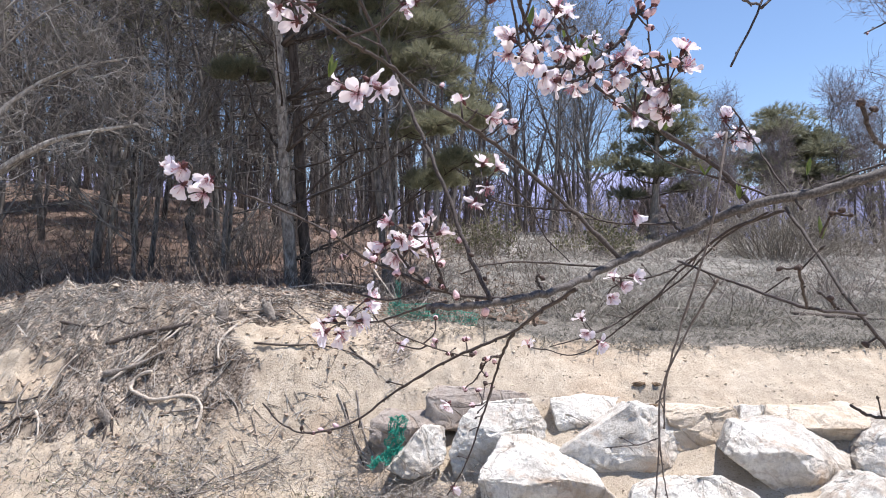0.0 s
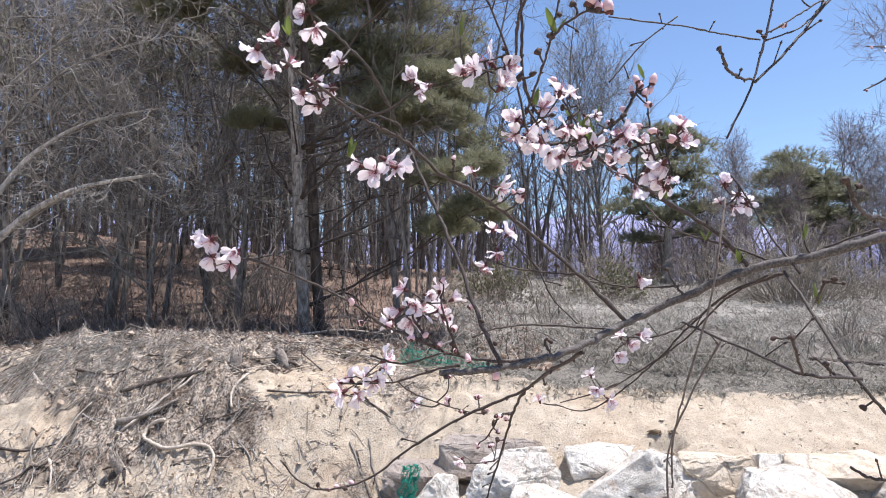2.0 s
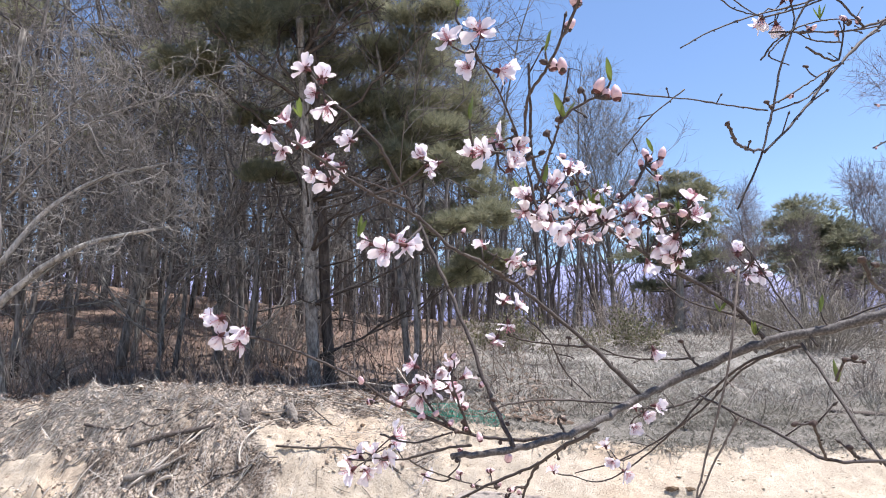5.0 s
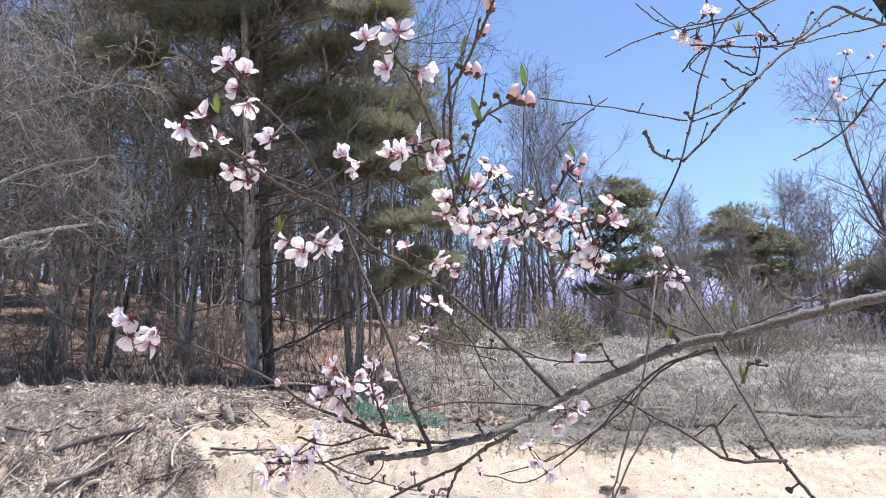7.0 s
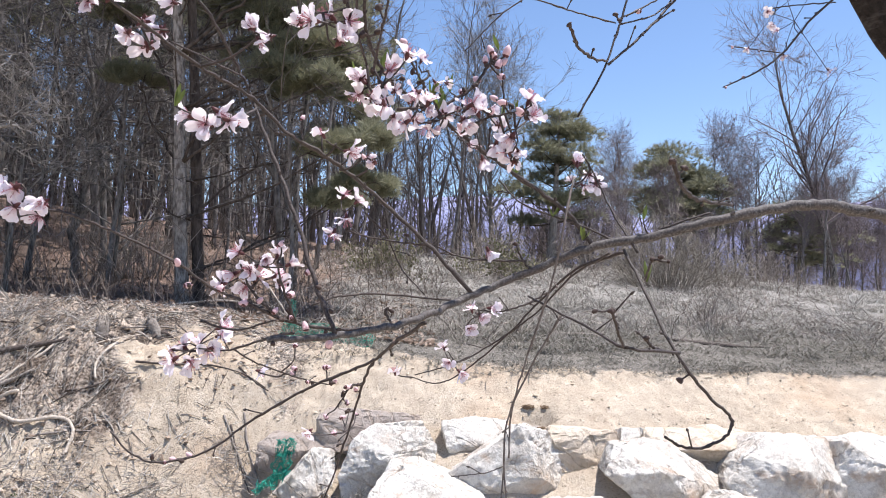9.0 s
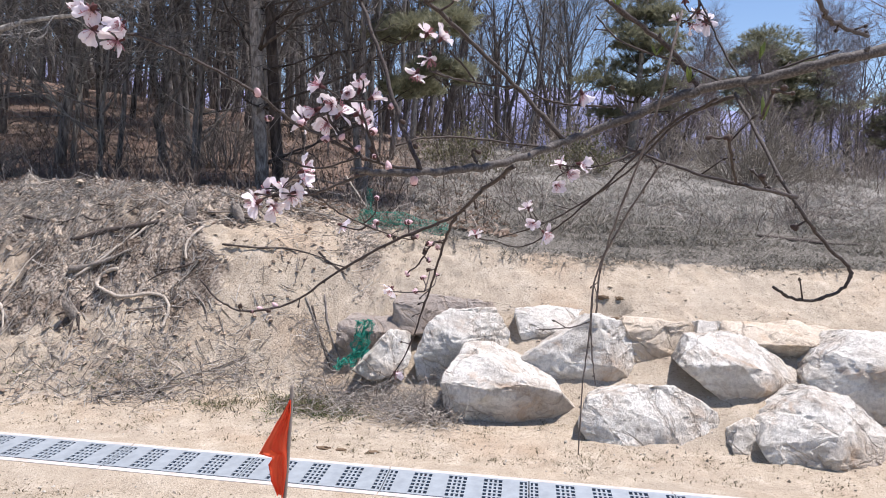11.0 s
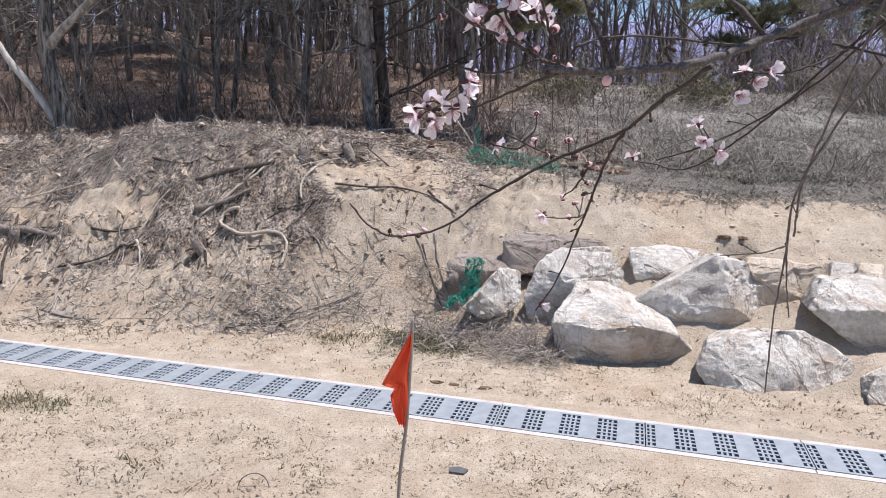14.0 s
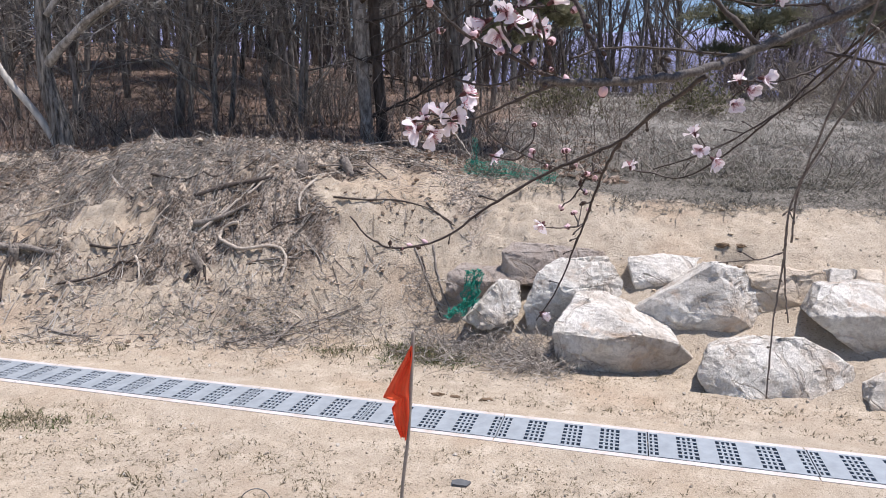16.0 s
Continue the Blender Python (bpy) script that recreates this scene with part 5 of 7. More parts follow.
STICKS = (
    ([(-2.64, 5.446, 0.967), (-2.388, 5.485, 1.05), (-2.067, 5.528, 1.116), (-1.824, 5.66, 1.194)], 0.028, 0.016, DARK_WOOD, "dark fallen branch on the berm"),
    ([(-2.525, 5.234, 0.711), (-2.325, 5.326, 0.871), (-2.155, 5.442, 1.021), (-2.041, 5.566, 1.16)], 0.014, 0.009, PALE_ROOT, "pale stripped branch on the berm"),
    ([(-2.569, 5.28, 0.758), (-2.336, 5.295, 0.829), (-2.149, 5.36, 0.929)], 0.026, 0.018, GREY_WOOD, "thick grey dead branch on the berm"),
    ([(-1.484, 5.464, 0.985), (-1.211, 5.477, 0.966), (-0.993, 5.527, 0.965), (-0.715, 5.5, 0.905), (-0.529, 5.454, 0.802)], 0.011, 0.006, DARK_WOOD, "bent dark stick on the sandy slope"),
    ([(-0.743, 5.533, 0.946), (-0.622, 5.476, 0.842), (-0.506, 5.444, 0.782)], 0.012, 0.007, DARK_WOOD, "short dark stick on the sandy slope"),
    ([(-3.5, 4.864, 0.337), (-3.226, 4.947, 0.394), (-2.961, 5.063, 0.522)], 0.014, 0.009, DARK_WOOD, "brown branch lying on the berm's side"),
    ([(-2.967, 5.076, 0.533), (-2.9, 5.0, 0.47), (-2.869, 4.928, 0.365)], 0.016, 0.006, PALE_ROOT, "short pale splintered branch"),
    ([(-3.471, 4.606, 0.077), (-3.13, 4.56, 0.041), (-2.589, 4.602, 0.064)], 0.010, 0.005, GREY_WOOD, "long thin stick at the berm's foot"),
    ([(-2.03, 4.582, 0.028), (-1.744, 4.708, 0.077), (-1.455, 4.855, 0.132), (-1.15, 4.999, 0.234)], 0.010, 0.006, GREY_WOOD, "long thin grey stick at the berm's foot"),
    ([(-2.461, 5.329, 0.81), (-2.251, 5.364, 0.945), (-2.129, 5.546, 1.12), (-2.032, 5.644, 1.22)], 0.010, 0.006, PALE_ROOT, "long thin bleached branch across the berm"),
    ([(-1.9, 5.291, 0.793), (-1.767, 5.307, 0.81), (-1.621, 5.358, 0.87)], 0.011, 0.007, DARK_WOOD, "short dark branch beside the pale root"),
    ([(-1.631, 5.23, 0.645), (-1.516, 5.145, 0.555), (-1.474, 5.073, 0.46)], 0.009, 0.005, GREY_WOOD, "thin crooked stick on the sandy slope"),
    ([(-1.732, 4.783, 0.15), (-1.678, 4.88, 0.255), (-1.621, 4.977, 0.365)], 0.008, 0.005, PALE_ROOT, "thin pale stick standing out of the brush"),
    ([(-1.95, 4.62, 0.05), (-1.6, 4.68, 0.08), (-1.3, 4.88, 0.16)], 0.009, 0.005, GREY_WOOD, "thin grey stick in dry brush"),
    ([(-4.144, 5.103, 0.564), (-3.974, 5.139, 0.562), (-3.654, 5.037, 0.543)], 0.034, 0.028, GREY_WOOD, "stout broken log on the berm"),
    ([(-4.138, 5.378, 0.782), (-3.874, 5.447, 0.86), (-3.617, 5.492, 0.936)], 0.011, 0.006, PALE_ROOT, "pale thin stick on the berm"),
    ([(-3.103, 5.634, 1.133), (-2.82, 5.573, 1.103), (-2.475, 5.579, 1.135)], 0.015, 0.010, DARK_WOOD, "dark branch half buried in twigs"),
    ([(-3.405, 5.171, 0.595), (-3.195, 5.142, 0.582), (-2.98, 5.188, 0.626)], 0.014, 0.008, DARK_WOOD, "brown branch on the berm"),
    ([(-3.892, 4.749, 0.218), (-3.981, 4.909, 0.378), (-4.026, 5.074, 0.526)], 0.016, 0.010, DARK_WOOD, "dark branch pointing down the berm"),
    ([(-1.72, 4.532, 0.009), (-1.571, 4.82, 0.137), (-1.314, 4.964, 0.215)], 0.009, 0.005, GREY_WOOD, "thin forked stick in dry brush"),
    ([(-0.80, 5.30, 0), (-0.68, 5.16, 0), (-0.54, 4.99, 0)], 0.010, 0.008, GREY_WOOD, "grey stake leaning on the bank"),
    ([(-0.66, 5.34, 0), (-0.60, 5.18, 0), (-0.48, 4.98, 0)], 0.011, 0.008, GREY_WOOD, "grey stake leaning beside the boulders"),
    ([(-0.74, 5.26, 0), (-0.64, 5.1, 0), (-0.55, 4.96, 0)], 0.008, 0.006, DARK_WOOD, "thin dark stake leaning on the bank"),
    ([(3.474, 7.09, 1.092), (4.202, 7.022, 1.048), (5.645, 7.187, 1.057)], 0.03, 0.02, DARK_WOOD, "long dark log lying in dry grass"),
    ([(-1.9, 7.3, 1.32), (-1.3, 7.5, 1.40), (-0.8, 7.4, 1.36)], 0.016, 0.008, PALE_ROOT, "pale fallen branch at the pine's foot"),
    ([(-0.75, 7.2, 1.55), (-0.62, 7.0, 1.40), (-0.5, 6.9, 1.25)], 0.012, 0.008, PALE_ROOT, "pale broken stick at the wood's edge"),
)
for i, (pts, r0, r1, mat, lab) in enumerate(STICKS):
    lie(pts, r0 * 0.8, r1 * 0.7, "dead_branch", lab, "branch", 0.6, 7, mat, 5, 0.35, i + 3, "dead branches", -0.3 if pts[0][2] == 0 else 1.5)

srn = random.Random(404)
for i in range(90):
    x, y = srn.uniform(-5.2, -0.6), srn.uniform(4.75, 6.3)
    if zones(x, y)[0] < 0.3:
        continue
    an, ln = srn.gauss(0.7, 0.6), srn.uniform(0.15, 0.6)
    pts = []
    for k in range(4):
        qx, qy = x + math.cos(an) * ln * (k / 3 - 0.5) + srn.gauss(0, 0.02), y + 0.6 * math.sin(an) * ln * (k / 3 - 0.5) + srn.gauss(0, 0.02)
        pts.append(Vector((qx, qy, height(qx, qy) + srn.uniform(0, 0.02))))
    pts[1].z = pts[0].z + (pts[3].z - pts[0].z) / 3 + 0.012
    pts[2].z = pts[0].z + (pts[3].z - pts[0].z) * 2 / 3 + 0.012
    r = srn.uniform(0.003, 0.009)
    m = srn.choice((DARK_WOOD, GREY_WOOD, GREY_WOOD, PALE_ROOT))
    lab = {DARK_WOOD: "thin dark dead stick on the berm", GREY_WOOD: "thin grey dead stick on the berm", PALE_ROOT: "thin bleached stick on the berm"}[m]
    lie(pts, r, r * 0.6, "dead_branch", lab, "branch", 0.8, 5, m, 3, 0.2, i + 50, "dead branches")


def stump(x, y, r, h, lean, label, seed):
    """A torn-off stump: ragged top, roots spread at the foot."""
    rn = random.Random(seed)
    s = thing("stump", label, "stump", at=ground_at(x, y, 0.05))
    a = Acc()
    p = Vector((0, 0, 0))
    top = p + Vector((lean[0], lean[1], h + 0.05))
    q = [p, p.lerp(top, 0.35), p.lerp(top, 0.7), top]
    a.tube(q, [r * 1.5, r * 1.05, r * 0.95, r * 0.75], 10)
    for k in range(6):
        an = k * 1.05 + rn.uniform(-0.3, 0.3)
        e = top + Vector((math.cos(an) * r * 0.55, math.sin(an) * r * 0.55, rn.uniform(0.01, 0.06)))
        b = p.lerp(top, 0.8) + Vector((math.cos(an) * r * 0.6, math.sin(an) * r * 0.6, 0))
        sp = Acc()
        sp.tube([b, b.lerp(e, 0.6), e], [r * 0.3, r * 0.22, r * 0.05], 5)
        bit("splinter", sp, GREY_WOOD, s)
    for k in range(7):
        an = rn.uniform(0, 6.28)
        b = p + Vector((0, 0, 0.06))
        e = b + Vector((math.cos(an), math.sin(an), 0)) * r * rn.uniform(2.2, 4.2)
        e.z = height(x + e.x, y + e.y) - s.location.z - 0.005
        m = b.lerp(e, 0.5) + Vector((0, 0, 0.02))
        rt = Acc()
        rt.tube(curve_through([b, m, e], 4), taper(r * 0.5, r * 0.12, 8), 6)
        bit("root", rt, DARK_WOOD, s)
    bit("trunk", a, GREY_WOOD, s, "ragged broken trunk")


stump(-1.80, 5.62, 0.05, 0.13, (0.02, 0), "ragged torn stump on the berm's crest", 1)
stump(-1.44, 5.85, 0.045, 0.12, (-0.05, -0.03), "bent weathered stump on the berm", 2)
stump(-2.40, 5.05, 0.04, 0.10, (-0.05, -0.06), "uprooted dark stump on the berm's side", 3)
stump(-4.05, 5.12, 0.045, 0.08, (0.04, -0.03), "low broken stump on the berm", 4)


def netting(corners, nu, nv, sag, label, seed, wire=0.0016, crumple=0.02):
    """A piece of netting: crossing strands over a crumpled sheet."""
    rn = random.Random(seed)
    a = Acc()
    c = [Vector(p) for p in corners]

    def at(u, v):
        p = c[0].lerp(c[1], u).lerp(c[3].lerp(c[2], u), v)
        w = Vector((noise.noise(Vector((u * 5, v * 5, seed))), noise.noise(Vector((u * 5, v * 5, seed + 7))), noise.noise(Vector((u * 5, v * 5, seed + 13)))))
        p = p + w * crumple - Vector((0, 0, sag * 4 * u * (1 - u)))
        p.z = max(p.z, height(p.x, p.y) + 0.006)
        return p

    for i in range(nu + 1):
        a.tube([at(i / nu, k / 10) for k in range(11)], wire, 3, False)
    for j in range(nv + 1):
        a.tube([at(k / 12, j / nv) for k in range(13)], wire, 3, False)
    tagged(bit("netting", a, NET), label, "netting")


netting([(-0.36, 4.76, 0.57), (-0.24, 4.74, 0.58), (-0.27, 4.70, 0.36), (-0.36, 4.70, 0.34)], 20, 28, 0.0, "crumpled green netting draped over a boulder", 3, 0.0024, 0.055)
netting([(-0.47, 4.72, 0.30), (-0.29, 4.70, 0.38), (-0.31, 4.66, 0.33), (-0.47, 4.64, 0.26)], 18, 12, 0.0, "scrap of green netting caught in dry brush", 5, 0.0022, 0.05)
netting([(-0.55, 6.35, 1.16), (0.25, 5.95, 1.02), (0.30, 6.15, 1.16), (-0.50, 6.6, 1.26)], 34, 12, 0.0, "green netting lying along the slope's edge", 8, 0.0020, 0.06)
netting([(-0.47, 6.42, 1.14), (-0.40, 6.40, 1.14), (-0.41, 6.42, 1.44), (-0.46, 6.44, 1.46)], 6, 22, 0.0, "thin upright strip of green netting", 9, 0.0012, 0.02)

# piece of slate in the yard, and the washed-out hole in the sand slope
a = Acc()
c = ground_at(-0.198, 2.90) + Vector((0, 0, 0.006))
low = [c + Vector(v) for v in ((-0.035, -0.02, -0.01), (0.03, -0.028, -0.01), (0.045, 0.012, -0.01), (0.0, 0.03, -0.01), (-0.04, 0.014, -0.01))]
a.v.extend(low + [p + Vector((0, 0, 0.014)) for p in low])
a.f.append((5, 6, 7, 8, 9))
for k in range(5):
    a.f.append((k, (k + 1) % 5, 5 + (k + 1) % 5, 5 + k))
tagged(bit("slate", a, SLATE, smooth=False), "small flat piece of grey slate on the sand", "stone")

# a bent wire standing in a loop out of the sand
a = Acc()
c = ground_at(-1.02, 2.635)
loop = [c + Vector((0.066 * math.cos(radians(v)), 0.012 * math.sin(radians(2 * v)), -0.02 + 0.082 * math.sin(radians(v)))) for v in range(-5, 186, 10)]
a.tube(loop, 0.0022, 6)
tagged(bit("wire_loop", a, SLATE), "thin dark bent wire looping out of the sand", "wire")

CLOD = plain_mat("dark_brown_earth", (0.21, 0.15, 0.10), 0.95, 0.1, 0.3, 20)
for i, (x, y, w) in enumerate(((1.385, 5.05, 0.06), (1.61, 5.06, 0.07), (1.50, 5.01, 0.06), (1.44, 5.18, 0.08), (1.56, 5.19, 0.07), (-0.43, 3.90, 0.07), (-0.15, 3.87, 0.06), (-0.33, 3.89, 0.05))):
    bm = bmesh.new()
    bmesh.ops.create_icosphere(bm, subdivisions=3, radius=1)
    for v in bm.verts:
        v.co *= 1 + 0.45 * noise.noise(v.co * 2.2 + Vector((i * 5, 0, 0))) + 0.2 * noise.noise(v.co * 6)
        v.co = Vector((v.co.x * w * 0.6, v.co.y * w * 0.35, v.co.z * w * 0.22))
    me = bpy.data.meshes.new("clod")
    bm.to_mesh(me)
    bm.free()
    me.materials.append(CLOD)
    ob = new("clod", me)
    ob.location = ground_at(x, y)
    tagged(ob, "crumbling clod of brown earth on the sand", "clod", "clods")

# ---- flowering peach tree, close to the camera ----
peach = thing("peach_tree", "flowering peach tree with grey branches and pale pink blossom", "tree")
pm = Mat("peach_bark", 0.65, 0.2)
pn = pm.noise(420, 5, 0.65, (1, 1, 1))
pb = pm.noise(60, 4, 0.6)
pc = pm.ramp(pn, [(0.3, (0.03, 0.026, 0.024)), (0.5, (0.085, 0.076, 0.071)), (0.74, (0.22, 0.204, 0.195))])
pm.color(pm.mix(pm.ramp(pb, [(0.4, (0, 0, 0)), (0.7, (0.5, 0.5, 0.5))]), pc, (0.09, 0.072, 0.064))).bump(pn, 0.35, 0.0012)
PEACH_BARK = pm.m
pm = Mat("peach_twig_bark", 0.65, 0.25)
pn = pm.noise(500, 4, 0.6)
pc = pm.ramp(pn, [(0.35, (0.024, 0.018, 0.017)), (0.72, (0.105, 0.084, 0.077))])
pm.color(pm.mix(pm.math("MULTIPLY", pm.each(), 0.2), pc, (0.09, 0.074, 0.058))).bump(pn, 0.5, 0.001)
TWIG_BARK = pm.m
HANGING_BARK = bark_mat("dry_hanging_twig", (0.09, 0.07, 0.06), (0.24, 0.205, 0.18), 200, (1, 1, 1), 0.4, 0.001)
tm = Mat("peach_trunk_bark", 0.85, 0.2)
tn = tm.noise(70, 6, 0.7, (1, 1, 0.4))
tb = tm.noise(28, 4, 0.6, (0.4, 0.4, 1.6))
tm.color(tm.mix(tm.ramp(tb, [(0.52, (0, 0, 0)), (0.66, (0.6, 0.6, 0.6))]), tm.ramp(tn, [(0.3, (0.010, 0.008, 0.007)), (0.7, (0.042, 0.034, 0.029))]), (0.10, 0.088, 0.08))).bump(tn, 1.0, 0.012)

pt = Mat("peach_petal", 0.55, 0.25)
uv = pt.t.nodes.new("ShaderNodeAttribute")
uv.attribute_name = "along"
veins = pt.noise(900, 3, 0.6, (1, 1, 0.2))
pcol = pt.ramp(uv.outputs["Fac"], [(0.0, (0.45, 0.17, 0.22)), (0.14, (0.68, 0.49, 0.56)), (0.42, (0.79, 0.72, 0.78)), (1.0, (0.84, 0.80, 0.84))])
pcol = pt.mix(pt.math("MULTIPLY", veins, 0.18), pcol, (0.82, 0.66, 0.72))
pt.color(pt.mix(pt.math("MULTIPLY", pt.each(), 0.3), pcol, (0.87, 0.79, 0.83)))
pt.thin(0.3, (0.90, 0.85, 0.89, 1))
PETAL = pt.m
CALYX = plain_mat("dark_red_calyx", (0.115, 0.042, 0.042), 0.6, 0.3, 0.2, 300)
STAMEN = plain_mat("pink_stamens", (0.50, 0.22, 0.26), 0.6, 0.3, 0.1, 300)
BUD_PINK = plain_mat("pink_bud", (0.66, 0.45, 0.48), 0.55, 0.3, 0.12, 200)
BUD_BROWN = plain_mat("brown_bud_scale", (0.075, 0.05, 0.042), 0.7, 0.3, 0.25, 300)
lm = Mat("young_leaf", 0.45, 0.4)
ln_ = lm.noise(200, 3)
lm.color(lm.mix(lm.math("MULTIPLY", ln_, 0.6), (0.09, 0.13, 0.03), (0.19, 0.19, 0.06)))
lm.thin(0.35, (0.22, 0.30, 0.06, 1))
YOUNG_LEAF = lm.m

prnd = random.Random(31)
BLOSSOM_AT, BUD_AT, WOOD = [], [], []


def knobby(pts, r0, r1, sides, n, rough):
    """A rod with swellings at its nodes."""
    q = curve_through(pts, n)
    rr = taper(r0, r1, len(q) - 1)
    for i in range(len(q)):
        if prnd.random() < 0.22:
            rr[i] *= 1 + rough * prnd.random()
        if 0 < i < len(q) - 1:
            q[i] = q[i] + Vector((prnd.gauss(0, 1), prnd.gauss(0, 1), prnd.gauss(0, 1))) * min(rr[i] * 0.3, 0.0008)
    for i in range(len(q) - 1):
        WOOD.extend((q[i], q[i].lerp(q[i + 1], 0.5)))
    a = Acc()
    a.tube(q, rr, sides)
    return a, q, rr


def limb(pts, r0, r1):
    a, q, rr = knobby(pts, r0, r1, 12, 9, 0.16)
    for i in range(4, len(q) - 6, 5):
        if prnd.random() < 0.6:
            d = branch_off((q[i + 1] - q[i]).normalized(), 1.2, prnd)
            a.tube([q[i], q[i] + d * rr[i] * 1.5, q[i] + d * rr[i] * 1.9], [rr[i] * 0.5, rr[i] * 0.38, rr[i] * 0.12], 6)
    return bit("branch", a, PEACH_BARK, peach, "smooth silvery grey branch")


def twig(pts, r0, r1, name="twig", mat=None):
    r0, r1 = r0 * (1.05 if r0 < 0.0015 else 0.72 if r0 > 0.0029 else 0.8), r1
    if max(p[1] for p in pts[1:]) < 0.62:
        r0, r1 = r0 * 0.75, r1 * 0.75
    a, q, rr = knobby(pts, r0, r1, 7, 7, 0.4)
    step = 0
    for i in range(1, len(q) - 1):
        step += (q[i] - q[i - 1]).length
        if step > 0.018 + 0.02 * prnd.random():
            step = 0
            d = branch_off((q[i + 1] - q[i]).normalized(), radians(prnd.uniform(30, 60)), prnd)
            k = max(rr[i] * 0.75, 0.0009)
            b = q[i] + d * rr[i] * 0.6
            if prnd.random() < 0.2:
                ln = prnd.uniform(0.006, 0.02)
                e = b + d * ln + Vector((0, 0, ln * 0.3))
                a.tube([q[i], b.lerp(e, 0.5), e], [k * 0.8, k * 0.7, k * 0.7], 5)
                a.tube([e, e + d * 0.002, e + d * 0.005], [k * 0.7, k * 1.5, k * 0.3], 5)
            else:
                a.tube([b, b + d * k * 1.8, b + d * k * 3.4], [k * 0.8, k, k * 0.15], 5)
    bit(name, a, mat or TWIG_BARK, peach)
    return q


limb([(0.072, 0.630, 1.550), (0.122, 0.664, 1.551), (0.196, 0.730, 1.563), (0.265, 0.790, 1.588), (0.333, 0.810, 1.616), (0.395, 0.790, 1.644), (0.466, 0.775, 1.660), (0.534, 0.760, 1.678), (0.629, 0.760, 1.699), (0.692, 0.770, 1.698), (0.771, 0.790, 1.682), (0.920, 0.950, 1.600), (1.300, 1.350, 1.560), (1.800, 1.720, 1.420)], 0.0026, 0.0078)
trunk_line = [(1.333, 1.700, 2.621), (1.418, 1.700, 2.482), (1.525, 1.710, 2.333), (1.653, 1.720, 2.144)]
twig([(0.125, 0.664, 1.553), (0.106, 0.680, 1.597), (0.083, 0.700, 1.660), (0.060, 0.720, 1.715), (0.037, 0.738, 1.770), (0.023, 0.735, 1.800), (0.001, 0.690, 1.839), (-0.025, 0.675, 1.865), (-0.047, 0.670, 1.884), (-0.065, 0.672, 1.908)], 0.0026, 0.0011)
twig([(0.266, 0.790, 1.591), (0.216, 0.800, 1.645), (0.149, 0.790, 1.701), (0.109, 0.770, 1.727), (0.067, 0.755, 1.749), (0.035, 0.736, 1.777), (0.001, 0.690, 1.787), (-0.023, 0.645, 1.796), (-0.055, 0.605, 1.814), (-0.070, 0.600, 1.824)], 0.0032, 0.0012)
twig([(0.025, 0.735, 1.797), (-0.000, 0.700, 1.801), (-0.022, 0.650, 1.799)], 0.0010, 0.0007)
twig([(0.172, 0.710, 1.557), (0.124, 0.715, 1.554), (0.081, 0.715, 1.561), (0.045, 0.700, 1.577), (0.014, 0.690, 1.591), (-0.015, 0.670, 1.613), (-0.065, 0.660, 1.637), (-0.104, 0.651, 1.652)], 0.0022, 0.0010)
twig([(0.066, 0.705, 1.569), (0.047, 0.700, 1.589), (0.037, 0.695, 1.613)], 0.0014, 0.0009)
twig([(0.087, 0.715, 1.560), (0.074, 0.700, 1.596), (0.069, 0.700, 1.617)], 0.0013, 0.0008)
twig([(0.258, 0.790, 1.583), (0.229, 0.785, 1.584), (0.168, 0.770, 1.588), (0.126, 0.750, 1.585), (0.100, 0.740, 1.576)], 0.0015, 0.0009)
twig([(0.087, 0.690, 1.552), (0.062, 0.730, 1.544), (0.020, 0.780, 1.528), (-0.011, 0.800, 1.524), (-0.044, 0.800, 1.524)], 0.0017, 0.0008)
twig([(0.020, 0.780, 1.528), (0.033, 0.860, 1.505), (0.082, 0.920, 1.479), (0.114, 0.930, 1.472)], 0.0010, 0.0007)
twig([(0.400, 0.790, 1.647), (0.374, 0.790, 1.681), (0.332, 0.785, 1.709), (0.276, 0.770, 1.739), (0.226, 0.750, 1.769), (0.173, 0.690, 1.785), (0.154, 0.650, 1.794), (0.143, 0.600, 1.803), (0.141, 0.570, 1.835), (0.140, 0.560, 1.864)], 0.0036, 0.0011)
twig([(0.151, 0.640, 1.783), (0.155, 0.580, 1.791), (0.159, 0.540, 1.802), (0.162, 0.520, 1.819), (0.165, 0.510, 1.837)], 0.0019, 0.0008)
twig([(0.159, 0.535, 1.804), (0.167, 0.510, 1.806), (0.181, 0.492, 1.808)], 0.0014, 0.0010)
twig([(0.136, 0.570, 1.807), (0.135, 0.520, 1.819), (0.143, 0.490, 1.823), (0.152, 0.460, 1.832), (0.160, 0.440, 1.845), (0.166, 0.420, 1.858)], 0.0019, 0.0012)
twig([(0.145, 0.630, 1.783), (0.131, 0.575, 1.806), (0.116, 0.545, 1.833), (0.100, 0.527, 1.854), (0.085, 0.520, 1.880)], 0.0017, 0.0008)
twig([(0.129, 0.575, 1.809), (0.113, 0.570, 1.802), (0.093, 0.565, 1.798)], 0.0011, 0.0007)
twig([(0.175, 0.690, 1.762), (0.201, 0.700, 1.768), (0.227, 0.705, 1.776), (0.252, 0.710, 1.797), (0.268, 0.715, 1.823)], 0.0022, 0.0014)
twig([(0.281, 0.780, 1.742), (0.289, 0.770, 1.762), (0.291, 0.760, 1.791), (0.285, 0.750, 1.833)], 0.0014, 0.0008)
twig([(0.242, 0.730, 1.752), (0.261, 0.710, 1.763), (0.291, 0.690, 1.767), (0.303, 0.685, 1.772)], 0.0012, 0.0007)
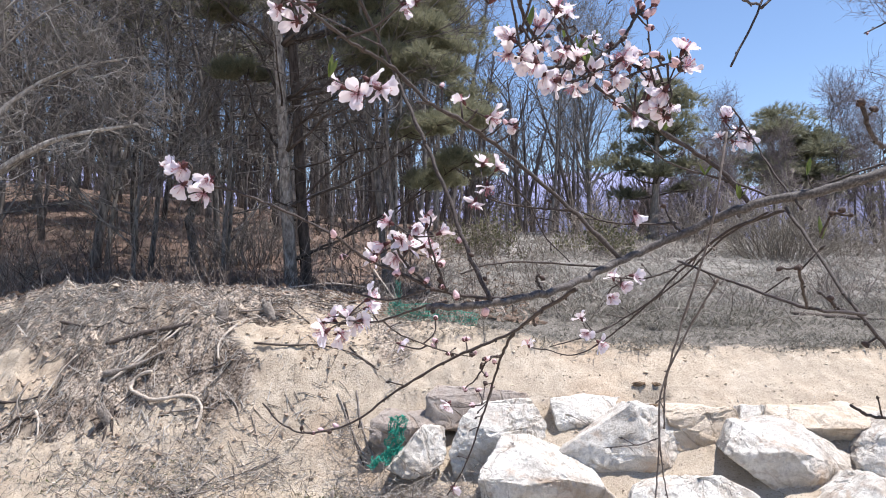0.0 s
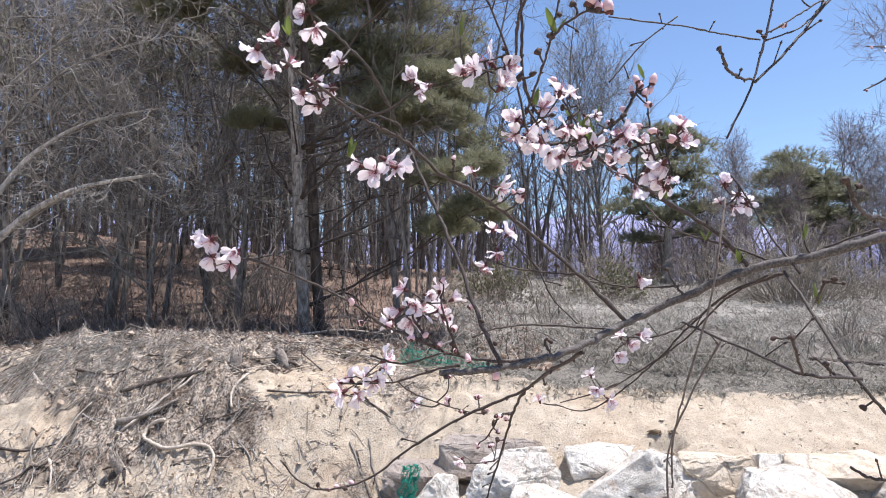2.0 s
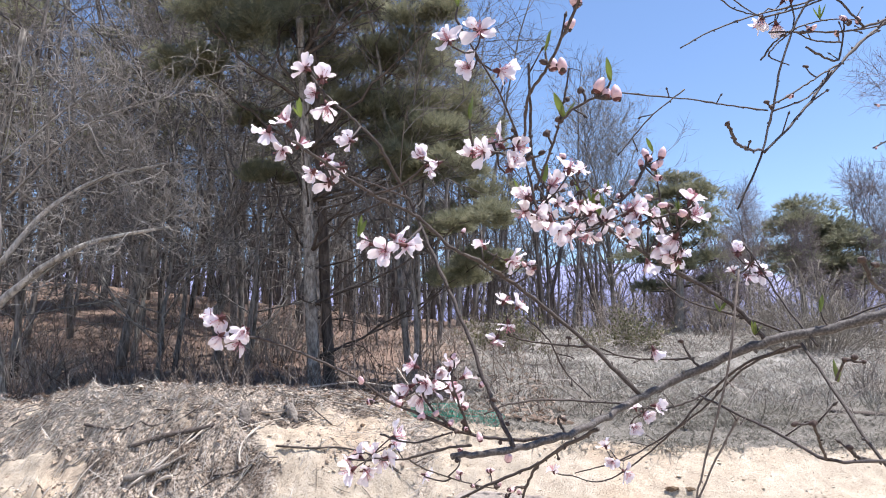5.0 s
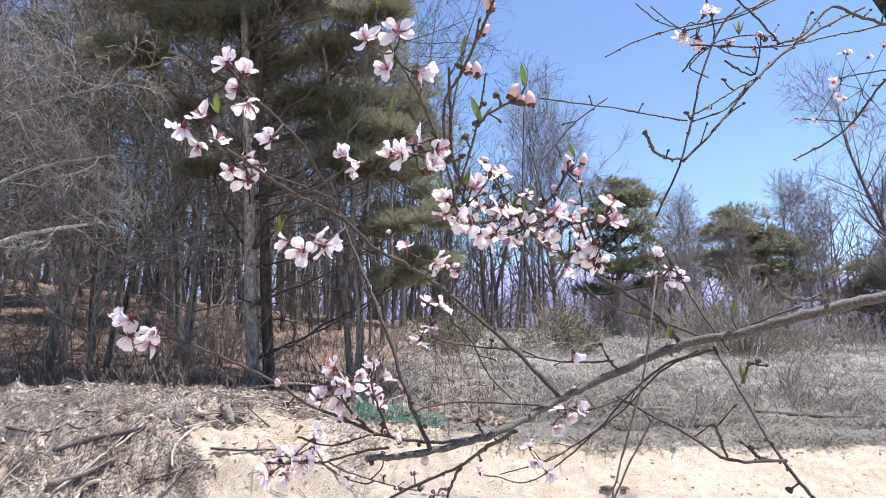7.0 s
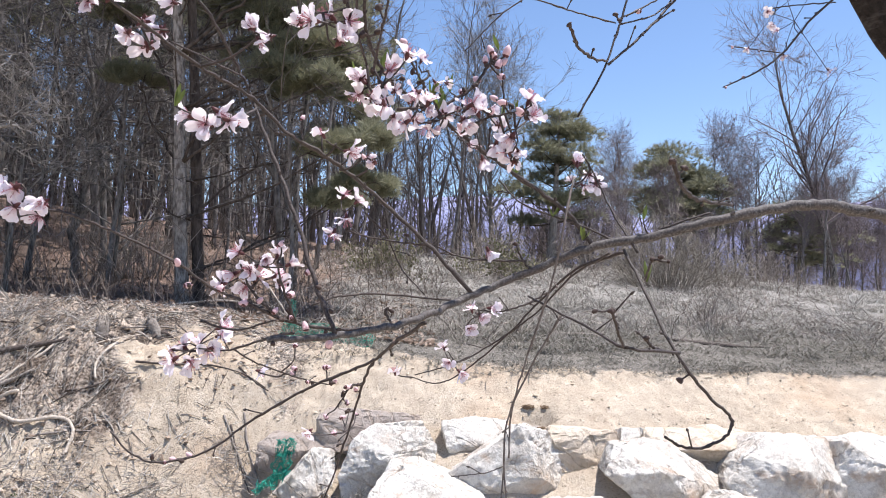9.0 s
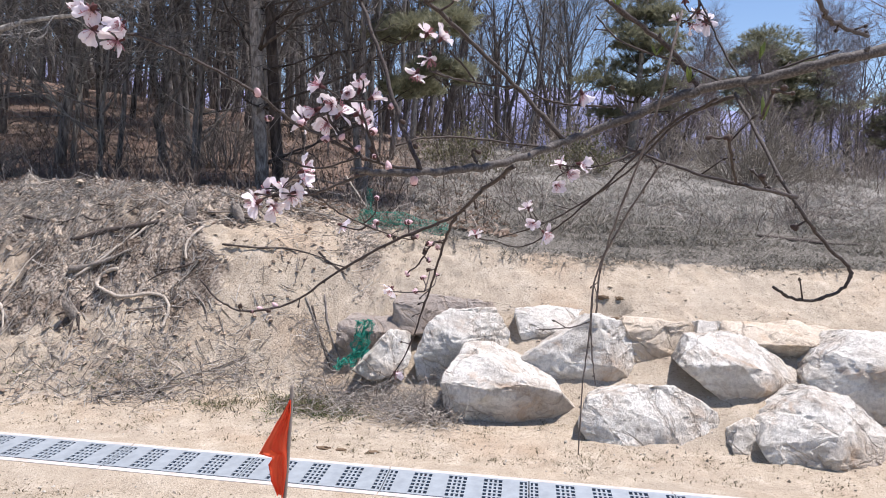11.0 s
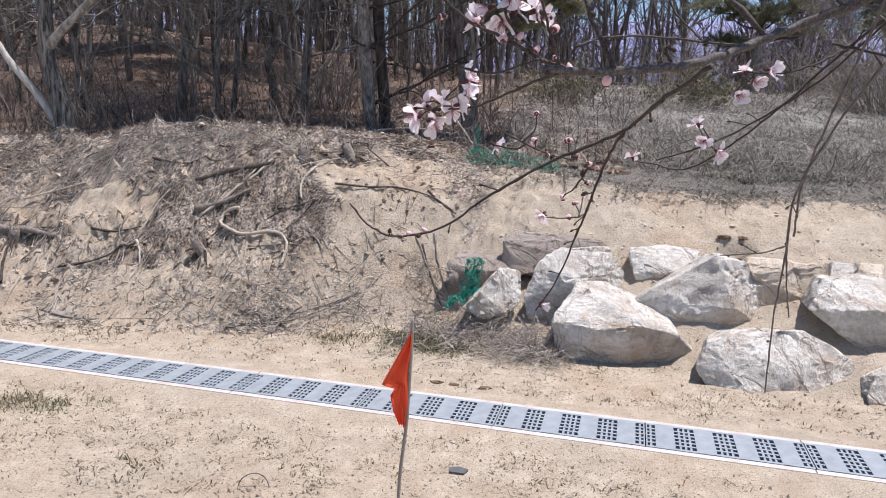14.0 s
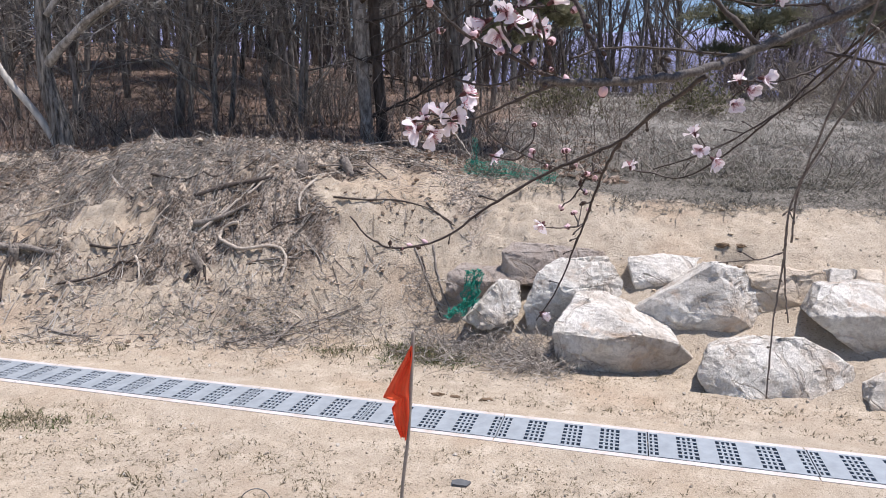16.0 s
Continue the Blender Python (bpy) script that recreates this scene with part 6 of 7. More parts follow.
twig([(0.220, 0.700, 1.758), (0.201, 0.680, 1.779), (0.183, 0.660, 1.801), (0.172, 0.650, 1.812)], 0.0012, 0.0007)
twig([(0.431, 0.790, 1.652), (0.385, 0.790, 1.670), (0.323, 0.800, 1.692), (0.299, 0.820, 1.722)], 0.0016, 0.0008)
twig([(0.445, 0.770, 1.640), (0.427, 0.800, 1.687), (0.415, 0.830, 1.735), (0.404, 0.840, 1.760)], 0.0015, 0.0008)
twig([(0.510, 0.820, 2.061), (0.484, 0.820, 2.032), (0.454, 0.810, 1.970), (0.436, 0.803, 1.912), (0.411, 0.790, 1.848), (0.375, 0.770, 1.786)], 0.0016, 0.0012)
twig([(0.420, 0.800, 1.857), (0.467, 0.820, 1.901), (0.533, 0.860, 1.971), (0.623, 0.920, 2.053), (0.730, 1.000, 2.129), (0.864, 1.100, 2.216)], 0.0013, 0.0022)
twig([(0.435, 0.803, 1.906), (0.483, 0.820, 1.928), (0.535, 0.860, 1.977)], 0.0009, 0.0009)
twig([(0.428, 0.800, 1.906), (0.376, 0.780, 1.906), (0.320, 0.740, 1.899), (0.238, 0.700, 1.893)], 0.0009, 0.0007)
twig([(0.414, 0.790, 1.857), (0.382, 0.750, 1.846), (0.351, 0.700, 1.839), (0.333, 0.667, 1.846)], 0.0013, 0.0016)
twig([(0.442, 0.840, 1.984), (0.459, 0.840, 2.005), (0.485, 0.840, 2.023), (0.529, 0.850, 2.038), (0.587, 0.880, 2.052)], 0.0011, 0.0007)
twig([(0.329, 0.780, 1.975), (0.370, 0.790, 2.000), (0.429, 0.810, 2.027), (0.512, 0.840, 2.060), (0.594, 0.880, 2.111)], 0.0007, 0.0012)
twig([(0.371, 0.790, 2.048), (0.399, 0.800, 2.031), (0.429, 0.810, 2.027)], 0.0007, 0.0007)
twig([(0.557, 0.870, 2.017), (0.512, 0.850, 2.012), (0.488, 0.840, 2.018)], 0.0011, 0.0007)
twig([(1.436, 1.700, 2.537), (1.265, 1.660, 2.467), (1.162, 1.640, 2.438), (1.032, 1.620, 2.400), (0.922, 1.600, 2.382)], 0.0035, 0.0016)
twig([(1.442, 1.700, 2.458), (1.293, 1.680, 2.323), (1.196, 1.660, 2.217), (1.106, 1.640, 2.152), (1.013, 1.620, 2.105)], 0.0045, 0.0018)
twig([(1.188, 1.660, 2.217), (1.118, 1.650, 2.216), (1.038, 1.640, 2.217)], 0.0020, 0.0014)
twig([(1.364, 1.690, 2.374), (1.238, 1.660, 2.345), (1.151, 1.640, 2.321)], 0.0020, 0.0014)
twig([(0.321, 0.750, 1.914), (0.285, 0.745, 1.885), (0.261, 0.740, 1.858), (0.244, 0.735, 1.838)], 0.0007, 0.0007)
twig([(0.378, 0.790, 1.723), (0.361, 0.770, 1.664), (0.351, 0.775, 1.607), (0.326, 0.790, 1.514), (0.315, 0.800, 1.460), (0.313, 0.800, 1.413)], 0.0012, 0.0009, "twig", HANGING_BARK)
twig([(0.364, 0.780, 1.571), (0.336, 0.790, 1.518), (0.312, 0.800, 1.458), (0.308, 0.800, 1.410), (0.311, 0.800, 1.373), (0.317, 0.800, 1.335)], 0.0011, 0.0007, "twig", HANGING_BARK)
twig([(0.308, 0.800, 1.434), (0.307, 0.800, 1.385), (0.303, 0.800, 1.330), (0.303, 0.800, 1.258)], 0.0010, 0.0006, "twig", HANGING_BARK)
twig([(0.308, 0.800, 1.404), (0.290, 0.805, 1.396), (0.268, 0.810, 1.392), (0.252, 0.812, 1.390)], 0.0007, 0.0005, "twig", HANGING_BARK)
twig([(0.435, 0.785, 1.644), (0.436, 0.730, 1.599), (0.436, 0.660, 1.543), (0.462, 0.650, 1.506), (0.485, 0.650, 1.485), (0.480, 0.650, 1.468), (0.457, 0.650, 1.458), (0.438, 0.650, 1.459), (0.422, 0.650, 1.468)], 0.0021, 0.0012)
twig([(0.339, 0.830, 1.589), (0.354, 0.770, 1.575), (0.369, 0.690, 1.559), (0.363, 0.600, 1.551), (0.435, 0.650, 1.543)], 0.0016, 0.0013)
twig([(0.363, 0.600, 1.551), (0.349, 0.580, 1.567), (0.337, 0.560, 1.584)], 0.0014, 0.0016)
twig([(0.413, 0.635, 1.546), (0.398, 0.625, 1.550), (0.390, 0.620, 1.559)], 0.0014, 0.0014)
twig([(0.437, 0.790, 1.641), (0.406, 0.860, 1.623), (0.388, 0.940, 1.588), (0.349, 0.970, 1.539), (0.312, 1.030, 1.490), (0.270, 1.080, 1.455), (0.226, 1.100, 1.461)], 0.0022, 0.0008)
twig([(0.424, 0.800, 1.640), (0.404, 0.870, 1.616), (0.378, 0.950, 1.565), (0.320, 1.000, 1.513), (0.276, 1.050, 1.484), (0.233, 1.090, 1.465)], 0.0018, 0.0008)
twig([(0.313, 1.000, 1.509), (0.284, 1.000, 1.495), (0.269, 1.000, 1.509)], 0.0010, 0.0007)
twig([(0.392, 0.930, 1.595), (0.355, 0.920, 1.577), (0.322, 0.920, 1.568), (0.284, 0.920, 1.571)], 0.0012, 0.0008)
twig([(0.394, 0.580, 1.705), (0.412, 0.600, 1.688), (0.452, 0.650, 1.684), (0.524, 0.720, 1.690)], 0.0022, 0.0018)
twig([(0.451, 0.775, 1.655), (0.467, 0.775, 1.664), (0.489, 0.770, 1.674), (0.525, 0.765, 1.686)], 0.0012, 0.0010)
twig([(0.220, 0.800, 1.642), (0.191, 0.800, 1.644), (0.148, 0.800, 1.650), (0.128, 0.800, 1.656)], 0.0011, 0.0008)
twig([(0.148, 0.790, 1.675), (0.173, 0.800, 1.650), (0.190, 0.810, 1.617), (0.216, 0.800, 1.588)], 0.0010, 0.0007)
twig([(0.336, 0.810, 1.618), (0.325, 0.810, 1.633), (0.318, 0.810, 1.649)], 0.0014, 0.0008)
twig([(0.331, 0.810, 1.630), (0.303, 0.810, 1.628), (0.257, 0.810, 1.631), (0.228, 0.800, 1.641)], 0.0012, 0.0008)
twig([(0.039, 0.736, 1.767), (0.030, 0.680, 1.743), (0.015, 0.640, 1.731), (-0.007, 0.620, 1.736)], 0.0011, 0.0007)
twig([(0.082, 0.760, 1.743), (0.082, 0.760, 1.758), (0.082, 0.760, 1.768)], 0.0009, 0.0011)
twig([(0.415, 0.680, 1.609), (0.407, 0.645, 1.625), (0.421, 0.640, 1.625)], 0.0015, 0.0010)
twig([(0.212, 0.740, 1.561), (0.187, 0.820, 1.535), (0.163, 0.900, 1.505), (0.093, 0.930, 1.470), (0.022, 0.950, 1.427), (-0.035, 0.955, 1.385), (-0.092, 0.953, 1.371), (-0.126, 0.950, 1.383), (-0.150, 0.945, 1.411)], 0.0030, 0.0010)
twig([(0.165, 0.900, 1.507), (0.153, 0.960, 1.467), (0.142, 1.000, 1.418), (0.130, 1.030, 1.370), (0.109, 1.070, 1.299), (0.082, 1.100, 1.245)], 0.0024, 0.0008)
twig([(0.153, 0.960, 1.467), (0.138, 0.970, 1.464), (0.121, 0.980, 1.435), (0.110, 0.980, 1.427)], 0.0020, 0.0008)
twig([(0.130, 1.020, 1.394), (0.103, 1.010, 1.393), (0.085, 1.000, 1.396)], 0.0009, 0.0007)
twig([(0.478, 0.840, 2.088), (0.481, 0.830, 2.025), (0.454, 0.820, 1.995), (0.444, 0.820, 1.980), (0.466, 0.820, 1.968)], 0.0010, 0.0007)
twig([(0.392, 0.800, 2.050), (0.411, 0.800, 2.032), (0.438, 0.810, 2.022)], 0.0007, 0.0007)
twig([(0.438, 0.810, 2.024), (0.505, 0.830, 2.050), (0.577, 0.860, 2.093), (0.629, 0.880, 2.129)], 0.0010, 0.0013)
twig([(0.487, 0.820, 1.990), (0.510, 0.830, 1.982), (0.533, 0.840, 1.982), (0.542, 0.840, 2.013), (0.545, 0.840, 2.035)], 0.0012, 0.0009)
twig([(0.510, 0.830, 2.079), (0.544, 0.840, 2.055), (0.573, 0.850, 2.028)], 0.0012, 0.0014)
twig([(0.576, 0.860, 2.031), (0.631, 0.890, 2.061), (0.697, 0.930, 2.122), (0.770, 0.980, 2.136), (0.860, 1.040, 2.152)], 0.0020, 0.0024)
twig([(0.628, 0.890, 2.060), (0.646, 0.900, 2.091), (0.651, 0.900, 2.099)], 0.0012, 0.0008)
twig([(0.446, 0.820, 2.010), (0.491, 0.830, 2.014), (0.539, 0.840, 2.017), (0.576, 0.860, 2.031)], 0.0010, 0.0010)
twig([(0.536, 0.840, 1.978), (0.496, 0.820, 1.952), (0.463, 0.810, 1.930), (0.431, 0.803, 1.911)], 0.0009, 0.0010)
twig([(-0.001, 0.720, 1.559), (0.033, 0.710, 1.552), (0.071, 0.700, 1.563)], 0.0010, 0.0007)
twig([(0.179, 0.720, 1.557), (0.171, 0.720, 1.571), (0.174, 0.720, 1.576)], 0.0012, 0.0012)
BLOSSOM_AT.append(([(-0.148, 0.650, 1.668), (-0.135, 0.650, 1.653), (-0.111, 0.650, 1.656), (-0.121, 0.650, 1.647), (-0.134, 0.650, 1.668)], 1.00))
BLOSSOM_AT.append(([(-0.080, 0.600, 1.823), (-0.068, 0.600, 1.837), (-0.058, 0.600, 1.818), (-0.070, 0.600, 1.809)], 1.00))
BLOSSOM_AT.append(([(-0.045, 0.640, 1.815), (-0.027, 0.640, 1.807), (-0.040, 0.640, 1.794), (-0.053, 0.640, 1.801)], 1.00))
BLOSSOM_AT.append(([(-0.068, 0.670, 1.913), (-0.050, 0.670, 1.898), (-0.049, 0.670, 1.876), (-0.061, 0.670, 1.890)], 1.00))
BLOSSOM_AT.append(([(0.045, 0.655, 1.818), (0.052, 0.655, 1.806), (0.060, 0.655, 1.810)], 0.85))
BLOSSOM_AT.append(([(-0.031, 0.655, 1.842), (-0.020, 0.655, 1.832)], 0.7))
BLOSSOM_AT.append(([(0.001, 0.630, 1.732), (0.015, 0.630, 1.725), (0.034, 0.630, 1.729), (0.024, 0.630, 1.737)], 1.00))
BLOSSOM_AT.append(([(0.103, 0.755, 1.748), (0.131, 0.755, 1.732)], 1.00))
BLOSSOM_AT.append(([(0.116, 0.800, 1.652), (0.129, 0.800, 1.667), (0.125, 0.800, 1.694), (0.140, 0.800, 1.687)], 1.00))
BLOSSOM_AT.append(([(0.034, 0.700, 1.624), (0.046, 0.700, 1.608), (0.019, 0.700, 1.594), (0.069, 0.700, 1.623), (0.082, 0.700, 1.614), (0.058, 0.700, 1.618)], 1.00))
BLOSSOM_AT.append(([(-0.047, 0.800, 1.524), (-0.028, 0.800, 1.513), (-0.010, 0.800, 1.524), (0.002, 0.800, 1.540), (-0.036, 0.800, 1.526), (-0.020, 0.805, 1.530), (-0.002, 0.800, 1.528), (0.006, 0.795, 1.550), (-0.040, 0.795, 1.516)], 1.05))
BLOSSOM_AT.append(([(0.077, 0.525, 1.868), (0.101, 0.525, 1.872), (0.092, 0.525, 1.848), (0.116, 0.525, 1.846)], 1.00))
BLOSSOM_AT.append(([(0.094, 0.570, 1.796), (0.103, 0.570, 1.791), (0.116, 0.570, 1.803), (0.130, 0.570, 1.799), (0.124, 0.570, 1.782)], 1.00))
BLOSSOM_AT.append(([(0.145, 0.640, 1.775), (0.156, 0.640, 1.755), (0.170, 0.640, 1.743), (0.139, 0.640, 1.760), (0.165, 0.640, 1.785), (0.180, 0.640, 1.797)], 1.00))
BLOSSOM_AT.append(([(0.219, 0.690, 1.761), (0.247, 0.690, 1.771), (0.238, 0.690, 1.754), (0.191, 0.690, 1.754), (0.205, 0.690, 1.749)], 1.00))
BLOSSOM_AT.append(([(0.302, 0.700, 1.779), (0.309, 0.700, 1.768), (0.286, 0.700, 1.743), (0.282, 0.700, 1.730), (0.274, 0.700, 1.738)], 1.00))
BLOSSOM_AT.append(([(0.404, 0.860, 1.752), (0.417, 0.860, 1.738), (0.426, 0.860, 1.728)], 1.00))
BLOSSOM_AT.append(([(0.285, 0.810, 1.638)], 1.00))
BLOSSOM_AT.append(([(0.202, 1.100, 1.469)], 1.00))
BLOSSOM_AT.append(([(0.264, 1.000, 1.514), (0.271, 1.000, 1.494), (0.286, 1.000, 1.482)], 1.00))
BLOSSOM_AT.append(([(0.287, 0.920, 1.570), (0.313, 0.920, 1.572), (0.300, 0.920, 1.562), (0.287, 0.920, 1.546)], 1.00))
BLOSSOM_AT.append(([(0.085, 1.000, 1.397)], 1.00))
BLOSSOM_AT.append(([(0.091, 1.100, 1.252)], 1.00))
BLOSSOM_AT.append(([(0.025, 0.930, 1.486)], 1.00))
BLOSSOM_AT.append(([(0.442, 0.830, 2.029), (0.473, 0.830, 2.058)], 1.00))
BLOSSOM_AT.append(([(0.442, 0.825, 2.026), (0.462, 0.825, 2.027), (0.482, 0.825, 2.057)], 1.00))
BLOSSOM_AT.append(([(1.186, 1.640, 2.388), (1.161, 1.640, 2.283), (1.083, 1.640, 2.210), (1.143, 1.640, 2.313), (1.243, 1.640, 2.381)], 1.00))
BLOSSOM_AT.append(([(1.192, 1.660, 2.401), (1.157, 1.660, 2.315), (1.187, 1.660, 2.279), (1.325, 1.660, 2.181), (1.200, 1.660, 2.212), (1.305, 1.660, 2.424)], 1.00))
BLOSSOM_AT.append(([(0.141, 0.630, 1.771), (0.150, 0.630, 1.757), (0.160, 0.630, 1.747)], 1.00))
BLOSSOM_AT.append(([(0.181, 0.670, 1.743), (0.191, 0.670, 1.772), (0.201, 0.670, 1.763)], 1.00))
BLOSSOM_AT.append(([(0.251, 0.700, 1.765), (0.244, 0.700, 1.773), (0.258, 0.700, 1.719)], 1.00))
BLOSSOM_AT.append(([(0.288, 0.720, 1.733), (0.295, 0.720, 1.725)], 1.00))
BLOSSOM_AT.append(([(0.028, 0.720, 1.604), (0.050, 0.720, 1.602), (0.066, 0.720, 1.604), (0.040, 0.720, 1.593), (0.071, 0.720, 1.595)], 1.00))
BLOSSOM_AT.append(([(0.196, 0.680, 1.808), (0.209, 0.680, 1.787)], 0.68))
BLOSSOM_AT.append(([(0.221, 0.690, 1.790), (0.203, 0.690, 1.761), (0.192, 0.690, 1.754)], 0.62))
BLOSSOM_AT.append(([(0.256, 0.710, 1.780), (0.266, 0.710, 1.771), (0.276, 0.710, 1.758)], 0.62))
BLOSSOM_AT.append(([(0.297, 0.710, 1.733), (0.290, 0.710, 1.744)], 0.66))
BLOSSOM_AT.append(([(0.170, 0.660, 1.769), (0.160, 0.660, 1.779), (0.156, 0.660, 1.755)], 0.66))
BLOSSOM_AT.append(([(0.396, 0.860, 1.730), (0.409, 0.860, 1.723)], 0.75))
BLOSSOM_AT.append(([(0.150, 0.770, 1.731), (0.156, 0.770, 1.725)], 0.62))
BLOSSOM_AT.append(([(0.242, 0.750, 1.753), (0.254, 0.750, 1.746)], 0.60))
BIG_BUDS = [(0.187, 0.492, 1.809), (0.181, 0.492, 1.813), (0.194, 0.492, 1.807), (0.150, 0.480, 1.825), (0.156, 0.480, 1.823), (0.164, 0.440, 1.861), (0.162, 0.445, 1.852), (0.158, 0.460, 1.844), (0.271, 0.715, 1.827), (0.279, 0.715, 1.821), (0.262, 0.715, 1.822), (0.274, 0.712, 1.817), (0.267, 0.712, 1.831), (0.282, 0.712, 1.829)]
BUD_AT.extend([(0.333, 0.667, 1.847), (0.187, 0.492, 1.809), (0.180, 0.492, 1.813), (0.194, 0.492, 1.807), (0.150, 0.480, 1.825), (0.156, 0.480, 1.823), (0.143, 0.480, 1.829), (0.164, 0.440, 1.861), (0.162, 0.445, 1.852), (0.158, 0.460, 1.844), (0.272, 0.715, 1.820), (0.263, 0.715, 1.818)])
BUD_AT.extend([(0.280, 0.720, 1.809), (0.159, 0.530, 1.806), (0.082, 0.760, 1.766), (0.407, 0.645, 1.627), (0.420, 0.640, 1.625), (0.412, 0.640, 1.629), (0.502, 0.840, 2.023), (0.551, 0.870, 2.029), (0.567, 0.870, 2.046), (0.394, 0.580, 1.704), (0.409, 0.590, 1.701), (0.318, 0.810, 1.648)])
BUD_AT.extend([(0.081, 0.710, 1.571), (0.055, 0.700, 1.580), (0.194, 0.800, 1.653), (0.176, 0.720, 1.573), (0.212, 0.740, 1.771), (0.199, 0.730, 1.763), (0.245, 0.760, 1.768), (0.262, 0.770, 1.763), (0.217, 0.730, 1.780), (0.239, 0.740, 1.779), (0.145, 0.760, 1.729), (0.072, 0.700, 1.633)])
BUD_AT.extend([(0.304, 0.700, 1.789), (0.290, 0.720, 1.780), (0.490, 0.830, 2.014), (0.502, 0.830, 2.018), (0.551, 0.840, 2.028), (0.567, 0.850, 2.035), (0.534, 0.840, 2.016), (0.462, 0.820, 2.006), (0.484, 0.820, 1.966), (0.545, 0.840, 2.034), (0.650, 0.900, 2.098), (0.433, 0.803, 1.911)])
BUD_AT.extend([(0.428, 0.800, 1.916), (0.459, 0.810, 1.926), (1.020, 1.620, 2.105), (1.048, 1.640, 2.214), (1.071, 1.630, 2.138), (1.125, 1.650, 2.213), (0.137, 1.050, 1.420), (0.127, 1.060, 1.407), (0.147, 1.060, 1.412), (0.107, 0.930, 1.493), (0.071, 0.900, 1.522), (-0.087, 0.955, 1.371)])
BUD_AT.extend([(-0.066, 0.950, 1.374), (-0.102, 0.953, 1.378), (0.138, 0.970, 1.464), (0.129, 0.970, 1.458), (0.325, 0.560, 1.582), (0.438, 0.655, 1.518), (0.337, 0.560, 1.583), (0.390, 0.620, 1.558), (0.076, 0.630, 1.547), (0.134, 0.950, 1.466), (0.148, 0.950, 1.470)])
crowded = [w for w in WOOD if 0.12 < w.x < 0.33 and 1.70 < w.z < 1.81 and w.y < 0.78]
BUD_AT.extend(tuple(w + Vector((prnd.gauss(0, 0.006), prnd.gauss(0, 0.006), prnd.gauss(0.003, 0.006)))) for w in prnd.sample(crowded, 46))
sprays = [w for w in WOOD if (-0.02 < w.x < 0.13 and 1.55 < w.z < 1.63) or (-0.11 < w.x < -0.02 and 1.36 < w.z < 1.40) or (0.07 < w.x < 0.17 and 1.38 < w.z < 1.50)]
BUD_AT.extend(tuple(w + Vector((prnd.gauss(0, 0.004), prnd.gauss(0, 0.004), prnd.gauss(0.002, 0.004)))) for w in prnd.sample(sprays, 34))
LEAF_AT = [tuple(w) for w in prnd.sample(crowded, 12)] + [(0.085, 0.520, 1.893), (0.092, 0.560, 1.818), (0.145, 0.480, 1.836), (0.190, 0.490, 1.818), (0.196, 0.700, 1.790), (0.453, 0.775, 1.676), (0.527, 0.860, 2.044), (0.390, 0.790, 1.653), (0.130, 0.770, 1.728), (0.228, 0.720, 1.790), (0.139, 0.670, 1.780), (0.417, 0.680, 1.607), (0.355, 0.790, 1.678), (0.276, 0.720, 1.836), (-0.055, 0.600, 1.838), (-0.007, 0.620, 1.736)]
a = Acc()
low = [Vector((1.72, 1.73, 1.6)), Vector((1.90, 1.74, 0.9)), Vector((1.98, 1.75, -0.1))]
q = curve_through([Vector(p) for p in trunk_line] + low, 6)
a.tube(q, taper(0.036, 0.065, len(q) - 1), 12)
bit("trunk", a, tm.m, peach, "dark rough trunk")

# blossoms: petals round a dark red cup with stamens


def petal_mesh(seed):
    r = random.Random(seed)
    a = Acc()
    nu, nv, ln, wd = 6, 7, r.uniform(0.0148, 0.0175), r.uniform(0.0040, 0.0058)
    cup, curl, twist = r.uniform(0.1, 0.7), r.uniform(-0.45, 0.6), r.uniform(-0.9, 0.9)
    along = []
    for j in range(nv + 1):
        v = j / nv
        w = wd * (0.16 + 0.95 * math.sin(min(v * 1.15, 1) * math.pi * 0.62) ** 1.1) * (1 if v < 0.8 else math.sqrt(max(1 - ((v - 0.8) / 0.235) ** 2, 0.02)))
        for i in range(nu + 1):
            u = i / nu * 2 - 1
            lift = cup * (u * u) * w * 0.9 + 0.0016 * math.sin(v * 3.0 + seed) * u + curl * ln * v * v * 0.35 + twist * u * w * v
            notch = -0.0011 * (1 - abs(u)) if j == nv else 0
            a.v.append(Vector((u * w + 0.0012 * math.sin(v * 4 + seed) * v, v * ln + notch, lift + 0.0008 * math.sin(u * 5 + v * 7 + seed))))
            along.append(v)
    for j in range(nv):
        for i in range(nu):
            k = j * (nu + 1) + i
            a.f.append((k, k + 1, k + nu + 2, k + nu + 1))
    me = a.mesh("petal", PETAL)
    at = me.attributes.new("along", "FLOAT", "POINT")
    at.data.foreach_set("value", along)
    return me


PETALS = [petal_mesh(s) for s in range(12)]


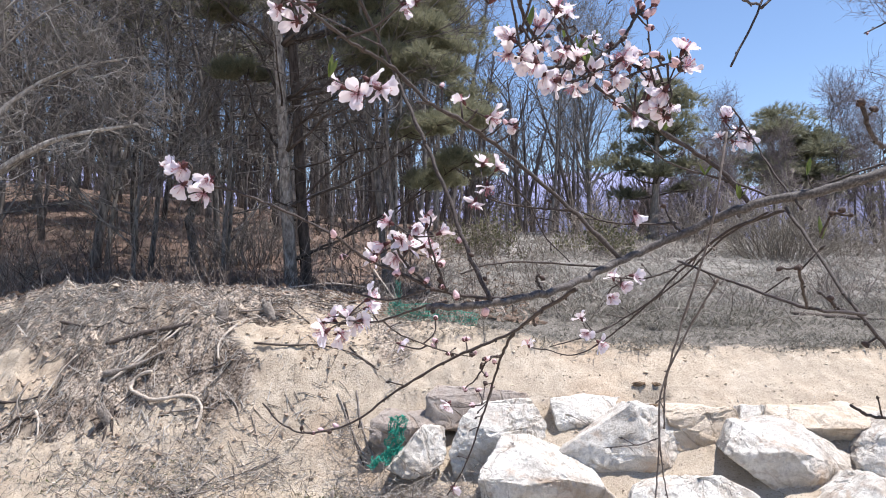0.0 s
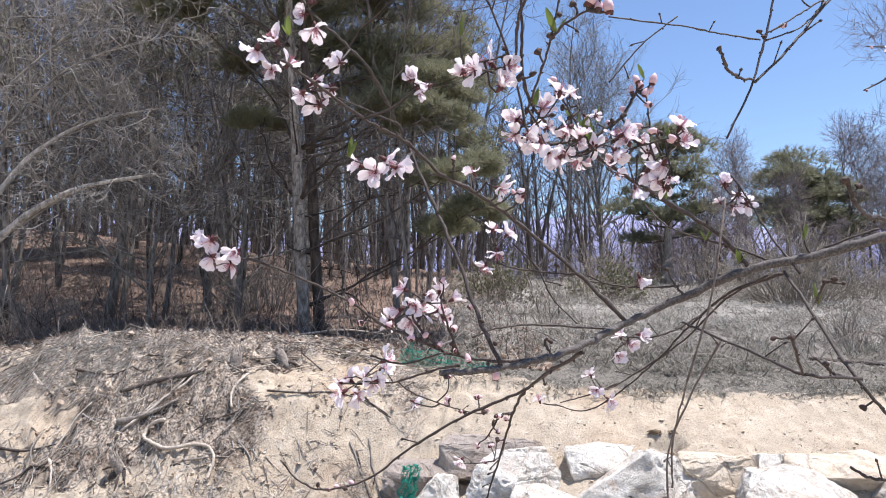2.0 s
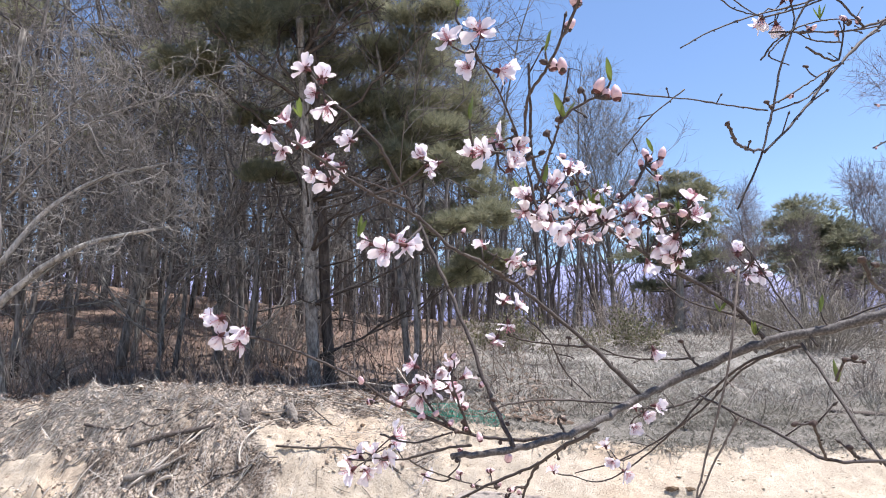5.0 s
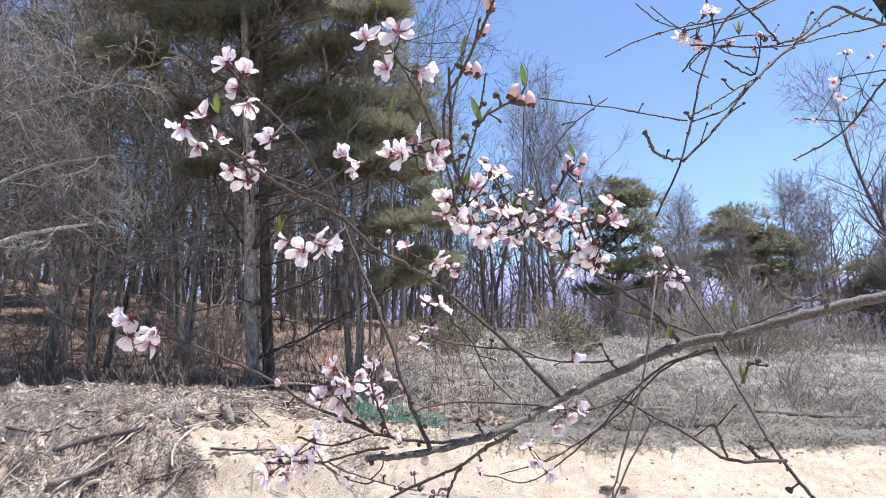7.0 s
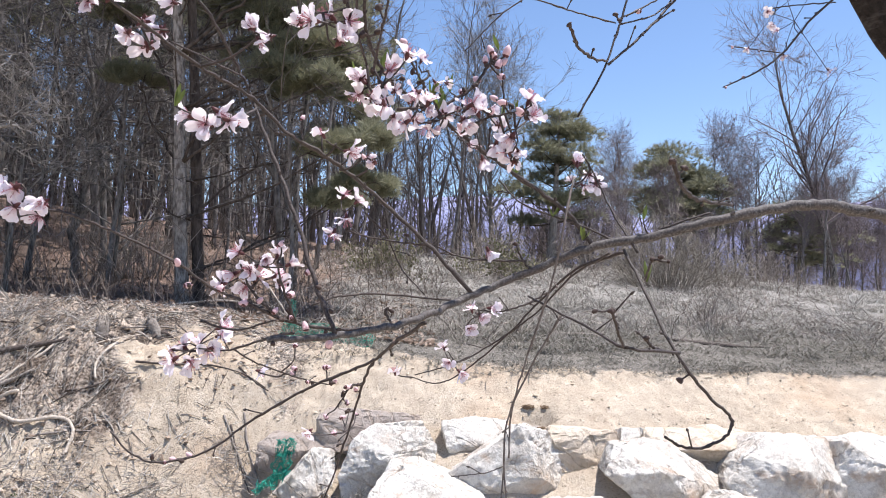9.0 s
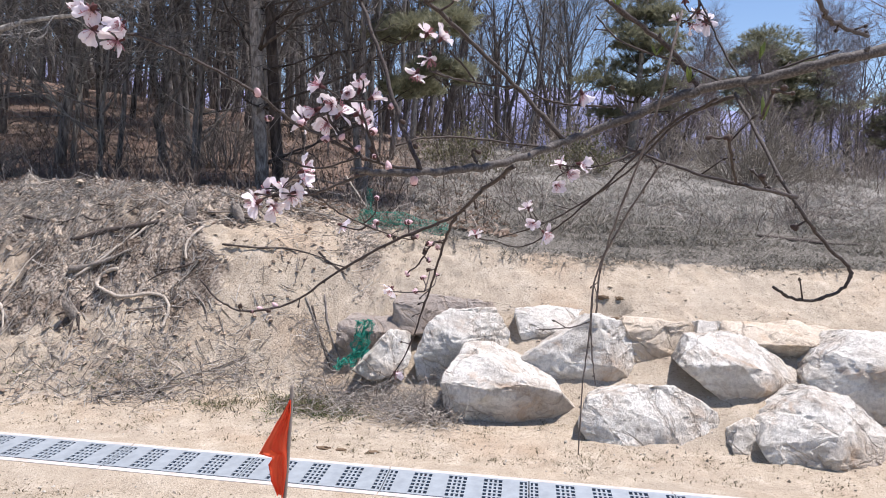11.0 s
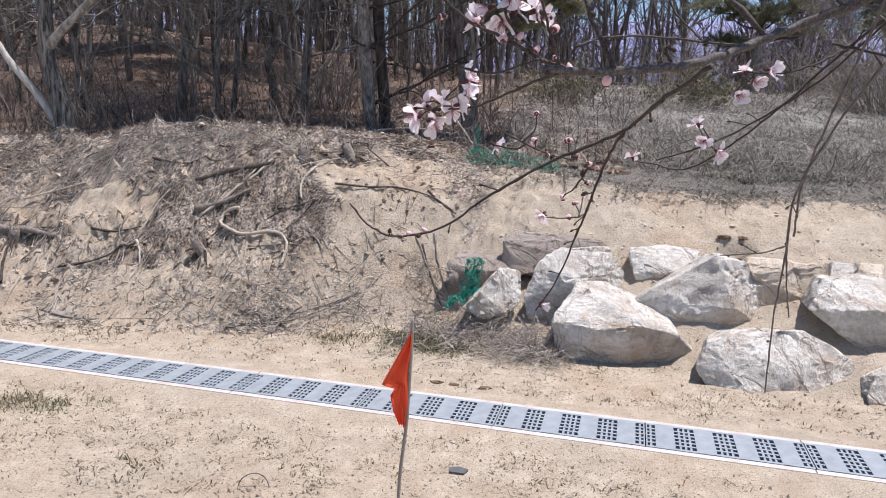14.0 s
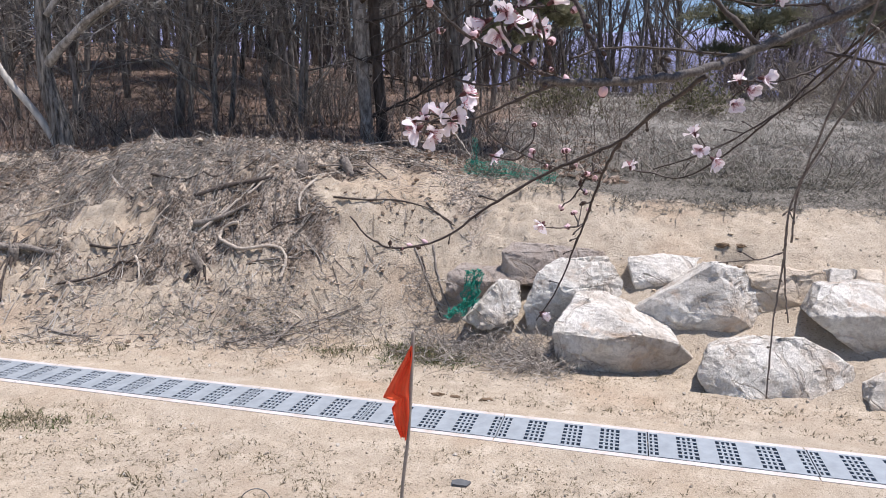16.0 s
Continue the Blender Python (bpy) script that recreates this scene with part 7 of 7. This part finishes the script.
def cup_mesh(seed):
    r = random.Random(seed)
    a = Acc()
    a.tube([(0, 0, -0.0075), (0, 0, -0.005), (0, 0, -0.0025), (0, 0, 0.0005)], [0.0009, 0.0021, 0.0024, 0.0028], 8)
    for k in range(5):
        an = 2 * math.pi * (k + 0.5) / 5
        d = Vector((math.cos(an), math.sin(an), 0))
        s = Vector((-d.y, d.x, 0)) * 0.0017
        b = d * 0.0022
        a.poly([b - s, b + d * 0.0035 - s * 0.8 + Vector((0, 0, -0.0006)), b + d * 0.0055 + Vector((0, 0, -0.0012)), b + d * 0.0035 + s * 0.8 + Vector((0, 0, -0.0006)), b + s])
    me = a.mesh("calyx", CALYX)
    st = Acc()
    for k in range(20):
        an, tilt = r.uniform(0, 6.28), r.uniform(0.05, 0.75)
        d = Vector((math.cos(an) * math.sin(tilt), math.sin(an) * math.sin(tilt), math.cos(tilt)))
        h = r.uniform(0.0065, 0.011)
        b = Vector((d.x, d.y, 0)) * 0.002
        st.tube([b, b + d * h], [0.00022, 0.00018], 3, False)
        st.tube([b + d * (h - 0.0004), b + d * (h + 0.0005), b + d * (h + 0.0011)], [0.0002, 0.0006, 0.0002], 4, False)
    return me, st.mesh("stamens", STAMEN)


CUPS = [cup_mesh(s) for s in range(3)]
LABELS = ("open pale pink five-petalled blossom", "half-open white and pink blossom", "pale pink blossom seen side-on, dark red at its heart")


def face_along(d, spin=0.0):
    return Vector(d).to_track_quat("Z", "Y").to_matrix().to_4x4() @ Matrix.Rotation(spin, 4, "Z")


def blossom(p, d, size, opened, lab):
    cup, st = prnd.choice(CUPS)
    b = new("blossom", cup)
    b.parent = peach
    b["label"] = lab
    b.matrix_basis = Matrix.Translation(p) @ face_along(d, prnd.uniform(0, 6.28)) @ Matrix.Scale(size, 4)
    s = new("stamen_ring", st)
    s.parent = b
    for k in range(5):
        if prnd.random() < 0.06:
            continue
        o = new("petal", prnd.choice(PETALS))
        o.parent = b
        o.matrix_basis = Matrix.Rotation(2 * math.pi * k / 5 + prnd.gauss(0, 0.1), 4, "Z") @ Matrix.Translation((0, 0.0018, 0.0004 * (k % 2))) @ Matrix.Rotation(opened + prnd.gauss(0, 0.34), 4, "X") @ Matrix.Scale(prnd.uniform(0.82, 1.12), 4)


def join_up(p, r):
    """A short shoot from the nearest wood to a blossom or bud."""
    w = min(WOOD, key=lambda v: (v - p).length_squared)
    far = (w - p).length
    if 0.005 < far < 0.12:
        mid = w.lerp(p, 0.55) + Vector((prnd.gauss(0, 0.08), 0, -0.10)) * far
        s = Acc()
        s.tube(curve_through([w, mid, p], 4), taper(r * 1.2, r * 0.8, 8), 5)
        bit("spur", s, TWIG_BARK, peach)


for spots_, size in BLOSSOM_AT:
    c = sum((Vector(p) for p in spots_), Vector()) / len(spots_)
    join_up(c, 0.0011)
    for p in spots_:
        p = Vector(p) + Vector((0, prnd.uniform(-0.012, 0.012), 0))
        out = p - c
        d = Vector((out.x * 45, -0.1 + prnd.gauss(0, 0.7), out.z * 45 + 0.15)) + Vector((prnd.gauss(0, 0.5), 0, prnd.gauss(0, 0.5)))
        d.normalize()
        kind = prnd.random()
        opened = prnd.uniform(0.15, 0.55) if kind < 0.4 else prnd.uniform(0.6, 1.15) if kind < 0.8 else prnd.uniform(0.3, 0.7)
        blossom(p, d, size * prnd.uniform(0.7, 0.95), opened, LABELS[0 if kind < 0.4 else 1 if kind < 0.8 else 2])
        if len(spots_) > 1:
            b = p - d * 0.007
            stalk = Acc()
            stalk.tube([b, b.lerp(c, 0.5) - d * 0.004, c], [0.0008, 0.0008, 0.0010], 5)
            bit("spur", stalk, TWIG_BARK, peach)


def bud_mesh(long, fat):
    a = Acc()
    prof = ((0, 0.25), (0.15, 0.75), (0.4, 1.0), (0.7, 0.8), (0.9, 0.4), (1, 0.08))
    a.tube([(0, 0, h * long) for h, _ in prof], [w * fat for _, w in prof], 8)
    return a


BUD_A, BUD_B = bud_mesh(0.0115, 0.0038).mesh("bud", BUD_PINK), bud_mesh(0.009, 0.003).mesh("bud", BUD_BROWN)
HUSK = bud_mesh(0.0042, 0.0031).mesh("husk", CALYX)
for i, p in enumerate(BUD_AT):
    join_up(Vector(p), 0.0009)
    for k in range(prnd.choice((1, 2, 2, 3))):
        d = Vector((prnd.gauss(0, 0.6), prnd.gauss(0, 0.5), prnd.uniform(-0.1, 1))).normalized()
        pink = prnd.random() < 0.32 and p[1] > 0.66
        o = new("bud", BUD_A if pink else BUD_B)
        o.parent = peach
        o["label"] = "closed pink flower bud" if pink else "brown scaly bud"
        o.matrix_basis = Matrix.Translation(Vector(p) - d * 0.004) @ face_along(d) @ Matrix.Scale(prnd.uniform(0.6, 0.95) if pink else prnd.uniform(0.55, 0.9), 4)
        if pink:
            h = new("husk", HUSK)
            h.parent = o

for p in BIG_BUDS:
    join_up(Vector(p), 0.001)
    d = Vector((prnd.gauss(0, 0.4), prnd.gauss(0, 0.3), 1)).normalized()
    o = new("bud", BUD_A)
    o.parent = peach
    o["label"] = "swollen pale pink flower bud"
    o.matrix_basis = Matrix.Translation(Vector(p) - d * 0.003) @ face_along(d) @ Matrix.Scale(prnd.uniform(0.85, 1.15), 4)
    h = new("husk", HUSK)
    h.parent = o

a = Acc()
nv = 8
for j in range(nv + 1):
    v = j / nv
    w = 0.0034 * math.sin(math.pi * (0.06 + 0.94 * v)) ** 0.8
    for u in (-1, 0, 1):
        a.v.append(Vector((u * w, v * 0.026, abs(u) * w * 0.5 + 0.006 * v * v)))
for j in range(nv):
    for i in range(2):
        k = j * 3 + i
        a.f.append((k, k + 1, k + 4, k + 3))
LEAF = a.mesh("leaf", YOUNG_LEAF)
for p in LEAF_AT:
    join_up(Vector(p), 0.0009)
    for k in range(prnd.choice((2, 3, 3))):
        d = Vector((prnd.gauss(0, 0.5), prnd.gauss(0, 0.4), 1)).normalized()
        o = new("leaf", LEAF)
        o.parent = peach
        o["label"] = "narrow young green leaf"
        o.matrix_basis = Matrix.Translation(Vector(p)) @ d.to_track_quat("Y", "Z").to_matrix().to_4x4() @ Matrix.Rotation(prnd.uniform(-0.8, 0.8), 4, "Y") @ Matrix.Scale(prnd.uniform(0.42, 0.8), 4)
